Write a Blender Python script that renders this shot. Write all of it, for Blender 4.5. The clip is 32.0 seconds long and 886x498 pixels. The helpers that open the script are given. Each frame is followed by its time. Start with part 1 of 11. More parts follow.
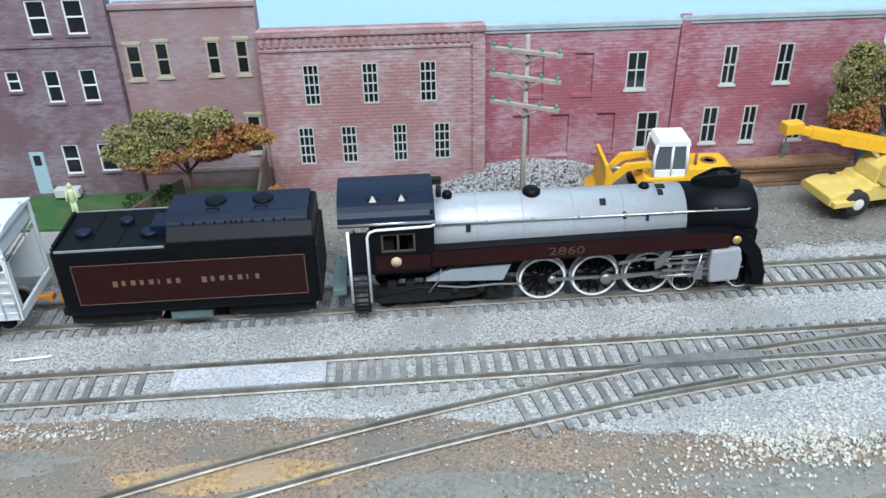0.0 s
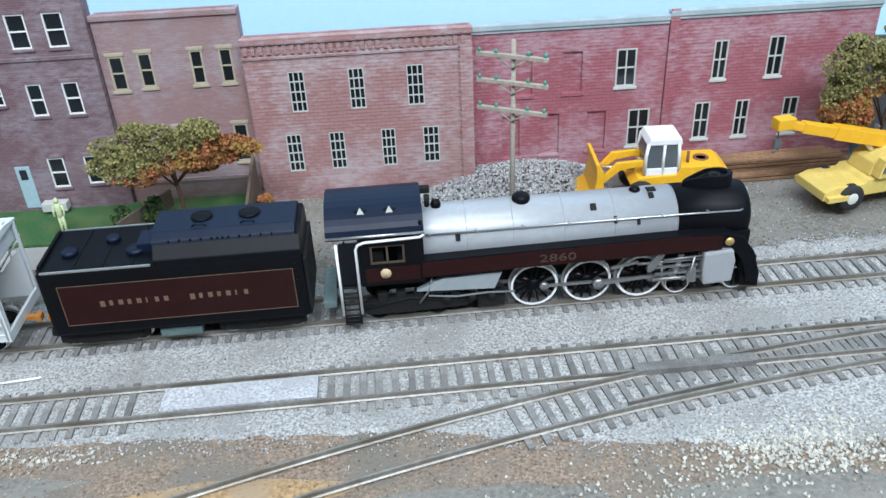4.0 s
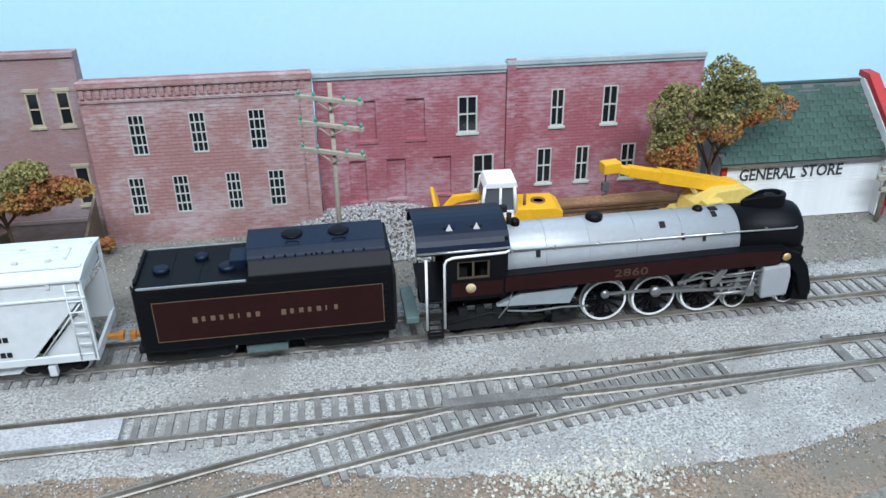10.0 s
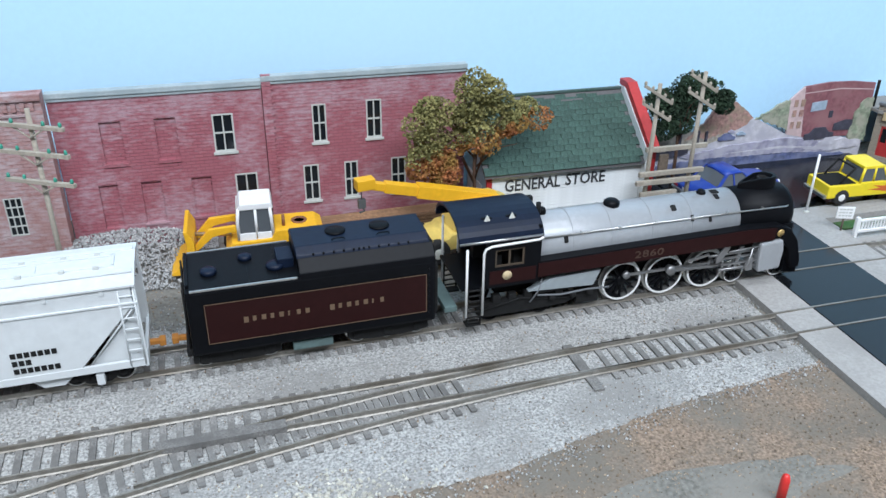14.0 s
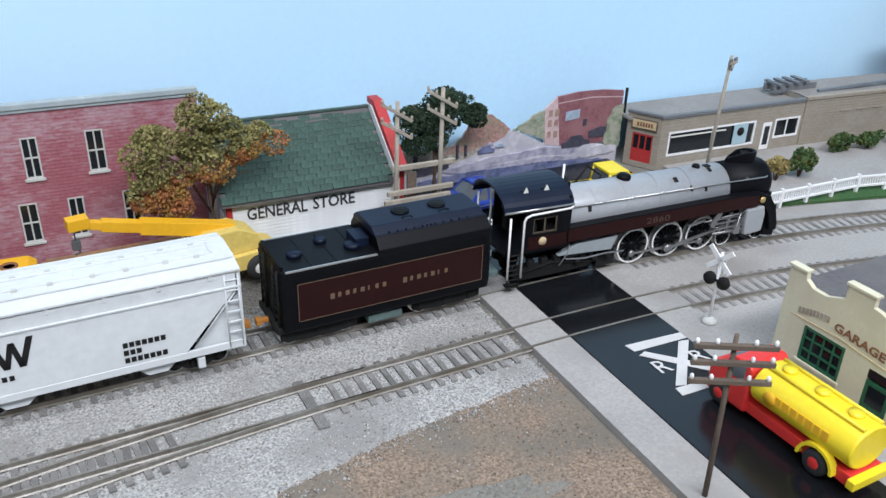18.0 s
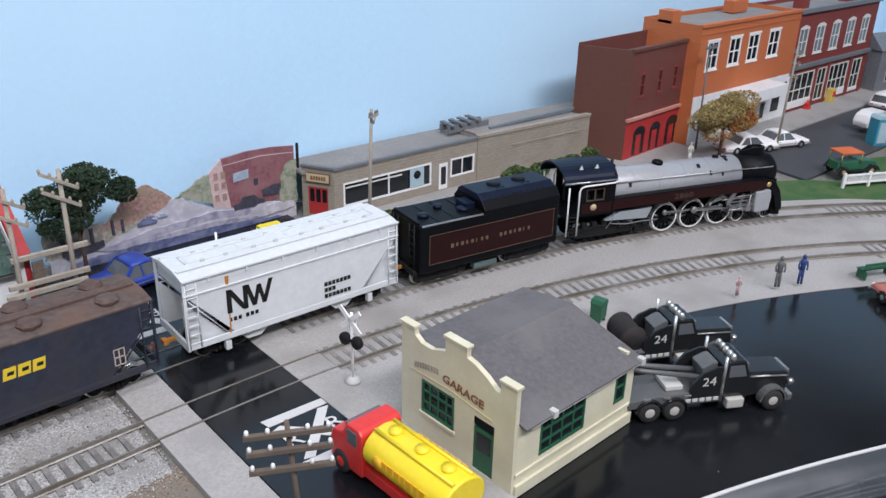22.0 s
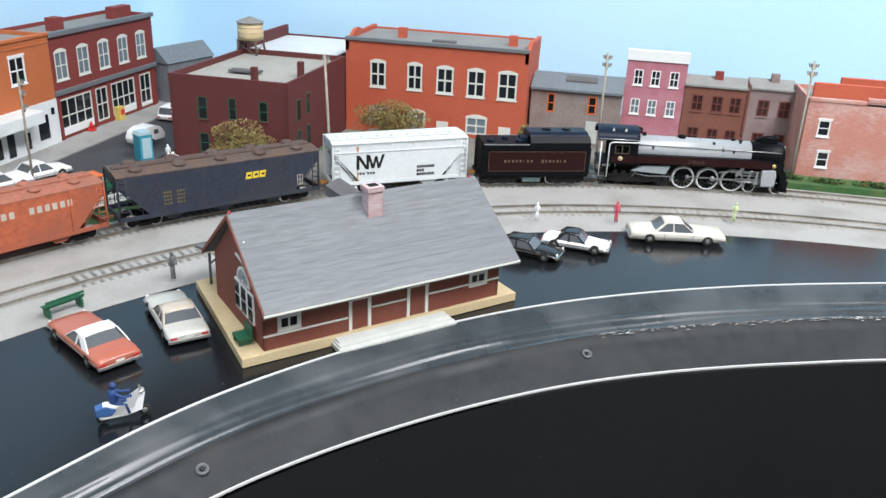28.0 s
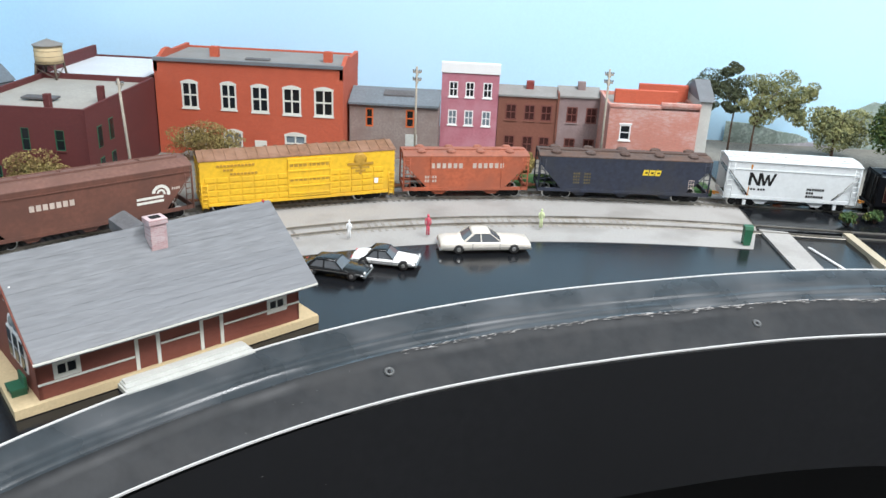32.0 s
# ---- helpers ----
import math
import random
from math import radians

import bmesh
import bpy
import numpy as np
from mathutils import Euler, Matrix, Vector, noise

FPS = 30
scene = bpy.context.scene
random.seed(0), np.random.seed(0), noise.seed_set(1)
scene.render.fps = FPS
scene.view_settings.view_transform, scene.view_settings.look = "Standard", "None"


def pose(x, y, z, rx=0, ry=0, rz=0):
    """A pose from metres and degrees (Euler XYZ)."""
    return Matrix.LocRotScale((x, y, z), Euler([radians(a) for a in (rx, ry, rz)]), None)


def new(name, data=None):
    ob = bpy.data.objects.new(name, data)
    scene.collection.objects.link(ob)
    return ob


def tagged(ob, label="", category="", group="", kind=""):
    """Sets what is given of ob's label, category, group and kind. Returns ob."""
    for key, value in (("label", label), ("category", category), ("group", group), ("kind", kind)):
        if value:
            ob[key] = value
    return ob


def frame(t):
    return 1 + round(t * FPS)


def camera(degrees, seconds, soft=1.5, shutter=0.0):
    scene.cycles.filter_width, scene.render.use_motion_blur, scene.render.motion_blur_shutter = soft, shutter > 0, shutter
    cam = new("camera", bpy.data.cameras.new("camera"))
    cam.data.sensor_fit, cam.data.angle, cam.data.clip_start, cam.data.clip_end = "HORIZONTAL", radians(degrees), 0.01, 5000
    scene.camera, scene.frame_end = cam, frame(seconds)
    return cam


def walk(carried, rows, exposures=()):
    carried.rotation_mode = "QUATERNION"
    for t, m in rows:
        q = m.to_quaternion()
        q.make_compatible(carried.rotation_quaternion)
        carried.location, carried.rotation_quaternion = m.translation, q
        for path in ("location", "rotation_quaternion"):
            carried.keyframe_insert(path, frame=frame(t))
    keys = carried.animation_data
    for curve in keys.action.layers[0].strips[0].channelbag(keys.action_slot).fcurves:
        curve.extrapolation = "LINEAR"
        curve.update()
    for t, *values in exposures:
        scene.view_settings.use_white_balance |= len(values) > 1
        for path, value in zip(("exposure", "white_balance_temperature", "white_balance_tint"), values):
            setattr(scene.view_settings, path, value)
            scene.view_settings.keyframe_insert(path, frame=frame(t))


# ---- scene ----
cam = camera(56.4, 32.0)
METRES, EYE, TILT, LEAN, TURN = 0.60, 0.213, 0.0, 0.0, -2.1
ROWS = [
    (0.0, 0.0, 0.0, 0.0, -0.66, -30.72, 1.11),
    (0.5, -0.0007, 0.0036, 0.0042, -0.74, -30.69, 1.3),
    (1.0, 0.0027, 0.0048, 0.0069, -0.91, -30.68, 1.62),
    (1.5, 0.0043, 0.0075, 0.0094, -0.84, -30.71, 1.88),
    (2.0, 0.0077, 0.0136, 0.0105, -1.03, -30.94, 2.22),
    (2.5, 0.0086, 0.0167, 0.0127, -1.19, -30.98, 2.28),
    (3.0, 0.0123, 0.0163, 0.0133, -1.26, -30.81, 2.43),
    (3.5, 0.0107, 0.0141, 0.0125, -1.51, -30.97, 2.32),
    (4.0, 0.0078, 0.0135, 0.0103, -1.45, -31.63, 2.41),
    (4.5, 0.0016, 0.0103, 0.0117, -0.69, -31.08, 2.33),
    (6.5, 0.0029, -0.0007, 0.0054, 0.09, -29.37, 0.45),
    (7.0, 0.0073, 0.0002, 0.005, -0.25, -29.45, 0.44),
    (7.5, 0.0245, -0.0124, 0.0036, 0.06, -29.15, 0.18),
    (8.0, 0.0366, -0.0144, 0.0026, -0.39, -29.0, 0.42),
    (8.5, 0.0455, -0.0077, -0.0007, -0.49, -29.06, 0.42),
    (9.0, 0.0656, -0.0069, 0.001, -2.19, -28.18, 0.44),
    (9.5, 0.0833, -0.0045, 0.0021, -3.84, -28.23, 0.44),
    (10.0, 0.096, -0.0034, 0.0026, -5.25, -28.03, 0.66),
    (10.5, 0.1089, 0.0004, 0.0027, -6.9, -28.21, 0.99),
    (11.0, 0.1304, -0.0017, 0.0085, -7.22, -28.9, 1.72),
    (11.5, 0.1493, -0.0029, 0.0094, -8.23, -28.4, 1.06),
    (12.0, 0.1617, -0.0047, 0.0106, -9.14, -28.27, 0.92),
    (12.5, 0.176, -0.0039, 0.0119, -10.17, -28.07, 1.08),
    (13.0, 0.1936, -0.0016, 0.0125, -11.45, -28.04, 0.75),
    (13.5, 0.2053, 0.0013, 0.0126, -12.0, -27.7, 0.36),
    (14.0, 0.2148, 0.0025, 0.0072, -13.23, -27.87, -0.58),
    (14.5, 0.2263, -0.003, 0.0059, -14.6, -27.82, -1.13),
    (16.5, 0.2688, 0.0035, 0.0078, -19.09, -27.44, -1.56),
    (17.0, 0.2764, -0.0006, 0.0089, -20.35, -27.16, -1.92),
    (17.5, 0.2978, -0.001, 0.0096, -22.11, -26.98, -2.0),
    (18.0, 0.3186, 0.0014, 0.0103, -24.05, -27.0, -1.7),
    (18.5, 0.3364, -0.0003, 0.0118, -26.08, -26.59, -1.83),
    (19.0, 0.3534, -0.0067, 0.0169, -27.61, -25.87, -1.71),
    (19.5, 0.3718, -0.0163, 0.0216, -29.47, -25.37, -1.88),
    (20.0, 0.3893, -0.0243, 0.024, -31.47, -25.2, -1.88),
    (20.5, 0.4085, -0.0267, 0.0257, -33.33, -25.06, -1.75),
    (21.0, 0.426, -0.0323, 0.0292, -35.5, -25.08, -1.62),
    (21.5, 0.4384, -0.042, 0.0345, -37.35, -24.46, -1.6),
    (22.0, 0.4567, -0.0488, 0.035, -39.23, -24.35, -1.33),
    (22.5, 0.4715, -0.059, 0.0383, -41.33, -24.12, -1.31),
    (23.0, 0.4831, -0.0715, 0.0409, -43.63, -24.04, -1.54),
    (23.5, 0.4954, -0.0762, 0.0407, -45.53, -23.74, -1.79),
    (24.0, 0.5157, -0.0945, 0.0416, -48.2, -23.25, -1.89),
    (24.5, 0.5344, -0.1119, 0.0438, -50.9, -23.11, -1.92),
    (26.5, 0.6233, -0.2121, 0.0559, -64.43, -22.79, -1.76),
    (27.0, 0.6453, -0.2376, 0.0574, -67.36, -22.87, -1.82),
    (27.5, 0.6699, -0.2742, 0.0597, -71.2, -22.63, -2.2),
    (28.0, 0.6817, -0.3069, 0.0654, -75.02, -22.68, -2.41),
    (28.5, 0.6881, -0.347, 0.0681, -78.59, -22.2, -2.53),
    (29.0, 0.6977, -0.3703, 0.0673, -81.71, -22.15, -2.94),
    (29.5, 0.6912, -0.3726, 0.0716, -82.38, -21.92, -2.79),
    (30.0, 0.6836, -0.373, 0.0748, -82.7, -21.68, -2.81),
    (30.5, 0.6824, -0.3753, 0.0785, -83.31, -21.41, -2.61),
    (31.0, 0.6846, -0.381, 0.0821, -83.76, -21.4, -2.58),
    (31.5, 0.6907, -0.3856, 0.0825, -84.25, -21.58, -2.61),
    (32.0, 0.7024, -0.3858, 0.0832, -84.76, -21.79, -2.36),
]
walk(cam, [(t, pose(0, 0, EYE, TILT, LEAN, TURN) @ pose(METRES * x, METRES * y, METRES * z, 90 + pitch, roll, yaw)) for t, x, y, z, yaw, pitch, roll in ROWS],
     exposures=((0.0, 0.15, 5830, 9), (9.0, 0.05, 5850, 9), (12.0, -0.01, 5880, 10), (17.0, -0.1, 6120, 14), (20.0, -0.18, 6330, 18), (23.0, -0.25, 6380, 21), (25.5, 0.04, 6420, 16), (28.0, 0.24, 6470, 12), (32.0, 0.25, 6470, 12)))

# ---- light: a closed room with white ceiling panels ----
world = bpy.data.worlds.new("room_air")
world.use_nodes = True
world.node_tree.nodes["Background"].inputs[0].default_value = (0.9, 0.95, 1.0, 1)
world.node_tree.nodes["Background"].inputs[1].default_value = 0.25
scene.world = world
CEILING, FLOOR = 1.55, -1.05


def ceiling_lamp(x, y, sx, sy, watts):
    data = bpy.data.lights.new("ceiling_lamp", "AREA")
    data.shape, data.size, data.size_y, data.energy = "RECTANGLE", sx, sy, watts
    data.color = (0.955, 0.985, 1.0)
    lamp = new("ceiling_lamp", data)
    lamp.matrix_basis = pose(x, y, CEILING - 0.06)
    return lamp


for lx, ly, watts in ((-0.55, -0.75, 25.5), (0.35, -0.95, 25.5), (0.3, 0.0, 11), (0.75, -1.05, 19.5)):
    ceiling_lamp(lx, ly, 1.2, 0.3, watts)

# ---- materials ----
MM = 0.001


def material(name, col, rough=0.6, metal=0.0, var=0.15, big=40.0, fine=700.0, bump=0.25, second=None, spread=0.5,
             spec=0.5, each=0.0, coords="Object", island=0.0, gloss=0.0, stretch=None):
    """Principled surface with a broad and a fine noise in colour and relief; second is a stain colour."""
    m = bpy.data.materials.new(name)
    m.use_nodes = True
    nt = m.node_tree
    bsdf = nt.nodes["Principled BSDF"]
    tc = nt.nodes.new("ShaderNodeTexCoord")
    n1, n2 = nt.nodes.new("ShaderNodeTexNoise"), nt.nodes.new("ShaderNodeTexNoise")
    for n, sc in ((n1, big), (n2, fine)):
        n.inputs["Scale"].default_value, n.inputs["Detail"].default_value = sc, 4.0
        if stretch:
            mp0 = nt.nodes.new("ShaderNodeMapping")
            mp0.inputs["Scale"].default_value = stretch
            nt.links.new(tc.outputs[coords], mp0.inputs["Vector"])
            nt.links.new(mp0.outputs[0], n.inputs["Vector"])
        else:
            nt.links.new(tc.outputs[coords], n.inputs["Vector"])
    r1 = nt.nodes.new("ShaderNodeValToRGB")
    dark, light = [max(c * (1 - var), 0) for c in col], [min(c * (1 + var), 1) for c in col]
    r1.color_ramp.elements[0].position, r1.color_ramp.elements[0].color = 0.3, (*dark, 1)
    r1.color_ramp.elements[1].position, r1.color_ramp.elements[1].color = 0.7, (*light, 1)
    nt.links.new(n2.outputs["Fac"], r1.inputs["Fac"])
    out = r1.outputs["Color"]
    r2 = nt.nodes.new("ShaderNodeValToRGB")
    r2.color_ramp.elements[0].position, r2.color_ramp.elements[1].position = spread - 0.08, spread + 0.14
    nt.links.new(n1.outputs["Fac"], r2.inputs["Fac"])
    mix = nt.nodes.new("ShaderNodeMixRGB")
    mix.inputs[2].default_value = (*(second or [c * (1 - var * 0.8) for c in col]), 1)
    nt.links.new(r2.outputs["Color"], mix.inputs[0])
    nt.links.new(out, mix.inputs[1])
    out = mix.outputs[0]
    if each:
        info, hsv, mr = nt.nodes.new("ShaderNodeObjectInfo"), nt.nodes.new("ShaderNodeHueSaturation"), nt.nodes.new("ShaderNodeMapRange")
        mr.inputs[3].default_value, mr.inputs[4].default_value = 1 - each, 1 + each
        nt.links.new(info.outputs["Random"], mr.inputs[0])
        nt.links.new(mr.outputs[0], hsv.inputs["Value"])
        nt.links.new(out, hsv.inputs["Color"])
        out = hsv.outputs[0]
    if island:
        geo, hs, mp = nt.nodes.new("ShaderNodeNewGeometry"), nt.nodes.new("ShaderNodeHueSaturation"), nt.nodes.new("ShaderNodeMapRange")
        mp.inputs[3].default_value, mp.inputs[4].default_value = 1 - island, 1 + island
        nt.links.new(geo.outputs["Random Per Island"], mp.inputs[0])
        nt.links.new(mp.outputs[0], hs.inputs["Value"])
        nt.links.new(out, hs.inputs["Color"])
        out = hs.outputs[0]
    if gloss:
        mr = nt.nodes.new("ShaderNodeMapRange")
        mr.inputs[1].default_value, mr.inputs[2].default_value, mr.inputs[3].default_value, mr.inputs[4].default_value = 0.35, 0.65, rough, min(rough + gloss, 1.0)
        nt.links.new(n1.outputs["Fac"], mr.inputs[0])
        nt.links.new(mr.outputs[0], bsdf.inputs["Roughness"])
    nt.links.new(out, bsdf.inputs["Base Color"])
    bsdf.inputs["Roughness"].default_value, bsdf.inputs["Metallic"].default_value = rough, metal
    bsdf.inputs["Specular IOR Level"].default_value = spec
    if bump:
        b = nt.nodes.new("ShaderNodeBump")
        b.inputs["Strength"].default_value, b.inputs["Distance"].default_value = bump, 0.0006
        nt.links.new(n2.outputs["Fac"], b.inputs["Height"])
        nt.links.new(b.outputs[0], bsdf.inputs["Normal"])
    return m


def brick_material(name, col, col2, mortar, row=0.00125, width=0.0034, rough=0.75, stain=None, spread=0.55, axis="X", chalk_sheen=None):
    """Scribed brickwork at model size: courses in colour and relief, with weathering and painted sheen over it. axis:
    the way the wall runs.
    """
    m = material(name, col, rough, 0, 0.12, 28, 420, 0.0, stain, spread)
    nt = m.node_tree
    bsdf = nt.nodes["Principled BSDF"]
    tc, sep, comb = nt.nodes.new("ShaderNodeTexCoord"), nt.nodes.new("ShaderNodeSeparateXYZ"), nt.nodes.new("ShaderNodeCombineXYZ")
    nt.links.new(tc.outputs["Object"], sep.inputs[0])
    nt.links.new(sep.outputs[axis], comb.inputs["X"])
    nt.links.new(sep.outputs["Z"], comb.inputs["Y"])
    br = nt.nodes.new("ShaderNodeTexBrick")
    br.inputs["Scale"].default_value = 1.0
    br.inputs["Brick Width"].default_value, br.inputs["Row Height"].default_value = width, row
    br.inputs["Mortar Size"].default_value, br.inputs["Mortar Smooth"].default_value = row * 0.14, 0.3
    br.inputs["Color1"].default_value, br.inputs["Color2"].default_value, br.inputs["Mortar"].default_value = (*col, 1), (*col2, 1), (*mortar, 1)
    nt.links.new(comb.outputs[0], br.inputs["Vector"])
    mix = nt.nodes.new("ShaderNodeMixRGB")
    mix.inputs[0].default_value = 0.55
    old = bsdf.inputs["Base Color"].links[0].from_socket
    nt.links.new(old, mix.inputs[1])
    nt.links.new(br.outputs["Color"], mix.inputs[2])
    nt.links.new(mix.outputs[0], bsdf.inputs["Base Color"])
    # chalky bloom and painted pale sheen in streaks along the courses, in broad blotches
    if chalk_sheen:
        mp, n3, n4 = nt.nodes.new("ShaderNodeMapping"), nt.nodes.new("ShaderNodeTexNoise"), nt.nodes.new("ShaderNodeTexNoise")
        mp.inputs["Scale"].default_value = (0.35, 0.35, 1.0)
        nt.links.new(tc.outputs["Object"], mp.inputs[0])
        nt.links.new(mp.outputs[0], n3.inputs["Vector"])
        nt.links.new(tc.outputs["Object"], n4.inputs["Vector"])
        n3.inputs["Scale"].default_value, n3.inputs["Detail"].default_value, n3.inputs["Roughness"].default_value = 420.0, 5.0, 0.7
        n4.inputs["Scale"].default_value, n4.inputs["Detail"].default_value = 34.0, 5.0
        mul, rmp, mx = nt.nodes.new("ShaderNodeMath"), nt.nodes.new("ShaderNodeMapRange"), nt.nodes.new("ShaderNodeMixRGB")
        mul.operation = "MULTIPLY"
        nt.links.new(n3.outputs["Fac"], mul.inputs[0])
        nt.links.new(n4.outputs["Fac"], mul.inputs[1])
        rmp.inputs[1].default_value, rmp.inputs[2].default_value, rmp.inputs[3].default_value, rmp.inputs[4].default_value = 0.22, 0.36, 0.0, 0.8
        nt.links.new(mul.outputs[0], rmp.inputs[0])
        nt.links.new(rmp.outputs[0], mx.inputs[0])
        nt.links.new(mix.outputs[0], mx.inputs[1])
        mx.inputs[2].default_value = (*chalk_sheen, 1)
        nt.links.new(mx.outputs[0], bsdf.inputs["Base Color"])
    b = nt.nodes.new("ShaderNodeBump")
    b.inputs["Strength"].default_value, b.inputs["Distance"].default_value, b.invert = 0.9, 0.0005, True
    nt.links.new(br.outputs["Fac"], b.inputs["Height"])
    nt.links.new(b.outputs[0], bsdf.inputs["Normal"])
    return m


def glass_material(name, tint, rough=0.08):
    m = bpy.data.materials.new(name)
    m.use_nodes = True
    b = m.node_tree.nodes["Principled BSDF"]
    b.inputs["Base Color"].default_value = (*tint, 1)
    b.inputs["Roughness"].default_value = rough
    return m


MAT = {
    "sky": material("painted_sky_blue", (0.50, 0.76, 0.96), 0.9, var=0.02, big=1.2, fine=300, bump=0.03, second=(0.56, 0.80, 0.96), spread=0.55),
    "room_white": material("room_paint", (0.34, 0.34, 0.335), 0.9, var=0.03, big=2, fine=60, bump=0.02),
    "room_floor": material("dark_floor", (0.006, 0.006, 0.007), 0.7, var=0.2, big=5, fine=80),
    "dirt": material("brown_dirt", (0.225, 0.17, 0.125), 0.95, var=0.5, big=30, fine=800, bump=1.0, second=(0.165, 0.148, 0.122), spread=0.5),
    "dirt_grey": material("grey_dirt", (0.17, 0.165, 0.145), 0.95, var=0.35, big=30, fine=500, bump=1.0, second=(0.21, 0.20, 0.175), spread=0.52),
    "straw": material("straw_turf", (0.34, 0.225, 0.11), 0.95, var=0.4, big=60, fine=600, bump=1.0, second=(0.33, 0.24, 0.15), spread=0.5),
    "ballast": material("grey_ballast", (0.335, 0.335, 0.322), 0.95, var=0.55, big=26, fine=900, bump=1.0, second=(0.25, 0.247, 0.235), spread=0.54),
    "ballast_light": material("pale_ballast", (0.42, 0.425, 0.44), 0.95, var=0.4, big=35, fine=900, bump=1.0, second=(0.35, 0.355, 0.365), spread=0.5),
    "pave": material("grey_pavement", (0.335, 0.327, 0.312), 0.85, var=0.12, big=22, fine=700, bump=0.25, second=(0.262, 0.252, 0.237), spread=0.56),
    "asphalt": material("black_asphalt", (0.0065, 0.0075, 0.009), 0.14, var=0.25, big=9, fine=700, bump=0.05, second=(0.010, 0.011, 0.013), spread=0.5, spec=0.42, gloss=0.08),
    "asphalt_grey": material("grey_street_asphalt", (0.055, 0.057, 0.062), 0.6, var=0.2, big=20, fine=600, bump=0.2),
    # upper edging: the sky's blue-grey reflection is partly put into its colour
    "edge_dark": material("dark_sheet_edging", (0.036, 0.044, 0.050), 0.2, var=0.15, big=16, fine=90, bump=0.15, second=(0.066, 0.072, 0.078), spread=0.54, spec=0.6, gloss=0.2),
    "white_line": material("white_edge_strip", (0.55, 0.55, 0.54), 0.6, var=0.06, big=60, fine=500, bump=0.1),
    # lower edging: darker colour and less gloss stand in for its shade
    "edge_lower_shaded": material("shaded_edging_strip", (0.017, 0.019, 0.021), 0.42, var=0.2, big=22, fine=120, bump=0.12, second=(0.034, 0.035, 0.036), spread=0.6, spec=0.22, gloss=0.2),
    "scuff_glint": material("worn_glinting_flakes", (0.30, 0.29, 0.28), 0.6, var=0.5, big=90, fine=600, bump=0.2, second=(0.09, 0.085, 0.08), spread=0.5, island=0.5),
    "fascia": material("black_fascia_board", (0.0105, 0.011, 0.0125), 0.6, var=0.15, big=4, fine=120, bump=0.1, spec=0.3),
    "grass": material("green_turf", (0.035, 0.105, 0.03), 0.95, var=0.5, big=60, fine=1100, bump=1.0, second=(0.075, 0.125, 0.04), spread=0.5),
    "stone": material("pale_gravel", (0.37, 0.372, 0.365), 0.9, var=0.2, big=200, fine=900, bump=0.5, island=0.38),
    "cream_stone": material("cream_gravel", (0.50, 0.485, 0.42), 0.9, var=0.2, big=200, fine=900, bump=0.5, island=0.2),
    "brown_stone": material("brown_gravel", (0.25, 0.195, 0.14), 0.9, var=0.3, big=200, fine=900, bump=0.5, island=0.5),
    "tie": material("weathered_tie", (0.205, 0.2, 0.19), 0.9, var=0.35, big=120, fine=1200, bump=0.5, each=0.22),
    "tie_pale": material("dusty_tie", (0.30, 0.28, 0.25), 0.9, var=0.2, big=120, fine=1200, bump=0.5, each=0.18),
    "rail": material("nickel_rail", (0.27, 0.255, 0.225), 0.42, 0.45, var=0.2, big=40, fine=500, bump=0.1, second=(0.17, 0.15, 0.12), spread=0.52),
    "white": material("white_plastic", (0.80, 0.80, 0.79), 0.5, var=0.04, big=80, fine=700, bump=0.06),
    "offwhite": material("off_white_trim", (0.66, 0.66, 0.60), 0.6, var=0.06, big=80, fine=700, bump=0.1),
    "grey_trim": material("grey_window_trim", (0.50, 0.51, 0.48), 0.65, var=0.08, big=90, fine=700, bump=0.1),
    "rod_steel": material("dull_rod_steel", (0.30, 0.30, 0.30), 0.38, 0.7, var=0.15, big=90, fine=600, bump=0.05),
    "sash_wood": material("dark_tan_sash", (0.075, 0.055, 0.036), 0.7, var=0.15, big=90, fine=600, bump=0.1),
    "stone_trim": material("tan_stone_trim", (0.42, 0.37, 0.27), 0.75, var=0.12, big=90, fine=700, bump=0.2),
    "pane": glass_material("dark_window_glass", (0.012, 0.015, 0.018), 0.12),
    "pane_brown": glass_material("brown_window_glass", (0.055, 0.022, 0.02), 0.2),
    "pane_blue": glass_material("grey_window_glass", (0.16, 0.20, 0.23), 0.15),
    "black": material("black_paint", (0.008, 0.008, 0.010), 0.42, var=0.2, big=50, fine=500, bump=0.06, spec=0.35),
    "black_matt": material("matt_black", (0.010, 0.010, 0.010), 0.8, var=0.25, big=60, fine=500, bump=0.2, spec=0.3),
    "steel": material("bright_steel", (0.62, 0.62, 0.60), 0.28, 0.9, var=0.08, big=90, fine=600, bump=0.05),
    "rust": material("rusty_steel", (0.23, 0.10, 0.05), 0.85, var=0.3, big=60, fine=500, bump=0.4),
}

# ---- mesh helpers: parts are drawn in millimetres ----


def B():
    return bmesh.new()


def box(bm, x0, x1, y0, y1, z0, z1, bevel=0.0, m=None):
    vs = [bm.verts.new(Vector(v) if m is None else m @ Vector(v)) for v in
          ((x0, y0, z0), (x1, y0, z0), (x1, y1, z0), (x0, y1, z0), (x0, y0, z1), (x1, y0, z1), (x1, y1, z1), (x0, y1, z1))]
    fs = [bm.faces.new([vs[i] for i in f]) for f in ((3, 2, 1, 0), (4, 5, 6, 7), (0, 1, 5, 4), (1, 2, 6, 5), (2, 3, 7, 6), (3, 0, 4, 7))]
    if bevel:
        es = list({e for f in fs for e in f.edges})
        bmesh.ops.bevel(bm, geom=es, offset=bevel, segments=2, affect="EDGES", profile=0.6)
    return bm


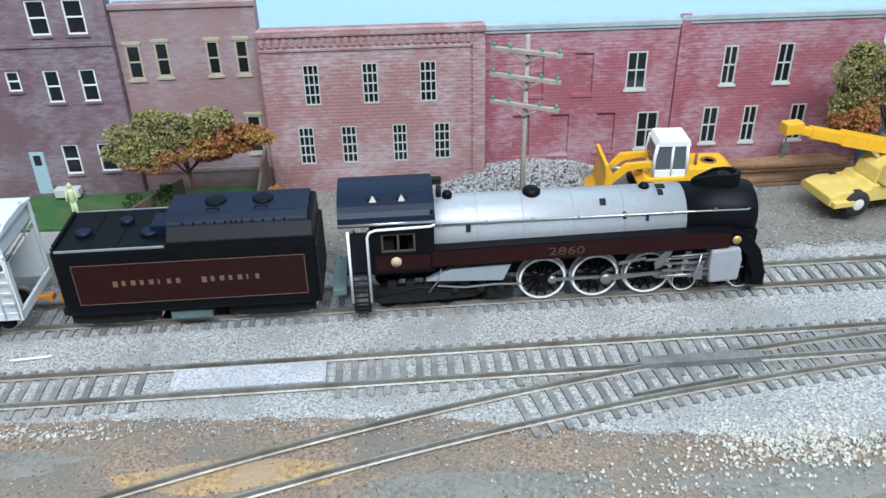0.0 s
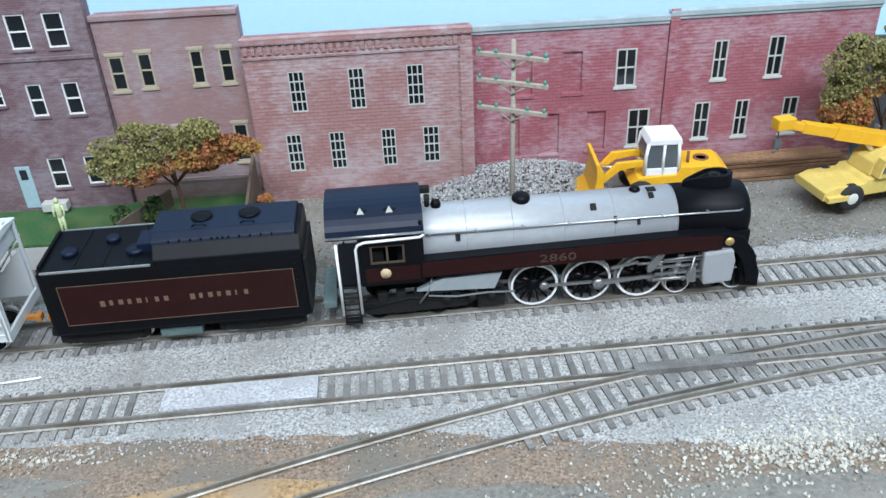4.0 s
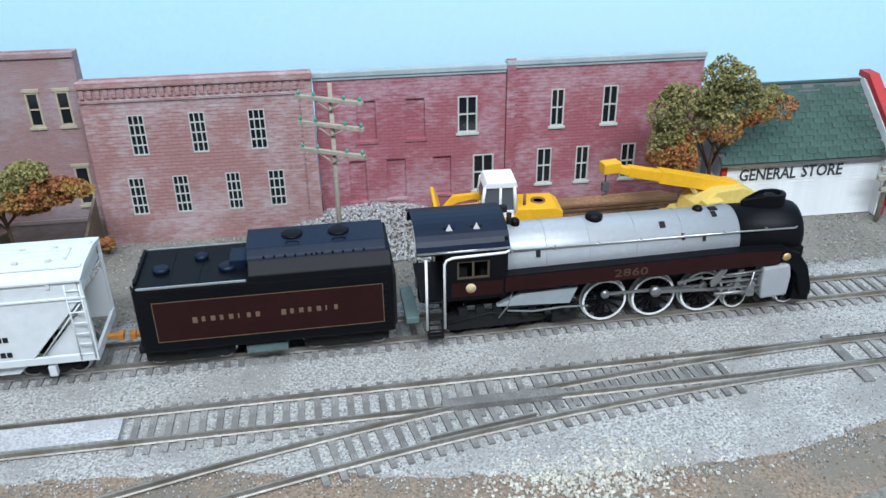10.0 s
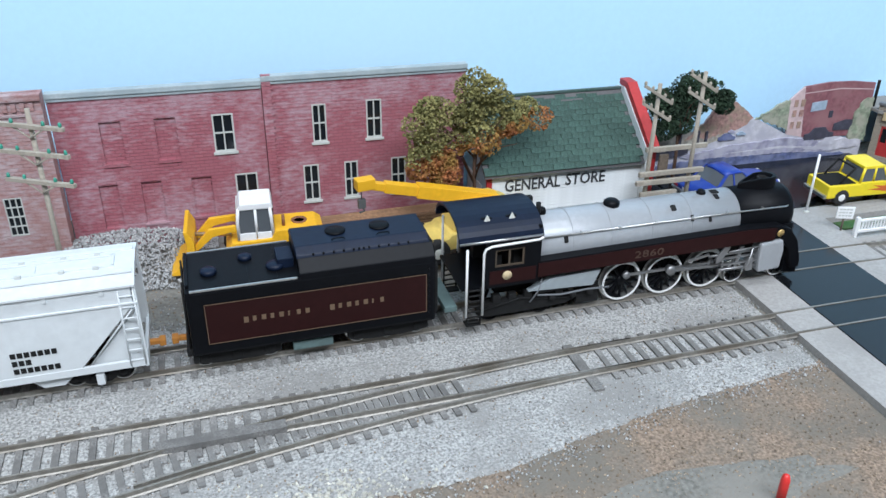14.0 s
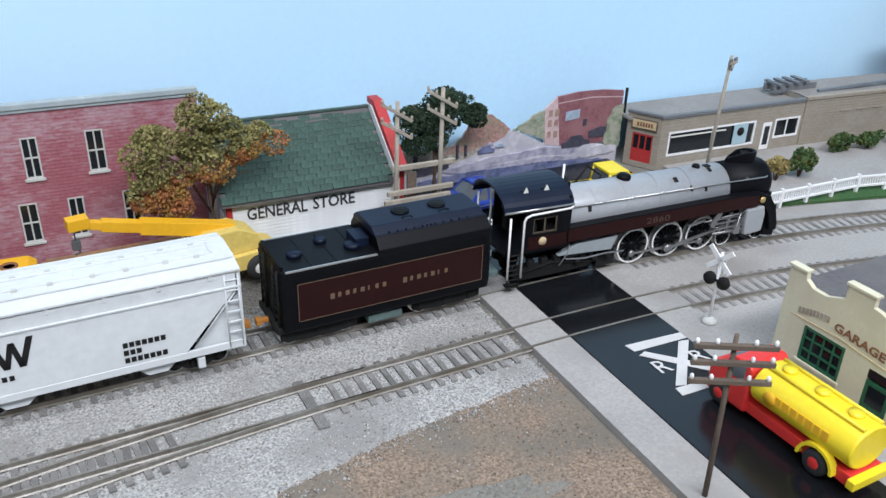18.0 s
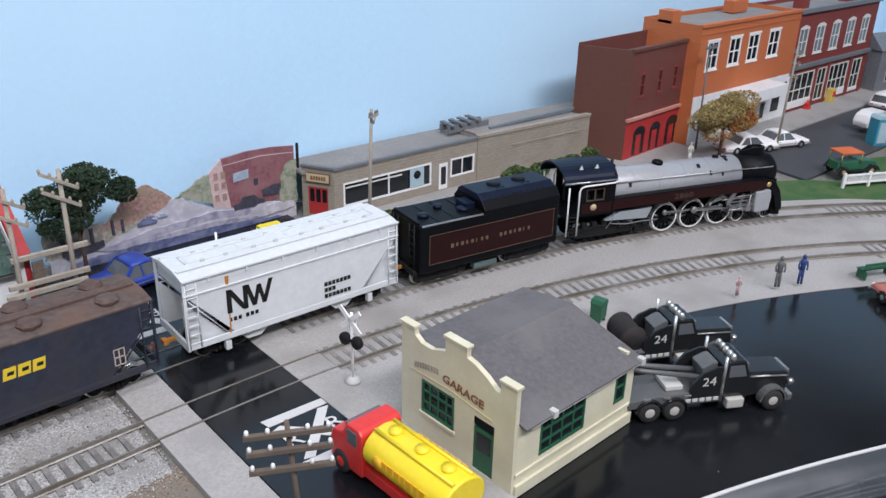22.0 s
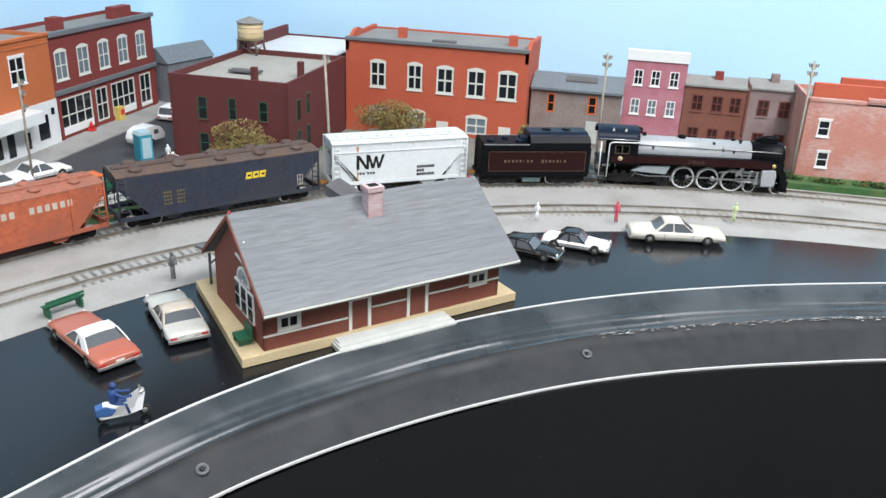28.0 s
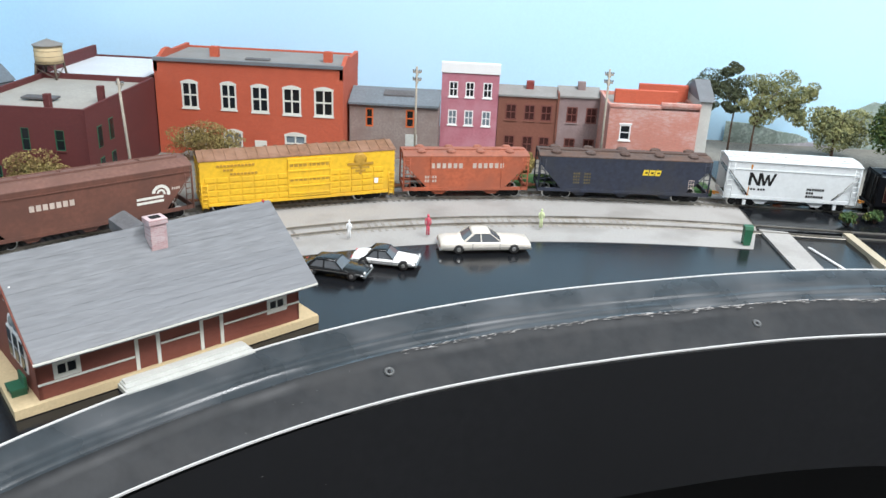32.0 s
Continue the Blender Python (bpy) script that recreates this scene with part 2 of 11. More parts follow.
def prism(bm, pts, axis, a, b, bevel=0.0):
    """Polygon pts (in the two other axes, in order) pushed from a to b along axis."""
    def at(p, v):
        return {"x": (v, p[0], p[1]), "y": (p[0], v, p[1]), "z": (p[0], p[1], v)}[axis]
    lo, hi = [bm.verts.new(at(p, a)) for p in pts], [bm.verts.new(at(p, b)) for p in pts]
    n, fs = len(pts), []
    for i in range(n):
        fs.append(bm.faces.new((lo[i], lo[(i + 1) % n], hi[(i + 1) % n], hi[i])))
    fs.append(bm.faces.new(lo[::-1]))
    fs.append(bm.faces.new(hi))
    bmesh.ops.recalc_face_normals(bm, faces=fs)
    if bevel:
        bmesh.ops.bevel(bm, geom=list({e for f in fs for e in f.edges}), offset=bevel, segments=2, affect="EDGES", profile=0.6)
    return bm


def tube(bm, pts, r, n=8, taper=None, smooth=True):
    """Round bar along the points pts; taper: the radius at the far end."""
    pts, rings = [Vector(p) for p in pts], []
    for i, p in enumerate(pts):
        d = (pts[min(i + 1, len(pts) - 1)] - pts[max(i - 1, 0)]).normalized()
        u = d.orthogonal().normalized() if not rings else (last - d * last.dot(d)).normalized()
        last, v = u, d.cross(u)
        rr = r if taper is None else r + (taper - r) * i / (len(pts) - 1)
        rings.append([bm.verts.new(p + (u * math.cos(2 * math.pi * k / n) + v * math.sin(2 * math.pi * k / n)) * rr) for k in range(n)])
    for a, b in zip(rings, rings[1:]):
        for k in range(n):
            f = bm.faces.new((a[k], a[(k + 1) % n], b[(k + 1) % n], b[k]))
            f.smooth = smooth
    bm.faces.new(rings[0][::-1])
    bm.faces.new(rings[-1])
    return bm


def lathe(bm, prof, n=20, axis="z", at=(0, 0, 0), smooth=True):
    """Profile of (radius, height) turned round an axis through at."""
    def put(r, h, a):
        c, s = r * math.cos(a), r * math.sin(a)
        p = {"z": (c, s, h), "x": (h, c, s), "y": (c, h, s)}[axis]
        return (p[0] + at[0], p[1] + at[1], p[2] + at[2])
    rings = [[bm.verts.new(put(max(r, 1e-4), h, 2 * math.pi * k / n)) for k in range(n)] for r, h in prof]
    fs = []
    for a, b in zip(rings, rings[1:]):
        for k in range(n):
            f = bm.faces.new((a[k], a[(k + 1) % n], b[(k + 1) % n], b[k]))
            f.smooth = smooth
            fs.append(f)
    fs += [bm.faces.new(rings[0]), bm.faces.new(rings[-1])]
    bmesh.ops.recalc_face_normals(bm, faces=fs)
    return bm


def ring(bm, r0, r1, y0, y1, n=28, at=(0, 0, 0)):
    """Flat ring (tyre, rim) with its axle along y."""
    prof = [(r0, y0), (r1, y0), (r1, y1), (r0, y1)]
    rings = [[bm.verts.new((at[0] + r * math.cos(2 * math.pi * k / n), at[1] + y, at[2] + r * math.sin(2 * math.pi * k / n))) for k in range(n)] for r, y in prof]
    fs = []
    for i in range(4):
        a, b = rings[i], rings[(i + 1) % 4]
        for k in range(n):
            fs.append(bm.faces.new((a[k], a[(k + 1) % n], b[(k + 1) % n], b[k])))
    bmesh.ops.recalc_face_normals(bm, faces=fs)
    return bm


def mesh_of(name, bm, mat, scale=MM):
    me = bpy.data.meshes.new(name)
    if scale != 1:
        bmesh.ops.scale(bm, vec=(scale,) * 3, verts=bm.verts)
    bm.to_mesh(me)
    bm.free()
    if mat is not None:
        me.materials.append(mat if not isinstance(mat, str) else MAT[mat])
    return me


def part(name, bm, mat, parent, label="", at=None, scale=MM):
    ob = new(name, bm if isinstance(bm, bpy.types.Mesh) else mesh_of(name, bm, mat, scale))
    if parent is not None:
        ob.parent = parent
    if at is not None:
        ob.matrix_basis = at
    if label:
        tagged(ob, label)
    return ob


def thing(name, label, category, m=None, group="", kind=""):
    ob = new(name)
    ob.empty_display_size = 0.01
    if m is not None:
        ob.matrix_basis = m
    return tagged(ob, label, category, group, kind)


def lettering(name, body, size, mat, parent, m, depth=0.00012, align="CENTER", wide=1.0, bold=0.0):
    """Raised letters in the built-in font, size in metres."""
    cu = bpy.data.curves.new(name, "FONT")
    cu.body, cu.size, cu.extrude, cu.align_x, cu.align_y = body, size, depth, align, "CENTER"
    cu.resolution_u, cu.offset = 2, bold
    tmp = bpy.data.objects.new(name, cu)
    scene.collection.objects.link(tmp)
    bpy.context.view_layer.update()
    me = bpy.data.meshes.new_from_object(tmp.evaluated_get(bpy.context.evaluated_depsgraph_get()))
    bpy.data.objects.remove(tmp)
    me.materials.clear()
    me.materials.append(mat if not isinstance(mat, str) else MAT[mat])
    if wide != 1.0:
        me.transform(Matrix.Diagonal((wide, 1, 1, 1)))
    ob = new(name, me)
    ob.parent = parent
    ob.matrix_basis = m
    return ob


def bars(bm, widths, x, y, z, h, d, gap):
    """A line of small upright bars, like letters too small to read, on a face towards -y."""
    for w in widths:
        box(bm, x, x + w, y - d, y, z, z + h)
        x += w + gap
    return bm

# ---- the lines of the plan ----


def course(x, y, a, knots, curv, length, n=1800):
    """A line that starts at x, y with heading a and bends by the curvature given at the knots. Returns a function of the way along it."""
    s = np.linspace(0, length, n)
    c, ds = np.interp(s, knots, curv), length / (n - 1)
    th = a + np.concatenate([[0], np.cumsum((c[1:] + c[:-1]) / 2) * ds])
    px = x + np.concatenate([[0], np.cumsum((np.cos(th[1:]) + np.cos(th[:-1])) / 2) * ds])
    py = y + np.concatenate([[0], np.cumsum((np.sin(th[1:]) + np.sin(th[:-1])) / 2) * ds])

    def at(d, side=0.0):
        e = min(max(d, 0.0), length)
        h = float(np.interp(e, s, th))
        qx, qy = float(np.interp(e, s, px)) + (d - e) * math.cos(h), float(np.interp(e, s, py)) + (d - e) * math.sin(h)
        return qx - side * math.sin(h), qy + side * math.cos(h), h
    return at


MAIN = course(-0.01, 0.3196, 0.0285, [0, 0.35, 0.5, 0.7, 0.9, 1.1, 1.3, 1.5, 1.7, 1.9],
              [0, 0, -0.845, -1.185, -1.286, -1.409, -1.74, -1.141, -0.671, -0.07], 1.9)


SIDING = course(-0.146, 0.2635, 0.028, [0, 0.5, 0.65, 0.8, 1.0, 1.2, 1.4, 1.6, 1.8],
                [0, 0, -1.367, -1.164, -1.418, -1.451, -1.78, -1.042, -0.894], 1.8)
SX, SY, _ = SIDING(0.46)
SPUR = course(SX, SY, math.pi + 0.028, [0, 0.6], [0.75, 0.75], 0.6)


def spline(pts, n=10):
    """Smooth line through a few corner points."""
    out, p = [], [np.array(q) for q in pts]
    p = [2 * p[0] - p[1]] + p + [2 * p[-1] - p[-2]]
    for i in range(1, len(p) - 2):
        for k in range(n):
            u = k / n
            out.append(tuple(0.5 * (2 * p[i] + (p[i + 1] - p[i - 1]) * u + (2 * p[i - 1] - 5 * p[i] + 4 * p[i + 1] - p[i + 2]) * u * u
                                    + (3 * p[i] - p[i - 1] - 3 * p[i + 1] + p[i + 2]) * u ** 3)))
    return out + [tuple(p[-2])]


EDGE = spline([(-1.7, 0.13), (-0.3, 0.13), (0.2, 0.127), (0.40, 0.117), (0.538, 0.088), (0.66, 0.043), (0.757, -0.006), (0.85, -0.083),
               (0.927, -0.175), (0.99, -0.29), (1.038, -0.415), (1.068, -0.515), (1.085, -0.62), (1.09, -0.8), (1.07, -1.3)])
BACK_Y, BACK_X = 0.492, 1.545


def offset(line, d0, d1):
    out = []
    for i, (x, y) in enumerate(line):
        a, b = line[max(i - 1, 0)], line[min(i + 1, len(line) - 1)]
        h = math.atan2(b[1] - a[1], b[0] - a[0])
        d = d0 + (d1 - d0) * min(max((x - 0.5) / 0.5, 0), 1)
        out.append((x + d * math.sin(h), y - d * math.cos(h)))
    return out


def sheet(name, rows, mat, label, category, kind="structure", smooth=False):
    """Surface through rows of points of equal length."""
    bm = B()
    grid = [[bm.verts.new(p) for p in r] for r in rows]
    for a, b in zip(grid, grid[1:]):
        for k in range(len(a) - 1):
            f = bm.faces.new((a[k], a[k + 1], b[k + 1], b[k]))
            f.smooth = smooth
    bmesh.ops.recalc_face_normals(bm, faces=bm.faces)
    if sum(f.normal.z for f in bm.faces) < 0:
        bmesh.ops.reverse_faces(bm, faces=bm.faces)
    ob = new(name, mesh_of(name, bm, mat, 1))
    return tagged(ob, label, category, kind=kind)


def slab(name, pts, z0, z1, mat, label, category, kind="structure"):
    bm = B()
    prism(bm, pts, "z", z0, z1)
    bmesh.ops.triangulate(bm, faces=[f for f in bm.faces if len(f.verts) > 4])
    ob = new(name, mesh_of(name, bm, mat, 1))
    return tagged(ob, label, category, kind=kind)


# ---- room and backdrop ----
def room():
    for name, pts in (("wall_south", ((-2.2, -2.2), (2.4, -2.2), (2.4, -2.26), (-2.2, -2.26))), ("wall_west", ((-2.2, -2.2), (-2.2, 0.6), (-2.26, 0.6), (-2.26, -2.2))),
                      ("wall_east", ((2.4, 0.6), (2.4, -2.2), (2.46, -2.2), (2.46, 0.6))), ("wall_north", ((-2.26, 0.6), (2.46, 0.6), (2.46, 0.66), (-2.26, 0.66)))):
        slab(name, pts, FLOOR, CEILING, "room_white", "plain off-white painted room wall", "wall")
    rect = ((-2.26, -2.26), (2.46, -2.26), (2.46, 0.66), (-2.26, 0.66))
    slab("floor", rect, FLOOR - 0.05, FLOOR, "room_floor", "dark floor of the layout room", "floor")
    slab("ceiling", rect, CEILING, CEILING + 0.05, "room_white", "plain white ceiling of the layout room", "ceiling")


room()


def backdrop():
    line = [(-1.9, BACK_Y)] + [(BACK_X - 0.05 + 0.05 * math.sin(a), BACK_Y - 0.05 + 0.05 * math.cos(a)) for a in np.linspace(0, math.pi / 2, 9)] + [(BACK_X, -1.4)]
    sheet("backdrop", [[(x, y, -0.02) for x, y in line], [(x, y, 0.48) for x, y in line]], "sky", "pale blue painted sky backdrop with a coved corner", "backdrop", smooth=True)


backdrop()

# ---- ground, edging and fascia ----
edge2 = offset(EDGE, 0.021, 0.068)
slab("ground", EDGE + [(1.07, -1.3), (BACK_X, -1.3), (BACK_X, BACK_Y), (-1.7, BACK_Y)], -0.02, -0.0046, "dirt_grey", "grey-brown gritty ground of the layout", "ground")


def rim_height(f):
    return float(np.interp(f, (0, 0.1, 0.3, 0.50, 0.535, 0.57, 0.8, 1.0), (-0.0007, -0.0020, -0.0062, -0.0108, -0.0106, -0.0135, -0.0203, -0.0262)))


EDGE_STEPS = (0.0, 0.1, 0.2, 0.25, 0.28, 0.30, 0.32, 0.34, 0.36, 0.38, 0.40, 0.42, 0.44, 0.46, 0.48, 0.50, 0.52, 0.535, 0.57, 0.66, 0.78, 0.9, 1.0)
CREASE = EDGE_STEPS.index(0.535)


def edging():
    w = [i for i, p in enumerate(EDGE)]
    rows = []
    for f in EDGE_STEPS:
        row = []
        for i in w:
            (x, y), (u, v) = EDGE[i], edge2[i]
            wob = 0.0009 * noise.noise((x * 14, y * 14, f * 3)) * (0.15 < f < 0.95) + 0.0010 * noise.noise((x * 7, y * 7, f * 19)) * (0.25 < f < 0.56)
            pinch = math.exp(-((x - 0.865) ** 2 + (y + 0.131) ** 2) / 0.00012)
            wob += 0.0035 * pinch * noise.noise((x * 160, y * 160, f * 9)) * (0.2 < f < 0.6)
            # stretched wrinkles that run into the pinched fold
            along = math.exp(-max(0.0, 0.86 - x) / 0.16) if x < 0.87 else math.exp(-(x - 0.87) / 0.02)
            wob += 0.0007 * along * noise.noise((x * 11, y * 11, f * 34 + x * 5)) * (0.24 < f < 0.53)
            g = f + 0.02 * noise.noise((x * 20, y * 20, 5.0)) * (0.4 < f < 0.6)
            row.append((x + (u - x) * g, y + (v - y) * g, rim_height(f) + wob))
        rows.append(row)
    seam = [(p[0], p[1]) for p in rows[CREASE]]
    # pale flakes along the crease: wear, and the highlight it catches, as colour
    vs, fs, rng = [], [], random.Random(31)
    for i in range(len(seam) - 1):
        if seam[i][0] < 0.90:
            continue
        for q in range(10):
            t, m = rng.random(), rng.gauss(0, 0.0014)
            (x, y), (u, v) = seam[i], seam[i + 1]
            L = math.hypot(u - x, v - y)
            px, py = x + (u - x) * t + m * (v - y) / L, y + (v - y) * t - m * (u - x) / L
            k, le, wd = len(vs), rng.uniform(0.001, 0.004), rng.uniform(0.00012, 0.0003)
            dx, dy = (u - x) / L, (v - y) / L
            z = rows[CREASE][i][2] + (rows[CREASE][i + 1][2] - rows[CREASE][i][2]) * t - 0.0001 - abs(m) * 0.35
            vs += [(px - dx * le, py - dy * le, z), (px + dy * wd, py - dx * wd, z + 0.0003), (px + dx * le, py + dy * le, z), (px - dy * wd, py + dx * wd, z + 0.0007)]
            fs += [(k, k + 1, k + 2, k + 3)]
    me = bpy.data.meshes.new("edging_scuffs")
    me.from_pydata(vs, [], fs)
    me.materials.append(MAT["scuff_glint"])
    tagged(new("edging_scuffs", me), "pale flakes along the dark edging's crease, for wear and painted highlights", "edging", kind="stuff")
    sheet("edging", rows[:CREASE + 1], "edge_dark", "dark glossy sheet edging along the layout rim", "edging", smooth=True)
    sheet("edging", rows[CREASE:], "edge_lower_shaded", "dull lower strip of the layout edging, coloured darker as in shade", "edging", smooth=True)
    for name, line, z, wd in (("trim", offset(EDGE, -0.0013, -0.0013), -0.0002, 0.0016), ("trim", edge2, -0.0258, 0.0013)):
        o = offset(line, wd, wd)
        bm = B()
        g = [[bm.verts.new((x, y, zz)) for x, y in ln] for ln, zz in ((line, z - 0.002), (line, z), (o, z), (o, z - 0.0012))]
        for a, b in zip(g, g[1:]):
            for k in range(len(a) - 1):
                bm.faces.new((a[k], a[k + 1], b[k + 1], b[k]))
        bmesh.ops.recalc_face_normals(bm, faces=bm.faces)
        tagged(new(name, mesh_of(name, bm, "white_line", 1)), "thin white strip along the curved layout rim", "trim", kind="structure")
    e3 = offset(edge2, 0.0032, 0.0032)
    sheet("fascia", [[(x, y, -0.0275) for x, y in e3], [(x, y, -0.15) for x, y in e3], [(x, y, -0.151) for x, y in offset(e3, -0.02, -0.02)]], "fascia", "plain black fascia board below the layout rim", "fascia")


edging()
BALLAST_FRONT = [(-1.7, 0.243), (-0.12, 0.243), (0.0, 0.236), (0.08, 0.222), (0.15, 0.214), (0.217, 0.216), (0.289, 0.234), (0.381, 0.247)]


def ballast_bed():
    rng = random.Random(5)
    xs = np.concatenate([np.arange(-1.7, -0.25, 0.03), np.arange(-0.25, 0.3815, 0.004)])
    fx, fy = zip(*BALLAST_FRONT)
    front = [(x, float(np.interp(x, fx, fy)) + 0.0022 * noise.noise((x * 90, 3.0, 0.0)) + rng.uniform(-0.0009, 0.0009)) for x in xs]
    rear = [(x, 0.3196 + 0.0285 * (x + 0.01) + 0.031 + rng.uniform(-0.003, 0.003)) for x in xs]
    rows = [[(x, y, -0.0048) for x, y in front], [(x, y + 0.006, -0.0036) for x, y in front], [(x, y - 0.006, -0.0036) for x, y in rear], [(x, y, -0.0048) for x, y in rear]]
    sheet("ballast_bed", rows, "ballast", "bed of pale grey ballast under the tracks", "ballast")
    slab("dirt_field", [(-1.7, 0.131), (0.2, 0.128), (0.381, 0.119), (0.381, 0.252), (-1.7, 0.252)], -0.008, -0.0041, "dirt", "brown gritty dirt with patches of straw-coloured turf", "ground")


ballast_bed()


def band(name, line0, side0, line1, side1, s0, s1, z, mat, label, n=90, d0=0.0, d1=0.0):
    a = [line0(s0 + (s1 - s0) * k / n + d0 * (1 - k / n) + d1 * k / n, side0)[:2] for k in range(n + 1)]
    b = [line1(s0 + (s1 - s0) * k / n, side1)[:2] for k in range(n + 1)]
    return sheet(name, [[(x, y, z - 0.004) for x, y in a], [(x, y, z) for x, y in a], [(x, y, z) for x, y in b], [(x, y, z - 0.004) for x, y in b]], mat, label, "pavement")


# station pavement round the curve, from the crossing on
band("pavement", MAIN, 0.031, SIDING, -0.052, 0.625, 1.80, -0.0029, "pave", "smooth pale grey station pavement around the curved tracks", d0=-0.137, d1=0.03)
lot = [p for p in EDGE if p[0] > 0.50 and p[1] > -0.60]
slab("parking_lot", [(0.478, 0.11)] + [(x + 0.0005, y + 0.0005) for x, y in lot] + [(1.17, -0.61), (1.17, -0.35)] +
     [SIDING(s, -0.048)[:2] for s in np.linspace(1.62, 0.66, 50)] + [(0.478, 0.225)], -0.008, -0.0034, "asphalt", "glossy black asphalt parking lot", "parking lot")
slab("road", [(0.4035, 0.116), (0.4555, 0.112), (0.4555, 0.47), (0.4035, 0.47)], -0.008, -0.0004, "asphalt", "black asphalt road over the level crossing", "road")
for x0, x1 in ((0.3815, 0.4030), (0.4560, 0.4780)):
    slab("pavement", [(x0, 0.117), (x1, 0.113), (x1, 0.392), (x0, 0.392)], -0.008, -0.0007, "pave", "pale grey concrete strip beside the road", "pavement")
slab("street_back", [(0.4557, 0.3925), (0.57, 0.3925), (0.57, 0.4675), (0.4557, 0.4675)], -0.008, -0.0012, "asphalt", "black asphalt back street behind the crossing", "street")
slab("street_back", [(0.385, 0.418), (0.4033, 0.418), (0.4033, 0.4675), (0.385, 0.4675)], -0.008, -0.0012, "asphalt", "black asphalt beside the store", "street")
slab("pavement", [(0.4782, 0.3755), (0.56, 0.3775), (0.56, 0.392), (0.4782, 0.392)], -0.008, -0.0010, "pave", "grey concrete walk along the back street", "pavement")
slab("pavement", [(0.4782, 0.205), (0.62, 0.205), (0.62, 0.232), (0.4782, 0.246)], -0.008, -0.0021, "pave", "pale grey concrete behind the garage", "pavement")
# far crossing at the end of the lot
slab("pavement", [(1.0725, -0.522), (1.172, -0.520), (1.168, -0.546), (1.078, -0.547)], -0.008, -0.0008, "pave", "pale grey concrete strip beside the far road", "pavement")
slab("road", [(1.172, -0.520), (1.42, -0.520), (1.42, -0.61), (1.172, -0.61)], -0.008, -0.0012, "asphalt", "black asphalt far road over the tracks", "road")
slab("road_marking", [(1.084, -0.566), (1.134, -0.553), (1.135, -0.5555), (1.085, -0.569)], -0.006, -0.0024, "white_line", "thin white line on the far road", "road marking")
slab("kerb", [(1.088, -0.602), (1.17, -0.598), (1.17, -0.606), (1.088, -0.610)], -0.006, 0.0008, "stone_trim", "tan kerb beside the far road", "kerb")
slab("ground_far", [(1.10, -0.612), (1.26, -0.612), (1.26, -1.1), (1.11, -1.1)], -0.008, -0.0015, "asphalt", "black asphalt beyond the far road", "ground")
# street between the town blocks and its walks
slab("street", [(0.97, 0.262), (1.54, 0.262), (1.54, 0.347), (1.05, 0.347), (0.98, 0.33)], -0.008, -0.0022, "asphalt_grey", "dark grey town street", "street")
slab("pavement", [(0.60, 0.362), (0.86, 0.36), (0.955, 0.318), (1.05, 0.3475), (1.54, 0.3475), (1.54, 0.42), (0.60, 0.44)], -0.008, -0.0009, "pave", "grey sidewalk before the shops", "pavement")
slab("grass_strip", [(0.482, 0.372), (0.482, 0.3635), (0.60, 0.360), (0.72, 0.334), (0.85, 0.284), (0.95, 0.22), (1.0, 0.174), (1.03, 0.20), (0.97, 0.262), (0.88, 0.318), (0.74, 0.358), (0.60, 0.375)],
     -0.008, -0.0026, "grass", "strip of green turf behind the curved track", "grass")
slab("grass_strip", [(1.265, -0.19), (1.30, -0.19), (1.306, -0.50), (1.275, -0.50)], -0.008, 0.0035, "grass", "bank of green turf below the pink wall", "grass")
slab("grass_strip", [(1.10, 0.09), (1.16, 0.125), (1.33, 0.09), (1.33, -0.09), (1.30, -0.19), (1.262, -0.19)], -0.008, 0.0010, "dirt_grey", "gritty ground behind the curved track", "ground")
slab("grass_strip", [(1.100, 0.100), (1.135, 0.070), (1.290, 0.055), (1.280, 0.118), (1.165, 0.121)], -0.008, -0.0016, "grass", "rough green turf beside the maroon building", "grass")
slab("lawn", [(-0.30, 0.402), (-0.088, 0.397), (-0.09, 0.444), (-0.30, 0.440)], -0.008, -0.0018, "grass", "patch of bright green lawn behind the houses", "grass")
slab("pavement", [(-0.40, 0.377), (-0.10, 0.375), (-0.088, 0.397), (-0.40, 0.402)], -0.008, -0.0030, "pave", "grey concrete walk by the lawn", "pavement")
slab("infill_panel", [(SIDING(0.045, -0.0066)[0], SIDING(0.045, -0.0066)[1]), SIDING(0.107, -0.0066)[:2], SIDING(0.107, 0.0066)[:2], SIDING(0.045, 0.0066)[:2]],
     -0.005, -0.0007, "ballast_light", "pale gravel infill between the rails", "track infill")

# ---- tracks ----
TIE = {}


def tie_mesh(mat):
    if mat not in TIE:
        bm = B()
        box(bm, -1.35, 1.35, -14.6, 14.6, -4.4, -2.5, 0.18)
        TIE[mat] = mesh_of("tie", bm, mat)
    return TIE[mat]


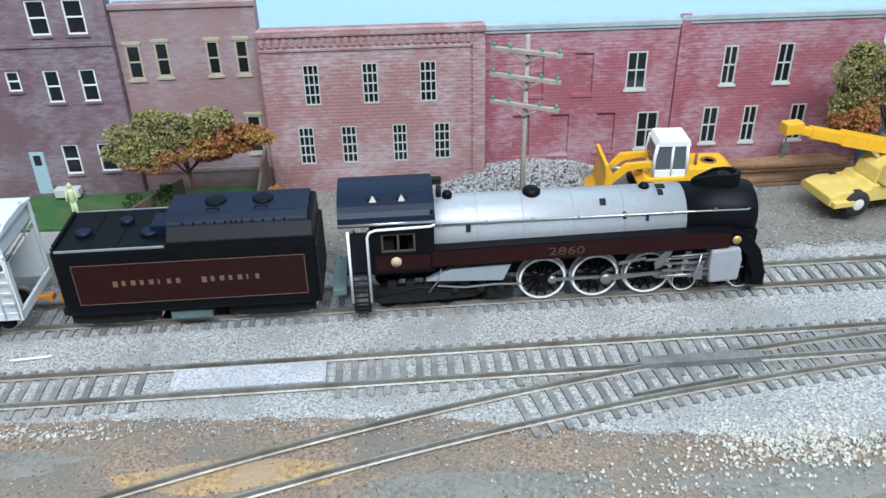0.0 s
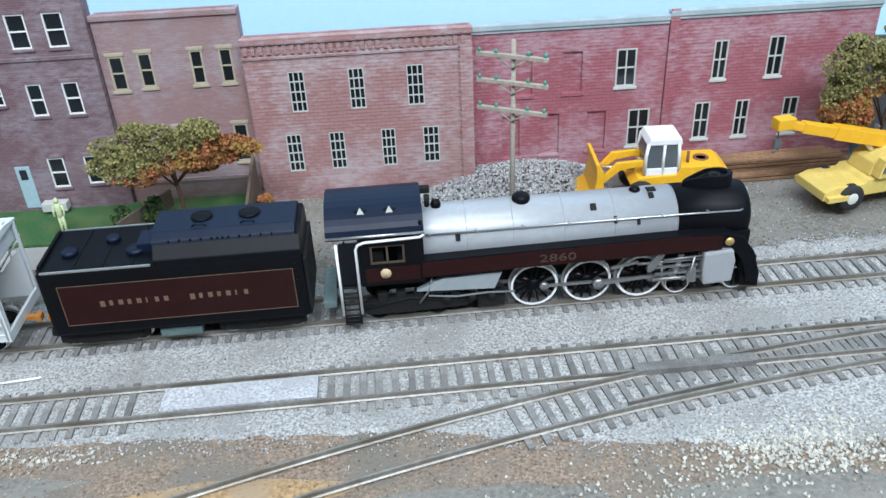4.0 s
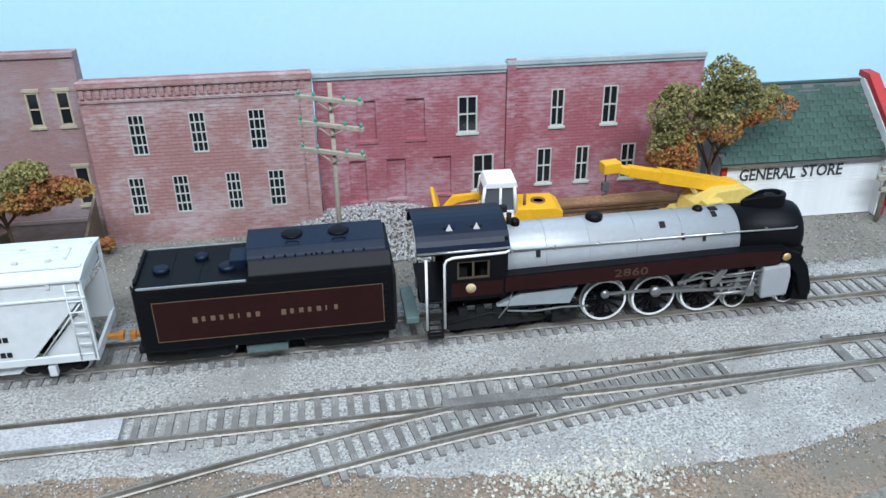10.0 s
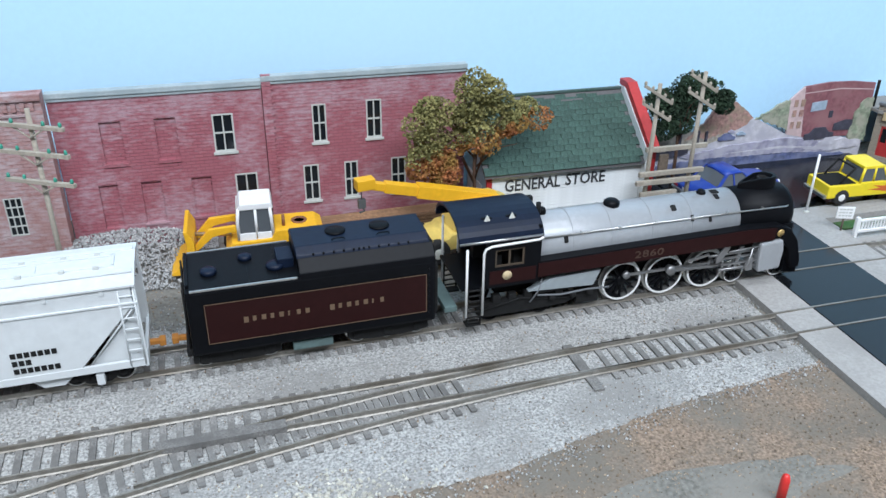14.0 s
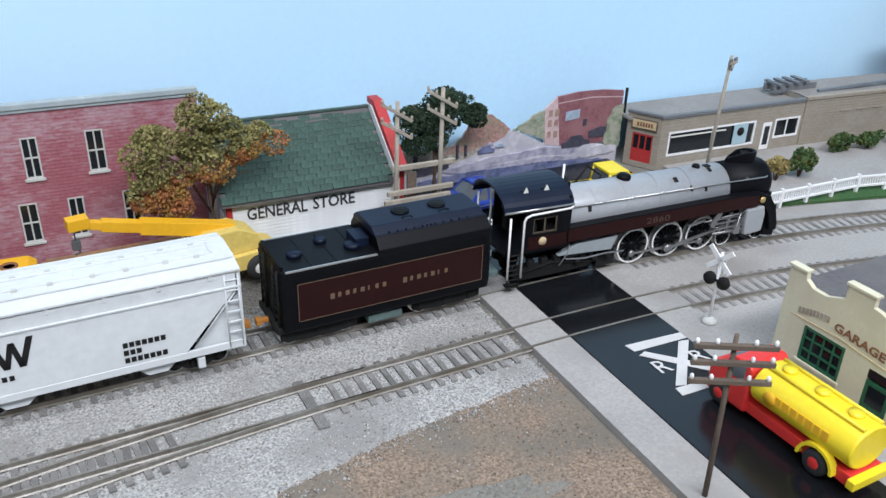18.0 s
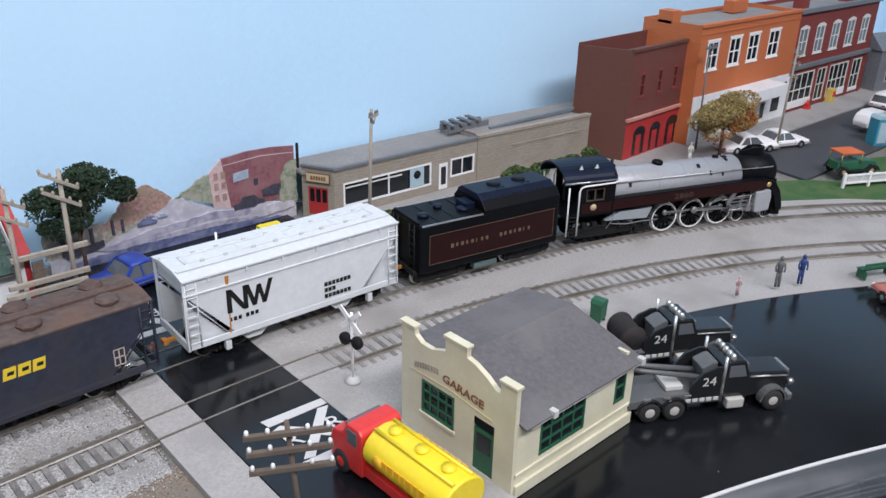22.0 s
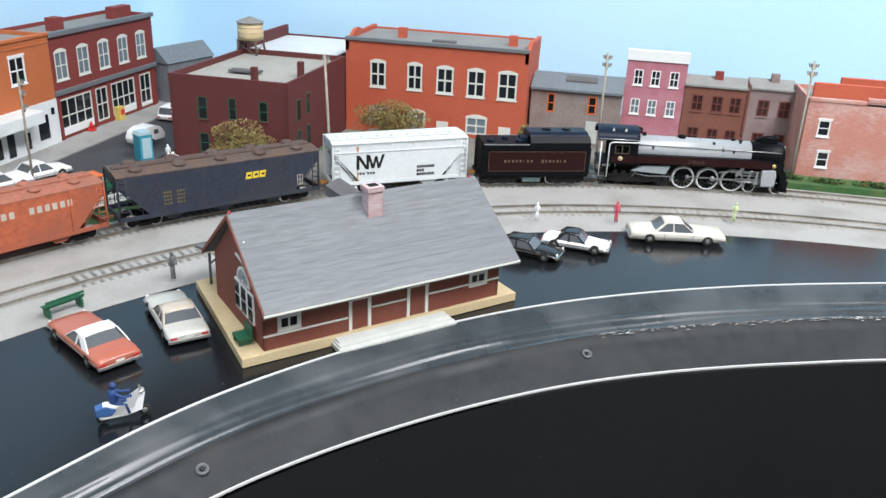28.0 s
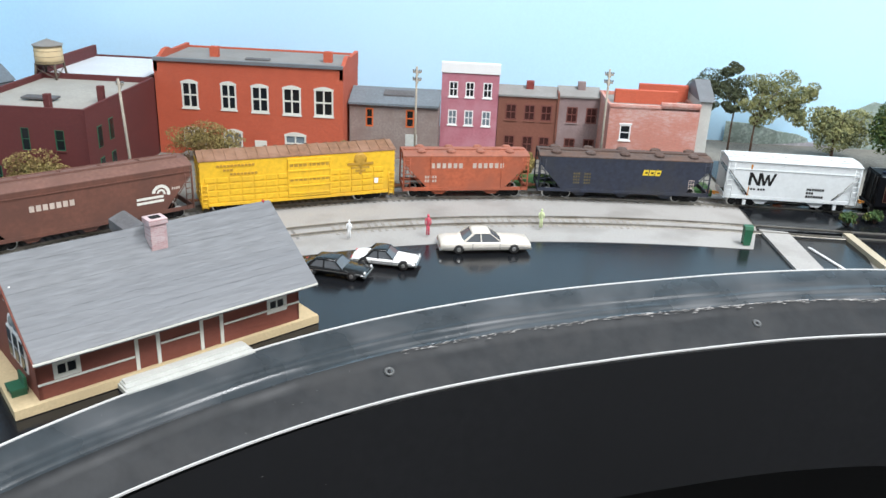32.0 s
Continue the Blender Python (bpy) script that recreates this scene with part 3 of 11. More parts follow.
def rail_mesh(name, line, side, s0, s1, step=0.01):
    bm = B()
    prof = ((-0.95, -2.5), (-0.3, -2.05), (-0.28, -0.95), (-0.48, -0.7), (-0.46, -0.05), (0.46, -0.05), (0.48, -0.7), (0.28, -0.95), (0.3, -2.05), (0.95, -2.5))
    n, rings = max(2, int((s1 - s0) / step)), []
    for k in range(n + 1):
        s = s0 + (s1 - s0) * k / n
        rings.append([bm.verts.new((*line(s, side + a * MM)[:2], b * MM)) for a, b in prof])
    for a, b in zip(rings, rings[1:]):
        for k in range(len(prof)):
            bm.faces.new((a[k], a[(k + 1) % len(prof)], b[(k + 1) % len(prof)], b[k]))
    bm.faces.new(rings[0])
    bm.faces.new(rings[-1])
    bmesh.ops.recalc_face_normals(bm, faces=bm.faces)
    return mesh_of(name, bm, "rail", 1)


def track(name, label, line, rails, runs, pitch=0.0066, wide=lambda s: 1.0):
    ob = thing(name, label, "track", kind="structure")
    for s0, s1, side in rails:
        part("rail", rail_mesh("rail", line, side, s0, s1), None, ob)
    rng = random.Random(len(name))
    for s0, s1, mat in runs:
        for k in range(int((s1 - s0) / pitch)):
            s = s0 + k * pitch + rng.uniform(-0.0003, 0.0003)
            x, y, h = line(s)
            t = part("tie", tie_mesh(mat), None, ob)
            w = wide(s)
            t.matrix_basis = pose(x - math.sin(h) * (w - 1) * -0.0146, y + math.cos(h) * (w - 1) * -0.0146, rng.uniform(-0.0003, 0.0001), 0, 0, math.degrees(h) + rng.uniform(-1.2, 1.2)) @ Matrix.Diagonal((1, w, 1, 1))
    return ob


G = 0.00825 + 0.0006
track("track", "main track with weathered ties and nickel rails", MAIN, [(-1.6, 2.7, G), (-1.6, 2.7, -G)],
      [(-0.27, 0.392, "tie"), (0.492, 0.905, "tie"), (0.945, 1.50, "tie"), (1.50, 1.80, "tie_pale")])
track("track", "front siding track with weathered ties, partly paved over", SIDING, [(-1.4, 2.2, G), (-1.4, 2.2, -G)],
      [(-0.16, 0.041, "tie"), (0.112, 0.36, "tie"), (0.43, 0.525, "tie"), (0.625, 0.945, "tie"), (1.03, 1.385, "tie"), (1.41, 1.50, "tie_pale"), (1.525, 1.72, "tie_pale")],
      wide=lambda s: 1.0)
track("track", "spur track leaving the siding through the brown dirt", SPUR, [(0.012, 0.95, G), (0.012, 0.95, -G)], [(0.10, 0.285, "tie")])


def switch():
    ob = thing("track_switch", "grey frog and guard rails of the siding switch", "track switch", kind="structure")
    bm = B()
    for s0, s1, sd, w in ((0.235, 0.285, -0.0075, 0.0026),):
        a = [SIDING(s0 + (s1 - s0) * k / 6, sd - w)[:2] for k in range(7)]
        b = [SIDING(s0 + (s1 - s0) * k / 6, sd + w)[:2] for k in range(7)]
        prism(bm, a + b[::-1], "z", -0.0026, 0.0002)
    part("frog", bm, "tie", ob, "dull dark frog", scale=1)
    for side, s0, s1, line in ((0.0060, 0.19, 0.235, SPUR),):
        part("guard_rail", rail_mesh("guard_rail", line, side, s0, s1), None, ob)
    bm = B()
    x, y, h = SIDING(0.418)
    box(bm, -2.4, 2.4, -20, 15, -4.2, -2.4, 0.2)
    part("throw_bar", bm, "tie", ob, at=pose(x, y, 0, 0, 0, math.degrees(h)))


switch()


# ---- buildings ----
def wall_bm(bm, x0, x1, z0, z1, holes, t, slant=0.0):
    """Upright wall in the xz plane, front at y=0, back at y=t, with holes (x0, z0, x1, z1) right through."""
    xs = sorted({x0, x1, *[h[0] for h in holes], *[h[2] for h in holes]})
    zs = sorted({z0, z1, *[h[1] for h in holes], *[h[3] for h in holes]})
    nx, nz = len(xs) - 1, len(zs) - 1

    def solid(i, k):
        if not (0 <= i < nx and 0 <= k < nz):
            return False
        cx, cz = (xs[i] + xs[i + 1]) / 2, (zs[k] + zs[k + 1]) / 2
        return not any(h[0] < cx < h[2] and h[1] < cz < h[3] for h in holes)
    cache = {}

    def v(i, y, k):
        key = (i, y, k)
        if key not in cache:
            cache[key] = bm.verts.new((xs[i], y, zs[k]))
        return cache[key]
    for i in range(nx):
        for k in range(nz):
            if not solid(i, k):
                continue
            bm.faces.new((v(i, 0, k), v(i + 1, 0, k), v(i + 1, 0, k + 1), v(i, 0, k + 1)))
            bm.faces.new((v(i, t, k + 1), v(i + 1, t, k + 1), v(i + 1, t, k), v(i, t, k)))
            if not solid(i - 1, k):
                bm.faces.new((v(i, 0, k), v(i, 0, k + 1), v(i, t, k + 1), v(i, t, k)))
            if not solid(i + 1, k):
                bm.faces.new((v(i + 1, 0, k + 1), v(i + 1, 0, k), v(i + 1, t, k), v(i + 1, t, k + 1)))
            if not solid(i, k - 1):
                bm.faces.new((v(i + 1, 0, k), v(i, 0, k), v(i, t, k), v(i + 1, t, k)))
            if not solid(i, k + 1):
                bm.faces.new((v(i, 0, k + 1), v(i + 1, 0, k + 1), v(i + 1, t, k + 1), v(i, t, k + 1)))
    bmesh.ops.recalc_face_normals(bm, faces=bm.faces)
    return bm


def window(parent, x0, z0, x1, z1, cols, rows, frame="grey_trim", pane="pane", sill=None, lintel=None, depth=1.2, bar=0.45, split=False, edge=0.7, arch=0.0):
    """Window in a wall opening: frame with its bars, pane, sill and lintel as parts."""
    w = part("window", B(), None, parent)
    bm, e = B(), edge
    box(bm, x0, x0 + e, -0.25, depth, z0, z1)
    box(bm, x1 - e, x1, -0.25, depth, z0, z1)
    box(bm, x0 + e, x1 - e, -0.25, depth, z0, z0 + e)
    box(bm, x0 + e, x1 - e, -0.25, depth, z1 - e, z1)
    for c in range(1, cols):
        x = x0 + (x1 - x0) * c / cols
        box(bm, x - bar / 2, x + bar / 2, 0.1, depth, z0 + e, z1 - e)
    for r in range(1, rows):
        z = z0 + (z1 - z0) * r / rows
        b = bar * (1.7 if split and r * 2 == rows else 1)
        box(bm, x0 + e, x1 - e, 0.0, depth, z - b / 2, z + b / 2)
    if arch:
        n = 8
        pts = [(x0 - 0.4 + (x1 - x0 + 0.8) * k / n, z1 + arch * math.sin(math.pi * k / n)) for k in range(n + 1)]
        prism(bm, [(x0 - 0.4, z1 - e)] + pts + [(x1 + 0.4, z1 - e)], "y", -0.6, 0.4)
    part("window_frame", bm, frame, w)
    bm = B()
    box(bm, x0 + 0.2, x1 - 0.2, depth * 0.55, depth * 0.9, z0 + 0.2, z1 - 0.2)
    part("pane", bm, pane, w)
    if sill:
        bm = B()
        box(bm, x0 - 1.0, x1 + 1.0, -1.0, 0.5, z0 - 1.5, z0 - 0.05, 0.15)
        part("window_sill", bm, sill, w)
    if lintel:
        bm = B()
        box(bm, x0 - 1.0, x1 + 1.0, -0.7, 0.4, z1 + 0.05, z1 + 1.9, 0.15)
        part("lintel", bm, lintel, w)
    return w


def block(name, label, m, w, d, h, wall, holes=(), roof="roof_grey", parapet=3.0, t=1.8, side_wall=None, group="", kind=""):
    """Flat-roofed building: front wall with openings, two sides, back and a sunken roof; local x along the front, y inwards, in mm."""
    ob = thing(name, label, "building", m, group)
    bm = B()
    wall_bm(bm, 0, w, -5, h, list(holes), t)
    part("front_wall", bm, wall, ob)
    bm = B()
    box(bm, 0, t, t, d, -5, h)
    part("side_wall", bm, side_wall or wall, ob)
    bm = B()
    box(bm, w - t, w, t, d, -5, h)
    part("side_wall", bm, side_wall or wall, ob)
    bm = B()
    box(bm, t, w - t, d - t, d, -5, h)
    part("back_wall", bm, side_wall or wall, ob)
    bm = B()
    box(bm, t, w - t, t, d - t, h - parapet - 1.2, h - parapet)
    part("roof", bm, roof, ob)
    return ob


MAT.update({
    "brick_purple": brick_material("purple_brick", (0.155, 0.085, 0.10), (0.20, 0.115, 0.13), (0.25, 0.20, 0.20), stain=(0.22, 0.17, 0.19), chalk_sheen=(0.30, 0.26, 0.29)),
    "brick_mauve": brick_material("mauve_brick", (0.30, 0.175, 0.17), (0.34, 0.21, 0.205), (0.33, 0.25, 0.24), stain=(0.35, 0.26, 0.265), chalk_sheen=(0.38, 0.32, 0.34)),
    "brick_rose": brick_material("rose_brick", (0.34, 0.18, 0.17), (0.39, 0.225, 0.215), (0.29, 0.15, 0.14), row=0.0020, width=0.0052, stain=(0.43, 0.28, 0.265), spread=0.56, chalk_sheen=(0.48, 0.40, 0.41)),
    "brick_red": brick_material("red_brick", (0.33, 0.10, 0.125), (0.37, 0.13, 0.155), (0.235, 0.085, 0.105), row=0.0019, width=0.0048, stain=(0.38, 0.165, 0.19), spread=0.57, chalk_sheen=(0.45, 0.31, 0.345)),
    "brick_maroon": brick_material("maroon_brick", (0.125, 0.026, 0.025), (0.15, 0.034, 0.031), (0.10, 0.025, 0.025), stain=(0.10, 0.022, 0.022), axis="X"),
    "brick_orange": brick_material("orange_red_brick", (0.55, 0.105, 0.05), (0.60, 0.13, 0.065), (0.42, 0.10, 0.06), row=0.0011, stain=(0.46, 0.085, 0.04)),
    "brick_tangerine": brick_material("tangerine_brick", (0.56, 0.145, 0.042), (0.60, 0.17, 0.055), (0.5, 0.17, 0.07), row=0.0011, stain=(0.52, 0.14, 0.04)),
    "brick_umber": brick_material("umber_brick", (0.155, 0.042, 0.032), (0.185, 0.052, 0.038), (0.13, 0.042, 0.033), row=0.0011, stain=(0.17, 0.06, 0.045)),
    "sign_grey": material("dark_grey_sign_paint", (0.045, 0.047, 0.052), 0.6, var=0.2, big=90, fine=500, bump=0.0),
    "brick_brown": brick_material("brown_brick", (0.125, 0.043, 0.028), (0.15, 0.055, 0.036), (0.14, 0.06, 0.045), row=0.0011),
    "brick_deep_red": brick_material("deep_red_brick", (0.24, 0.038, 0.031), (0.28, 0.05, 0.04), (0.24, 0.05, 0.04), row=0.0011),
    "brick_faded": brick_material("faded_pink_brick", (0.42, 0.25, 0.25), (0.50, 0.34, 0.34), (0.55, 0.48, 0.48), stain=(0.48, 0.36, 0.36), chalk_sheen=(0.58, 0.50, 0.51)),
    "brick_pink": brick_material("salmon_brick", (0.55, 0.22, 0.17), (0.60, 0.27, 0.21), (0.50, 0.25, 0.20), row=0.0013, stain=(0.60, 0.32, 0.27), chalk_sheen=(0.62, 0.42, 0.38)),
    "brick_depot": brick_material("depot_brick", (0.20, 0.055, 0.035), (0.24, 0.07, 0.045), (0.17, 0.055, 0.04), row=0.0011),
    "mauve_paint": material("pink_mauve_paint", (0.42, 0.15, 0.19), 0.7, var=0.1, big=50, fine=400, bump=0.15, second=(0.46, 0.20, 0.24)),
    "brown_paint": material("brown_wall_paint", (0.20, 0.075, 0.05), 0.75, var=0.12, big=50, fine=400, bump=0.15),
    "taupe_paint": material("taupe_wall_paint", (0.27, 0.20, 0.195), 0.75, var=0.12, big=40, fine=400, bump=0.15, second=(0.22, 0.155, 0.15)),
    "grey_stucco": material("grey_brown_stucco", (0.27, 0.22, 0.20), 0.8, var=0.15, big=45, fine=400, bump=0.2, second=(0.22, 0.165, 0.15)),
    "tan_block": brick_material("tan_blockwork", (0.315, 0.275, 0.215), (0.335, 0.29, 0.23), (0.255, 0.225, 0.185), row=0.0024, width=0.0055, stain=(0.25, 0.215, 0.17), chalk_sheen=(0.35, 0.32, 0.275)),
    "house_grey": material("weathered_grey_boards", (0.17, 0.185, 0.20), 0.8, var=0.2, big=40, fine=400, bump=0.2),
    "roof_grey": material("grey_tar_roof", (0.26, 0.25, 0.235), 0.9, var=0.15, big=30, fine=500, bump=0.3),
    "roof_pale": material("pale_gravel_roof", (0.38, 0.36, 0.32), 0.9, var=0.12, big=30, fine=500, bump=0.3),
    "roof_white": material("white_membrane_roof", (0.66, 0.67, 0.68), 0.7, var=0.06, big=20, fine=300, bump=0.1),
    "roof_slate": material("blue_grey_roof", (0.16, 0.185, 0.205), 0.75, var=0.15, big=30, fine=400, bump=0.3),
    "roof_dark": material("dark_grey_roof", (0.105, 0.10, 0.103), 0.8, var=0.16, big=26, fine=420, bump=0.4, second=(0.135, 0.13, 0.13)),
    "coping": material("pale_green_coping", (0.38, 0.44, 0.455), 0.6, var=0.1, big=60, fine=400, bump=0.1, second=(0.31, 0.37, 0.39)),
    "coping_dark": material("grey_cornice", (0.15, 0.16, 0.17), 0.6, var=0.1, big=60, fine=400, bump=0.1),
    "shingle": material("green_shingle", (0.040, 0.078, 0.062), 0.85, var=0.3, big=60, fine=700, bump=0.5, second=(0.052, 0.082, 0.078), each=0.14),
    "shingle_grey": material("grey_shingle", (0.142, 0.150, 0.160), 0.45, var=0.16, big=20, fine=420, bump=0.45, second=(0.12, 0.129, 0.142), each=0.05, stretch=(0.16, 1.0, 1.0)),
    "red_paint": material("red_paint", (0.42, 0.03, 0.03), 0.55, var=0.12, big=60, fine=500, bump=0.1),
    "bright_red": material("bright_red_plastic", (0.62, 0.035, 0.03), 0.4, var=0.08, big=60, fine=500, bump=0.06),
    "green_paint": material("green_paint", (0.018, 0.11, 0.055), 0.5, var=0.15, big=60, fine=500, bump=0.1),
    "oxide_trim": material("oxide_red_trim", (0.15, 0.045, 0.035), 0.65, var=0.1, big=60, fine=500, bump=0.1),
    "orange_trim": material("orange_window_trim", (0.60, 0.13, 0.03), 0.6, var=0.1, big=60, fine=500, bump=0.1),
    "cream": material("cream_plastic", (0.64, 0.62, 0.46), 0.55, var=0.05, big=50, fine=500, bump=0.08, second=(0.58, 0.55, 0.40)),
    "pale_blue": material("pale_blue_paint", (0.36, 0.50, 0.55), 0.6, var=0.08, big=60, fine=500, bump=0.1),
    "clapboard": material("white_clapboard", (0.74, 0.76, 0.76), 0.6, var=0.05, big=60, fine=500, bump=0.08, second=(0.66, 0.68, 0.68)),
    "wood": material("rough_timber", (0.26, 0.15, 0.08), 0.85, var=0.3, big=80, fine=500, bump=0.4, each=0.2),
    "pole_wood": material("weathered_pole", (0.36, 0.32, 0.26), 0.85, var=0.2, big=80, fine=600, bump=0.4),
    "pole_dark": material("dark_pole", (0.13, 0.10, 0.075), 0.85, var=0.2, big=80, fine=600, bump=0.4),
    "sand": material("tan_platform", (0.56, 0.44, 0.26), 0.8, var=0.1, big=40, fine=500, bump=0.2),
    "insulator": material("green_glass_insulator", (0.05, 0.28, 0.20), 0.3, var=0.1, big=90, fine=500, bump=0.0),
})
NORTH = lambda x, y, turn=0.0: pose(x, y, 0, 0, 0, turn)      # front towards -y


def town_left():
    # tall purple house
    wins = [(103, 92, 113, 110), (122, 92, 132, 110), (103, 55, 111, 73), (122, 55, 130.5, 73), (83, 62, 90, 73), (102, 12, 111, 30), (122, 13, 132, 30), (83, 0, 91, 26),
            (60, 55, 68, 73), (60, 92, 68, 110), (52, 12, 61, 30), (30, 55, 38, 73), (30, 92, 38, 110)]
    ob = block("town_house", "tall weathered purple-brick house with white sash windows", NORTH(-0.30, 0.440), 143, 10, 124, "brick_purple", wins)
    for x0, z0, x1, z1 in wins:
        if z0 == 0:
            d = part("door", B(), None, ob)
            bm = B()
            box(bm, x0, x1, -0.3, 1.2, 0, z1, 0.2)
            part("leaf", bm, "pale_blue", d)
            bm = B()
            box(bm, x0 + 2, x1 - 2, -0.5, 0.1, 18, 24)
            part("pane", bm, "pane", d)
        else:
            window(ob, x0, z0, x1, z1, 1, 2, "white", sill="brick_purple", lintel="brick_purple", split=True)
    bm = B()
    box(bm, 0, 143, -0.9, 0, 85.5, 87.5, 0.2)
    part("belt_course", bm, "brick_purple", ob)
    bm = B()
    box(bm, 94, 108, -7, -1, 0, 5, 0.4)
    part("step", bm, "grey_trim", ob)
    # mauve house
    wins = [(4, 65, 12, 84), (19.5, 66, 27, 85), (47, 66, 54, 85), (62.5, 66, 69.5, 85), (63, 19, 71, 42), (6, 19, 14, 42), (30, 19, 38, 42)]
    ob = block("town_house", "mauve brick house with tan stone window surrounds", NORTH(-0.1563, 0.444), 75.5, 10, 105, "brick_mauve", wins)
    for x0, z0, x1, z1 in wins:
        window(ob, x0, z0, x1, z1, 1, 2, "stone_trim", sill="stone_trim", lintel="stone_trim", split=True, edge=1.0)
    bm = B()
    box(bm, -0.5, 76, -1.2, 3, 103, 105.8, 0.3)
    part("cornice", bm, "brick_mauve", ob)
    bm = B()
    box(bm, 0, 75.5, -0.8, 0, 8.5, 11, 0.2)
    part("belt_course", bm, "brick_mauve", ob)
    # rose brick warehouse
    ups = [(22.5, 49, 31, 72), (54.5, 49, 63, 72), (86, 49, 95, 72)]
    lows = [(16.5, 13.5, 25, 36), (40.5, 13.5, 49, 36), (69.5, 13.5, 77.5, 36), (93, 14, 102, 36)]
    ob = block("warehouse", "rose brick warehouse with barred windows and a corbelled cornice", NORTH(-0.0805, 0.4375), 121.5, 10, 90, "brick_rose", ups + lows)
    for x0, z0, x1, z1 in ups + lows:
        window(ob, x0, z0, x1, z1, 3, 4, "grey_trim", bar=0.6, edge=0.6)
    bm = B()
    box(bm, -0.3, 122, -1.6, 3, 87.5, 91, 0.3)
    box(bm, -0.1, 121.6, -0.9, 1, 79.5, 81, 0.2)
    part("cornice", bm, "brick_rose", ob)
    bm = B()
    box(bm, 0, 2.2, -1.2, 0.2, 82.2, 86.6)
    corbel = mesh_of("corbel", bm, "brick_rose")
    for k in range(29):
        part("corbel", corbel, None, ob, at=pose((1 + k * 4.1) * MM, 0, 0))
    for x0 in (115.0,):
        bm = B()
        box(bm, x0, 121.8, -1.2, 0.1, -3, 82, 0.2)
        for k in range(24):
            box(bm, x0 - 0.9, x0, -0.9, 0.1, 1 + k * 3.4, 2.7 + k * 3.4)
        part("pilaster", bm, "brick_rose", ob)
    # red brick pair
    blind = [(51, 46, 62, 70), (17, 8, 27, 34), (39, 9, 50, 34), (66, 10, 77, 34), (23, 46, 34, 70)]
    glazed = [(81, 48, 92.5, 70), (90, 11, 102.5, 34)]
    ob = block("warehouse", "red brick warehouse with bricked-up windows and a pale coping", NORTH(0.0415, 0.448), 109, 9, 84, "brick_red", blind + glazed)
    for x0, z0, x1, z1 in blind:
        bm = B()
        box(bm, x0 - 0.2, x1 + 0.2, 1.5, 2.2, z0 - 0.2, z1 + 0.2)
        part("infill_panel", bm, "brick_red", ob)
        bm = B()
        box(bm, x0 - 1, x1 + 1, -0.8, 0.3, z0 - 1.6, z0, 0.15)
        part("window_sill", bm, "brick_red", ob)
    for x0, z0, x1, z1 in glazed:
        window(ob, x0, z0, x1, z1, 2, 2, "grey_trim", sill="grey_trim", bar=0.8, edge=0.9)
    bm = B()
    box(bm, -0.6, 109.2, -1.6, 4, 84.6, 87.6, 0.4)
    box(bm, -0.3, 109.0, -0.8, 0.2, 82.8, 84.5, 0.2)
    part("coping", bm, "coping", ob)
    wins = [(26.5, 49, 34.5, 71.5), (57.5, 49, 66.5, 72), (19.5, 13, 28.5, 35.5), (43.5, 13, 51.5, 35.5), (71.5, 13, 80.5, 35.5), (95.5, 13, 104.5, 35)]
    ob = block("warehouse", "red brick warehouse with quoined corner and grey sash windows", NORTH(0.1508, 0.448), 117, 9, 86, "brick_red", wins)
    for x0, z0, x1, z1 in wins:
        window(ob, x0, z0, x1, z1, 2, 2, "grey_trim", sill="grey_trim", bar=0.8, edge=0.8)
    bm = B()
    box(bm, -0.2, 117.5, -1.6, 4, 86.6, 89.6, 0.4)
    box(bm, 0.1, 117.2, -0.8, 0.2, 84.8, 86.5, 0.2)
    part("coping", bm, "coping", ob)
    bm = B()
    box(bm, 0, 5, -1.3, 0.1, -3, 90.5, 0.2)
    for k in range(24):
        box(bm, 5, 6, -1.0, 0.1, 1 + k * 3.5, 2.8 + k * 3.5)
    part("pilaster", bm, "brick_red", ob)


town_left()


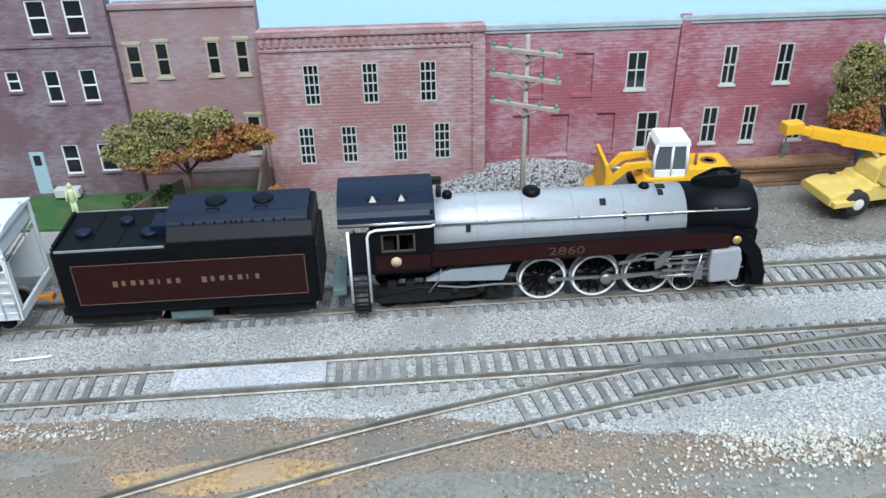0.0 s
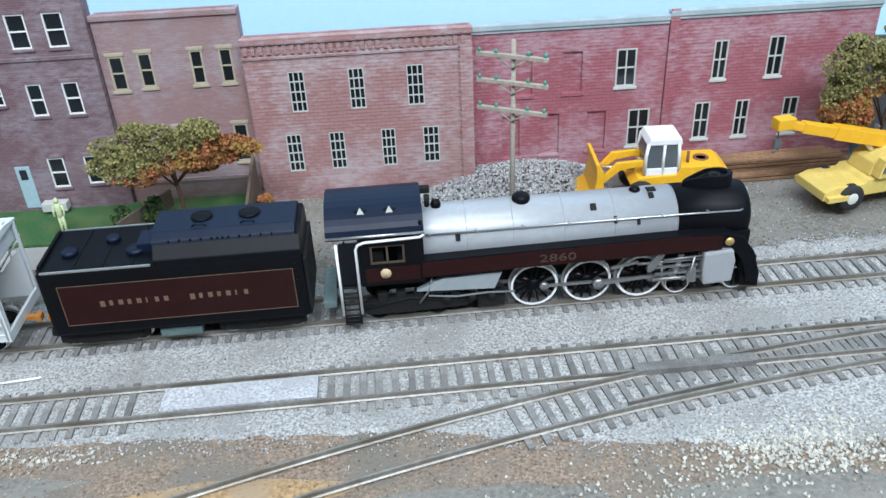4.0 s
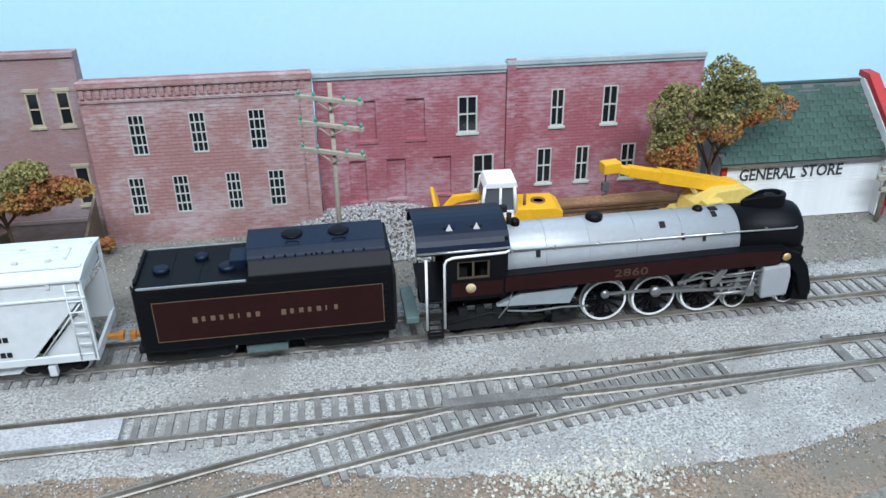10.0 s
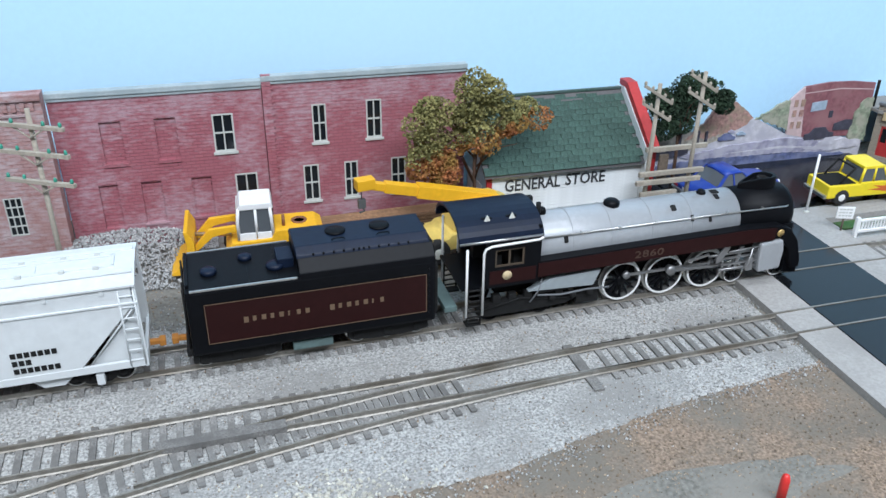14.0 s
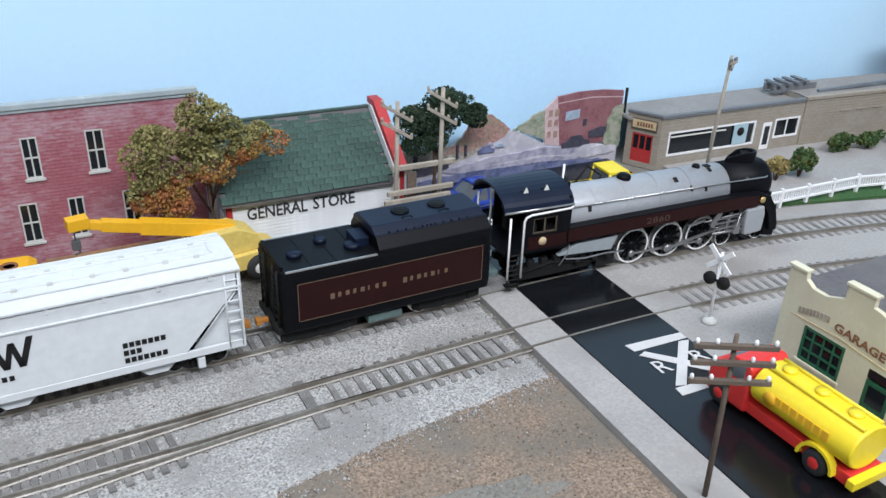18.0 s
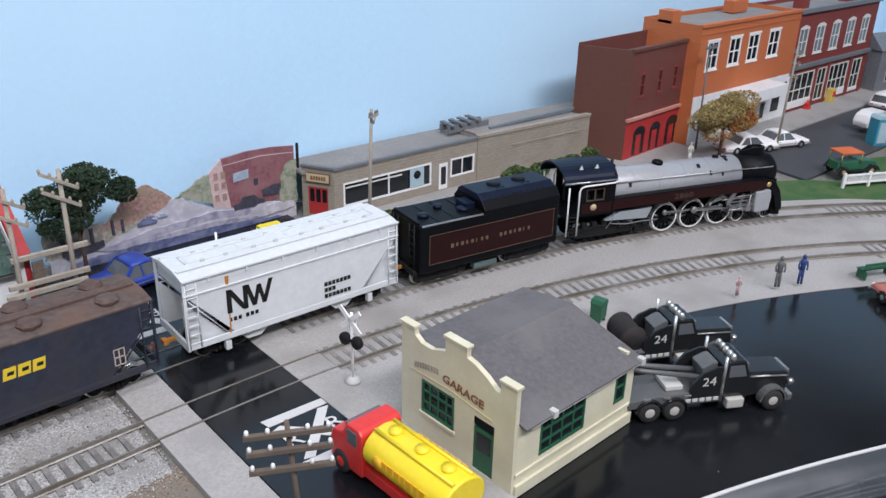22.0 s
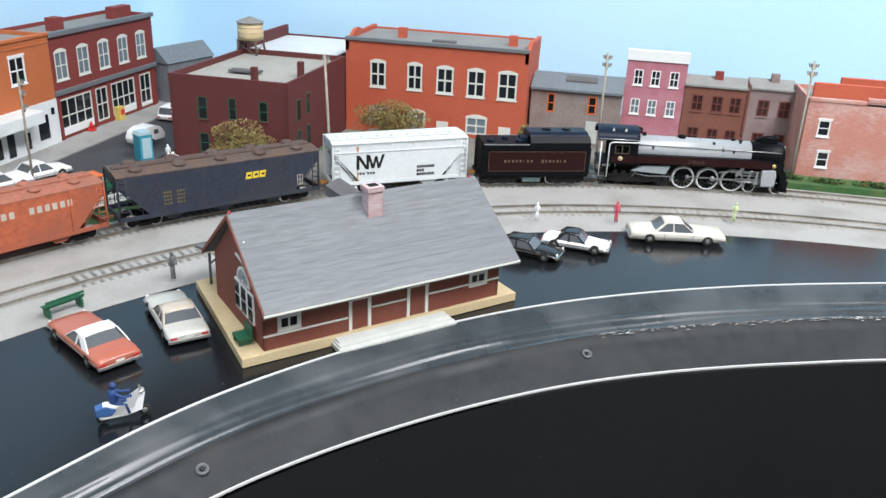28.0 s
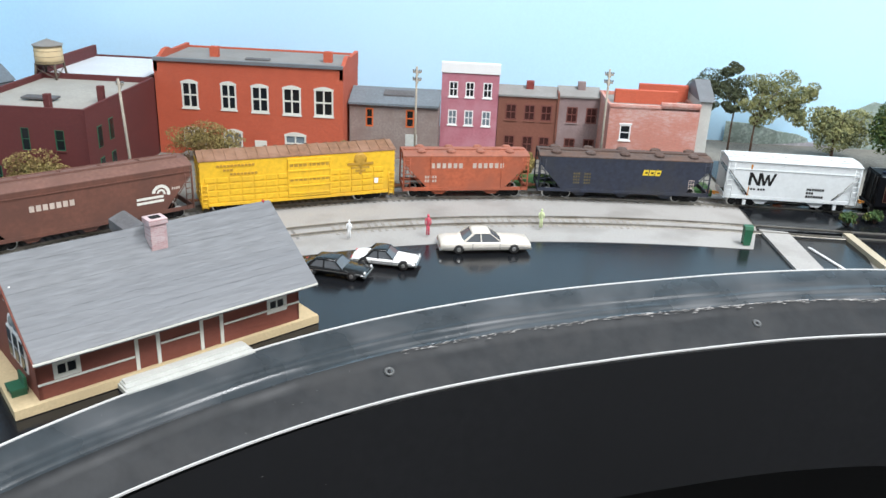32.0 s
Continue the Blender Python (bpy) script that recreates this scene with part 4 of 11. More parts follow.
def general_store():
    ob = thing("general_store", "white clapboard general store with green shingle roof and red front", "shop", pose(0.272, 0.414, 0))
    w, d, eave, ridge, ry = 97, 72, 36, 67.5, 36
    n = 20
    bm = B()
    box(bm, 0, w, 0.2, 1.4, -4, -4 + n * 2.05)
    fw = part("front_wall", bm, "clapboard", ob)
    bm = B()
    prism(bm, [(-0.9, 0), (-0.35, 2.05), (0.6, 2.05), (0.6, 0)], "x", 0, w)
    plank = mesh_of("plank", bm, "clapboard")
    for k in range(n):
        part("plank", plank, None, fw, at=pose(0, 0, (-4 + k * 2.05) * MM))
    bm = B()
    prism(bm, [(1, -4), (d, -4), (d, eave - 1), (ry, ridge - 2), (1, eave - 1)], "x", 0.0, 1.5)
    part("side_wall", bm, "pale_blue", ob)
    bm = B()
    box(bm, 0, w, d - 1.5, d, -4, eave - 1)
    part("back_wall", bm, "clapboard", ob)
    for nm, x0, x1 in (("corner_board", -0.9, 2.4),):
        bm = B()
        box(bm, x0, x1, -1.3, 1, -4, eave - 1, 0.2)
        part(nm, bm, "red_paint", ob)
    # side door and window on the gable end
    bm = B()
    box(bm, -0.8, 0.2, 10, 19, -2, 22, 0.2)
    part("door", bm, "white", ob)
    bm = B()
    box(bm, -0.6, 0.2, 28, 38, 10, 24, 0.2)
    part("window_frame", bm, "white", ob)
    # roof slopes with courses of shingles
    rows = 13
    ang = math.atan2(ridge - eave, ry + 5)
    sl = math.hypot(ridge - eave, ry + 5)
    bm = B()
    for yy0, zz0, yy1, zz1 in ((-5, eave - 2.4, ry, ridge - 0.6), (d + 5, eave - 2.4, ry, ridge - 0.6)):
        prism(bm, [(yy0, zz0), (yy1, zz1), (yy1, zz1 - 1.2), (yy0, zz0 - 1.2)], "x", -3.5, w)
    roof = part("roof", bm, "roof_dark", ob)
    rng = random.Random(3)
    tiles = []
    for v in range(4):
        tb = B()
        box(tb, 0, 7.0 - 0.25, 0, sl / rows * 1.35, -0.2 - 0.1 * v, 0.55)
        tiles.append(mesh_of("shingle", tb, "shingle"))
    for r in range(rows):
        f = r / rows
        y, z = -5.6 + (ry + 5) * f, eave - 2.6 + (ridge - eave) * f
        for c in range(15):
            x = -3.5 + c * 7.0 - (3.5 if r % 2 else 0)
            if x < -4 or x > w - 4:
                continue
            part("shingle", tiles[rng.randrange(4)], None, roof, at=pose(x * MM, y * MM, (z + 0.75 + rng.uniform(0, 0.25)) * MM, math.degrees(ang) - 2, 0, 0))
    bm = B()
    box(bm, -3.5, w, ry - 1.2, ry + 1.2, ridge - 0.8, ridge + 0.6, 0.3)
    part("ridge_cap", bm, "shingle", ob)
    # false front on the street end
    bm = B()
    prof = [(-6, -4), (d + 4, -4), (d + 4, 45), (ry + 6, 67), (ry - 4, 69), (-6, 41)]
    prism(bm, prof, "x", w, w + 3)
    part("false_front", bm, "clapboard", ob)
    bm = B()
    prism(bm, [(-7, 40), (ry - 6, 68.6), (ry + 3, 69), (ry + 3, 72.5), (ry - 7, 72.5), (-7.5, 44)], "x", w + 0.6, w + 7)
    part("coping", bm, "red_paint", ob)
    bm = B()
    box(bm, w + 3, w + 6, -6.5, -2, -4, 44, 0.3)
    part("corner_board", bm, "red_paint", ob)
    for word, x, z in (("GENERAL", 27.5, 24.8), ("STORE", 61.0, 25.2)):
        lettering("sign_letters", word, 0.0102, "sign_grey", ob, pose(x * MM, -0.0011, z * MM, 90, 0, 0), wide=0.80 if word == "GENERAL" else 0.84, bold=0.00014)
    bm = B()
    for k in range(5):
        box(bm, 14 + k * 1.6, 15.0 + k * 1.6, -1.2, -0.6, 8 + (k % 2) * 1.2, 12 - (k % 3), 0.1)
    part("notice", bm, "black_matt", ob, "small dark notice")


general_store()


def main_street():
    # corner restaurant in tan block
    ob = thing("restaurant", "low tan blockwork restaurant with red door and wide shop window", "restaurant", pose(0.593, 0.4385, 0, 0, 0, -1.6))
    bm = B()
    wins = [(8, 6, 92, 25), (100, 0, 109, 22), (112, 8, 138, 24)]
    wall_bm(bm, 0, 146, -4, 37, wins, 2)
    part("front_wall", bm, "tan_block", ob)
    bm = B()
    box(bm, -0.4, 146.5, -1.0, 3, 35.5, 38, 0.3)
    part("coping", bm, "coping_dark", ob)
    bm = B()
    box(bm, 2, 144, 2, 50, 31, 33)
    part("roof", bm, "roof_grey", ob)
    bm = B()
    box(bm, 144, 146, 2, 50, -4, 37)
    part("side_wall", bm, "tan_block", ob)
    window(ob, 8, 6, 92, 25, 2, 1, "white", "pane", bar=1.2, edge=1.5)
    window(ob, 112, 8, 138, 24, 2, 1, "white", "pane", bar=1.0, edge=1.5)
    dr = part("door", B(), None, ob)
    bm = B()
    box(bm, 100, 109, -0.2, 1, 0, 22, 0.2)
    part("leaf", bm, "white", dr)
    bm = B()
    box(bm, 102, 107, -0.5, 0.2, 4, 19)
    part("pane", bm, "pane", dr)
    bm = B()
    box(bm, 70, 84, -0.7, -0.3, 8, 24, 0.1)
    part("poster", bm, "pale_blue", ob, "pale blue poster in the shop window")
    bm = B()
    lathe(bm, [(0.1, -1.0), (3.4, -1.0), (3.4, -0.7), (0.1, -0.7)], 14, "y", (77, 0, 18))
    part("poster_disc", bm, "black_matt", ob)
    bm = B()
    box(bm, 10, 62, -0.6, -0.2, 20.5, 21.6)
    part("valance", bm, "offwhite", ob)
    bm = B()
    tube(bm, [(-12, 30, 30), (-12, 30, 52)], 1.1, 10)
    part("stovepipe", bm, "black_matt", ob)
    # angled corner with the red door
    ang = part("corner_front", B(), None, ob)
    bm = B()
    wall_bm(bm, -26, 0, -4, 38, [(-21, 0, -5, 22)], 2)
    cw = part("corner_wall", bm, "tan_block", ang)
    ang.matrix_basis = pose(0, 0, 0, 0, 0, -58)
    bm = B()
    box(bm, -21, -5, 0.2, 1.2, 0, 10, 0.2)
    for k in range(4):
        box(bm, -21 + k * 5, -20 + k * 5, 0.0, 1.0, 10, 22)
    box(bm, -21, -5, 0, 1, 20.6, 22)
    part("door_leaf", bm, "red_paint", ang, "red panelled door")
    bm = B()
    box(bm, -20.8, -5.2, 0.6, 0.9, 10, 21.5)
    part("pane", bm, "pane", ang)
    bm = B()
    box(bm, -22.5, -2.5, -1.2, -0.2, 25.5, 33.5, 0.3)
    part("sign_board", bm, "pole_dark", ang)
    bm = B()
    box(bm, -21.5, -3.5, -1.5, -1.1, 26.5, 32.5)
    part("sign_face", bm, "sand", ang, "tan sign face")
    bm = B()
    bars(bm, [1.6, 1.3, 1.5, 1.4, 1.3, 1.5], -18, -1.5, 28, 3, 0.2, 0.7)
    part("sign_writing", bm, "rust", ang)
    bm = B()
    box(bm, -26.5, 0.5, -1.0, 3, 36.5, 38.6, 0.3)
    part("coping", bm, "coping_dark", ang)
    bm = B()
    prism(bm, [(-15, 20), (2, 2), (2, 50), (-15, 50)], "z", 31, 33)
    part("corner_roof", bm, "roof_grey", ob)
    # tan blank-walled block
    ob = thing("shop_block", "blank tan blockwork building with a flat parapet roof", "building", pose(0.7335, 0.4335, 0, 0, 0, -4.2))
    bm = B()
    box(bm, 0, 158, 0, 3, -4, 37, 0.2)
    for k in range(5):
        box(bm, 38 + k * 17, 49 + k * 17, -0.7, 0.2, 24, 25.4)
    part("front_wall", bm, "tan_block", ob)
    bm = B()
    box(bm, -0.5, 158.5, -1, 4, 36.5, 39, 0.3)
    part("coping", bm, "tan_block", ob)
    bm = B()
    prism(bm, [(3, 3), (158, 3), (158, 46), (3, 46)], "z", 35, 37)
    part("roof", bm, "roof_grey", ob)
    bm = B()
    box(bm, 155, 158, 3, 46, -4, 43, 0.3)
    part("side_wall", bm, "tan_block", ob)
    bm = B()
    for k in range(4):
        box(bm, -10 + k * 9, -6 + k * 9, 22, 40, 42 + k * 0.4, 43.6 + k * 0.4)
    box(bm, -12, 32, 25, 26.5, 36, 42)
    box(bm, -12, 32, 36, 37.5, 36, 42)
    part("roof_rack", bm, "coping_dark", ob, "slatted roof equipment")
    bm = B()
    prism(bm, [(25, 37), (150, 41), (150, 43), (25, 39)], "y", 14, 17)
    part("roof_rail", bm, "roof_slate", ob)


main_street()


EAST = lambda x, y, turn=0.0: pose(x, y, 0, 0, 0, -90 + turn)     # front towards -x


def east_town():
    # red corner shop with arched ground floor
    ob = thing("corner_shop", "dark brown brick corner shop with a red arched ground floor", "shop", pose(0.8785, 0.3925, 0, 0, 0, 3.5))
    bm = B()
    wins = [(16, 56, 23, 76), (45, 56, 52, 76), (72, 56, 79, 76)]
    wall_bm(bm, 0, 103, 36, 99, wins, 2)
    part("upper_wall", bm, "brick_umber", ob)
    for w in wins:
        window(ob, *w, 1, 2, "brick_deep_red", "pane_brown", sill="brick_deep_red", split=True, arch=2.0)
    bm = B()
    wall_bm(bm, 0, 103, -4, 36, [(14, 0, 34, 20), (42, 0, 60, 20), (70, 0, 92, 20)], 2)
    part("lower_wall", bm, "red_paint", ob, "bright red painted arcade")
    for x0, x1 in ((14, 34), (42, 60), (70, 92)):
        bm = B()
        c, r = (x0 + x1) / 2, (x1 - x0) / 2
        pts = [(c - r * math.cos(a), 20 + r * 0.75 * math.sin(a)) for a in np.linspace(0, math.pi, 11)]
        prism(bm, pts, "y", -0.25, 0.8)
        box(bm, x0, x1, 0.8, 1.4, 0, 20)
        part("arch", bm, "pane", ob, "dark arched opening")
        bm = B()
        box(bm, c - 4, c + 4, 0.2, 1.2, 0, 19, 0.2)
        part("door", bm, "red_paint", ob)
    bm = B()
    box(bm, -0.5, 103.5, -2.5, 1, 35, 38, 0.4)
    part("string_course", bm, "brick_pink", ob)
    bm = B()
    box(bm, -0.5, 103.5, -1.5, 3, 97, 100, 0.3)
    part("cornice", bm, "brick_brown", ob)
    bm = B()
    prism(bm, [(0, 0.2), (1.6, 0.2), (-14.5, 48), (-16.5, 48)], "z", -4, 99)
    part("side_wall", bm, "brick_brown", ob, "dark brown side wall")
    bm = B()
    prism(bm, [(1.5, 2), (101, 2), (101, 48), (-14, 46)], "z", 84, 86)
    part("roof", bm, "roof_dark", ob)
    bm = B()
    box(bm, -16, 103, 46, 48, -4, 101)
    part("back_wall", bm, "brick_umber", ob)
    bm = B()
    box(bm, 101, 103, 2, 46, -4, 99)
    part("party_wall", bm, "brick_brown", ob)
    # tangerine block with white shop front
    wins = [(13, 70, 33, 97), (52, 70, 73, 97), (87, 70, 108, 97), (127, 70, 149, 97)]
    ob = block("shop_building", "tangerine brick shop building with white sash windows and white shop front", NORTH(0.968, 0.384), 188, 66, 113, "brick_tangerine", wins, "roof_grey", parapet=4)
    for w in wins:
        window(ob, *w, 2, 2, "white", "pane", bar=1.2, edge=1.6, sill="white", lintel="white")
    bm = B()
    box(bm, 0, 188, -1.0, -0.1, -2, 46, 0.2)
    part("shop_front", bm, "clapboard", ob, "white rendered shop front")
    bm = B()
    box(bm, 60, 138, -24, -1, 34, 46, 0.5)
    part("awning", bm, "clapboard", ob, "white boxed awning")
    for x0, z0, x1, z1 in ((155, 8, 171, 33), (133, 4, 141, 21), (108, 2, 118, 27), (84, 4, 100, 24), (30, 4, 50, 26), (177, 31, 182, 38)):
        bm = B()
        box(bm, x0, x1, -1.4, -0.9, z0, z1)
        part("shop_window", bm, "pane", ob)
    bm = B()
    box(bm, -0.6, 188.6, -1.6, 3, 111, 114, 0.3)
    box(bm, 0, 188, -0.8, 0, 104, 105.5, 0.2)
    part("cornice", bm, "brick_tangerine", ob)
    for x0, x1, y0, y1, z in ((0, 14, 34, 50, 122), (118, 146, 40, 52, 122)):
        bm = B()
        box(bm, x0, x1, y0, y1, 110, z, 0.4)
        part("chimney", bm, "brick_tangerine", ob)
    # red block with dark cornice and grey shop front
    wins = [(8 + k * 38, 62, 28 + k * 38, 92) for k in range(5)]
    shop = [(6, 4, 62, 42), (70, 4, 92, 42), (100, 4, 148, 42), (160, 2, 184, 42)]
    ob = block("shop_building", "red brick shop building with a dark cornice and grey shop front", NORTH(1.157, 0.386), 198, 60, 112, "brick_deep_red", wins + shop, "roof_grey", parapet=4)
    for x0, z0, x1, z1 in wins:
        window(ob, x0, z0, x1, z1, 2, 2, "offwhite", "pane_blue", bar=1.0, edge=1.4, arch=3.0, sill="offwhite")
    for x0, z0, x1, z1 in shop:
        window(ob, x0, z0, x1, z1, 4 if x1 - x0 > 40 else 2, 2, "offwhite", "pane", bar=1.2, edge=1.6)
    for x0, x1 in ((7, 61), (101, 147), (161, 183)):
        bm = B()
        box(bm, x0, x1, -1.2, 0.6, 3, 11 if x0 < 160 else 7, 0.2)
        part("stall_riser", bm, "white", ob, "white panel under the shop window")
    for x0 in (4, 64, 93, 150, 188):
        bm = B()
        box(bm, x0 - 1.2, x0 + 3, -1.6, 0.2, -2, 47, 0.2)
        part("pilaster", bm, "brick_deep_red", ob)
    bm = B()
    box(bm, -1, 199, -3.5, 2, 108, 113, 0.5)
    part("cornice", bm, "coping_dark", ob)
    bm = B()
    box(bm, 0, 198, -3, 0.5, 47, 52, 0.5)
    part("shop_cornice", bm, "coping_dark", ob)
    for x0, x1 in ((40, 55), (150, 185)):
        bm = B()
        box(bm, x0, x1, 18, 30, 106, 122, 0.4)
        part("chimney", bm, "brick_deep_red", ob)
    # grey house at the street's end
    ob = block("street_house", "grey clapboard house at the end of the street", NORTH(1.362, 0.372, -14), 84, 36, 50, "house_grey", [(16, 10, 26, 28), (44, 10, 54, 28)], "roof_slate")
    for w in ((16, 10, 26, 28), (44, 10, 54, 28)):
        window(ob, *w, 1, 2, "white", "pane")
    bm = B()
    prism(bm, [(-2, 49), (18, 68), (38, 49)], "x", -2, 86)
    part("gable_roof", bm, "roof_slate", ob)
    # maroon corner building
    wins = [(30, 39, 40, 62), (64, 41, 72, 63), (97, 42, 106, 62), (30, 4, 40, 24), (64, 4, 73, 24), (97, 4, 106, 24)]
    ob = block("corner_building", "maroon brick corner building with green windows and pale flat roof", EAST(1.160, 0.252), 128, 172, 83, "brick_maroon", wins, "roof_pale", parapet=6, t=3)
    for w in wins:
        window(ob, *w, 1, 2, "green_paint", "pane", bar=0.5, edge=0.7, sill="brick_maroon")
    for x0, z0 in ((22, 40), (48, 42), (22, 8), (48, 8)):
        bm = B()
        box(bm, 127.8, 128.5, x0, x0 + 10, z0, z0 + 22, 0.2)
        sw2 = part("side_window", bm, "green_paint", ob, "dark green side window")
        bm = B()
        box(bm, 128.3, 128.8, x0 + 1, x0 + 9, z0 + 1, z0 + 21, 0.1)
        part("pane", bm, "pane", sw2)
    for k in range(21):
        for x0, x1 in ((-0.7, 2.4 + (k % 2) * 1.6), (126.4 - (k % 2) * 1.6, 128.7)):
            bm = B()
            box(bm, x0, x1, -0.7, 0.2, k * 4, k * 4 + 2.6)
            part("quoin", bm, "brick_maroon", ob)
    for x, y in ((88, 12), (118, 60)):
        bm = B()
        box(bm, x - 3, x + 3, y - 3, y + 3, 78, 94, 0.4)
        part("chimney", bm, "brick_maroon", ob)
    bm = B()
    box(bm, 40, 74, 50, 64, 79, 81, 0.3)
    part("skylight", bm, "roof_dark", ob)
    # white-roofed building behind it
    ob = block("rear_building", "maroon brick building with a white membrane roof", EAST(1.335, 0.262), 125, 150, 80, "brick_maroon", [], "roof_white", parapet=2, t=3)
    bm = B()
    box(bm, 0, 4, 0, 150, 78, 92, 0.3)
    part("parapet", bm, "brick_maroon", ob)
    # orange-red four-square block
    ups = [(30, 50, 49, 80), (75, 50, 93, 80), (110, 49, 130, 79), (146, 48, 167, 79), (182, 48, 204, 79)]
    lows = [(29, 4, 55, 25), (76, 4, 98, 25), (147, 4, 172, 25)]
    ob = block("brick_block", "bright orange-red brick building with arched white windows", EAST(1.335, 0.124), 215, 110, 104, "brick_orange", ups + lows, "roof_grey", parapet=2, t=3)
    for w in ups:
        window(ob, *w, 2, 2, "offwhite", "pane", bar=1.8, edge=2.0, arch=2.6, sill="offwhite")
    for w in lows:
        window(ob, *w, 2, 2, "offwhite", "pane_blue", bar=1.6, edge=2.0, arch=3.0)
    bm = B()
    box(bm, 0, 215, -2.5, 3, 102, 106, 0.5)
    part("cornice", bm, "coping_dark", ob)
    for x0, x1 in ((-0.5, 4), (211, 215.5)):
        bm = B()
        prism(bm, [(0, 104), (16, 106), (28, 111), (40, 111.5), (52, 107), (110, 107), (110, 90), (0, 90)], "x", x0, x1)
        part("parapet", bm, "brick_orange", ob)
    for x, y in ((56, 46), (190, 46)):
        bm = B()
        box(bm, x - 5, x + 5, y - 4, y + 4, 100, 114, 0.4)
        part("chimney", bm, "brick_orange", ob)
    bm = B()
    box(bm, 96, 124, 30, 40, 102, 104, 0.3)
    part("skylight", bm, "roof_dark", ob)
    for x0 in (112, 186):
        bm = B()
        box(bm, x0, x0 + 14, -0.8, 0.4, -2, 16, 0.3)
        part("door", bm, "offwhite", ob)
    # grey stucco shop with slate roof
    wins = [(19, 33, 28, 55), (66, 34, 76, 55)]
    ob = block("stucco_shop", "grey-brown stucco shop with orange window frames and slate roof", EAST(1.362, -0.094), 104, 40, 60, "grey_stucco", wins, "roof_slate", parapet=1)
    for w in wins:
        window(ob, *w, 1, 2, "orange_trim", "pane", edge=1.6, bar=1.2)
    bm = B()
    prism(bm, [(-4, 59), (-4, 61.5), (36, 73.5), (40, 72), (40, 69), (36, 71)], "x", -1, 105)
    part("pitched_roof", bm, "roof_slate", ob)
    bm = B()
    prism(bm, [(14, 66.9), (26, 70.5), (26, 72.5), (14, 69)], "x", 38, 74)
    part("skylight", bm, "roof_dark", ob)
    bm = B()
    box(bm, 66, 80, -0.6, 0.5, 0, 26, 0.3)
    part("door", bm, "grey_trim", ob)
    # pink three-storey
    wins = [(x, z, x + 10.5, z + 18) for z in (67, 33) for x in (9, 28.5, 49.5)]
    ob = block("town_house", "narrow pink-mauve town house with a white parapet", EAST(1.394, -0.199), 68, 60, 96, "mauve_paint", wins, "roof_grey")
    for w in wins:
        window(ob, *w, 2, 2, "white", "pane_blue" if w[1] < 40 else "pane", bar=0.9, edge=1.2, sill="white")
    bm = B()
    box(bm, -1, 69, -1.5, 8, 95, 107, 0.5)
    part("parapet", bm, "white", ob, "white boarded parapet")
    # brown and taupe low houses
    for name, lab, y, w, mat, xs, h in (("town_house", "low brown painted house with a grey roof", -0.2675, 71, "brown_paint", (9, 31, 51), 72),
                                        ("town_house", "low taupe painted house with a grey roof", -0.339, 49, "taupe_paint", (10, 33), 74)):
        wins = [(x, 43, x + 13, 62) for x in xs] + [(x, 4, x + 13, 24) for x in xs]
        ob = block(name, lab, EAST(1.393, y), w, 30, h, mat, wins, "roof_grey", parapet=1)
        for q in wins:
            window(ob, *q, 2, 2, "oxide_trim", "pane_brown", edge=1.4, bar=0.9, sill=mat)
        bm = B()
        prism(bm, [(-2, h - 1), (-2, h + 1), (27, h + 8), (30, h + 7), (30, h + 4)], "x", -0.5, w + 0.5)
        part("pitched_roof", bm, "roof_grey", ob)
        bm = B()
        box(bm, w - 1.5, w + 0.8, -2.2, 30, 20, h + 6, 0.3)
        part("party_wall", bm, mat, ob)
        bm = B()
        box(bm, w * 0.46, w * 0.46 + 9, 16, 23, h + 2, h + 15, 0.4)
        part("chimney", bm, "brick_deep_red" if mat == "brown_paint" else "taupe_paint", ob)
    # salmon brick house
    wins = [(13, 45, 25, 62), (18, 12, 30, 29)]
    ob = block("brick_house", "salmon brick house wall with white windows and red rear roofs", EAST(1.312, -0.387), 97, 90, 82, "brick_pink", wins, "roof_grey", parapet=4, t=3)
    for w in wins:
        window(ob, *w, 1, 2, "white", "pane", edge=1.3, sill="white", lintel="white", split=True)
    bm = B()
    box(bm, -0.5, 55, -1, 4, 81, 84.5, 0.4)
    box(bm, 55, 97.5, -1, 4, 84, 88, 0.4)
    box(bm, 55, 97, 0, 3, 80, 85)
    part("coping", bm, "brick_pink", ob)
    bm = B()
    box(bm, 10, 80, 40, 46, 78, 93, 0.4)
    box(bm, 40, 96, 60, 66, 78, 97, 0.4)
    part("rear_parapet", bm, "brick_orange", ob)
    bm = B()
    box(bm, 97.5, 112, 12, 80, -3, 92, 0.4)
    part("side_annex", bm, "grey_trim", ob, "grey boarded side annex")
    bm = B()
    prism(bm, [(8, 90), (46, 108), (84, 90)], "x", 97, 114)
    part("annex_roof", bm, "coping_dark", ob)


east_town()


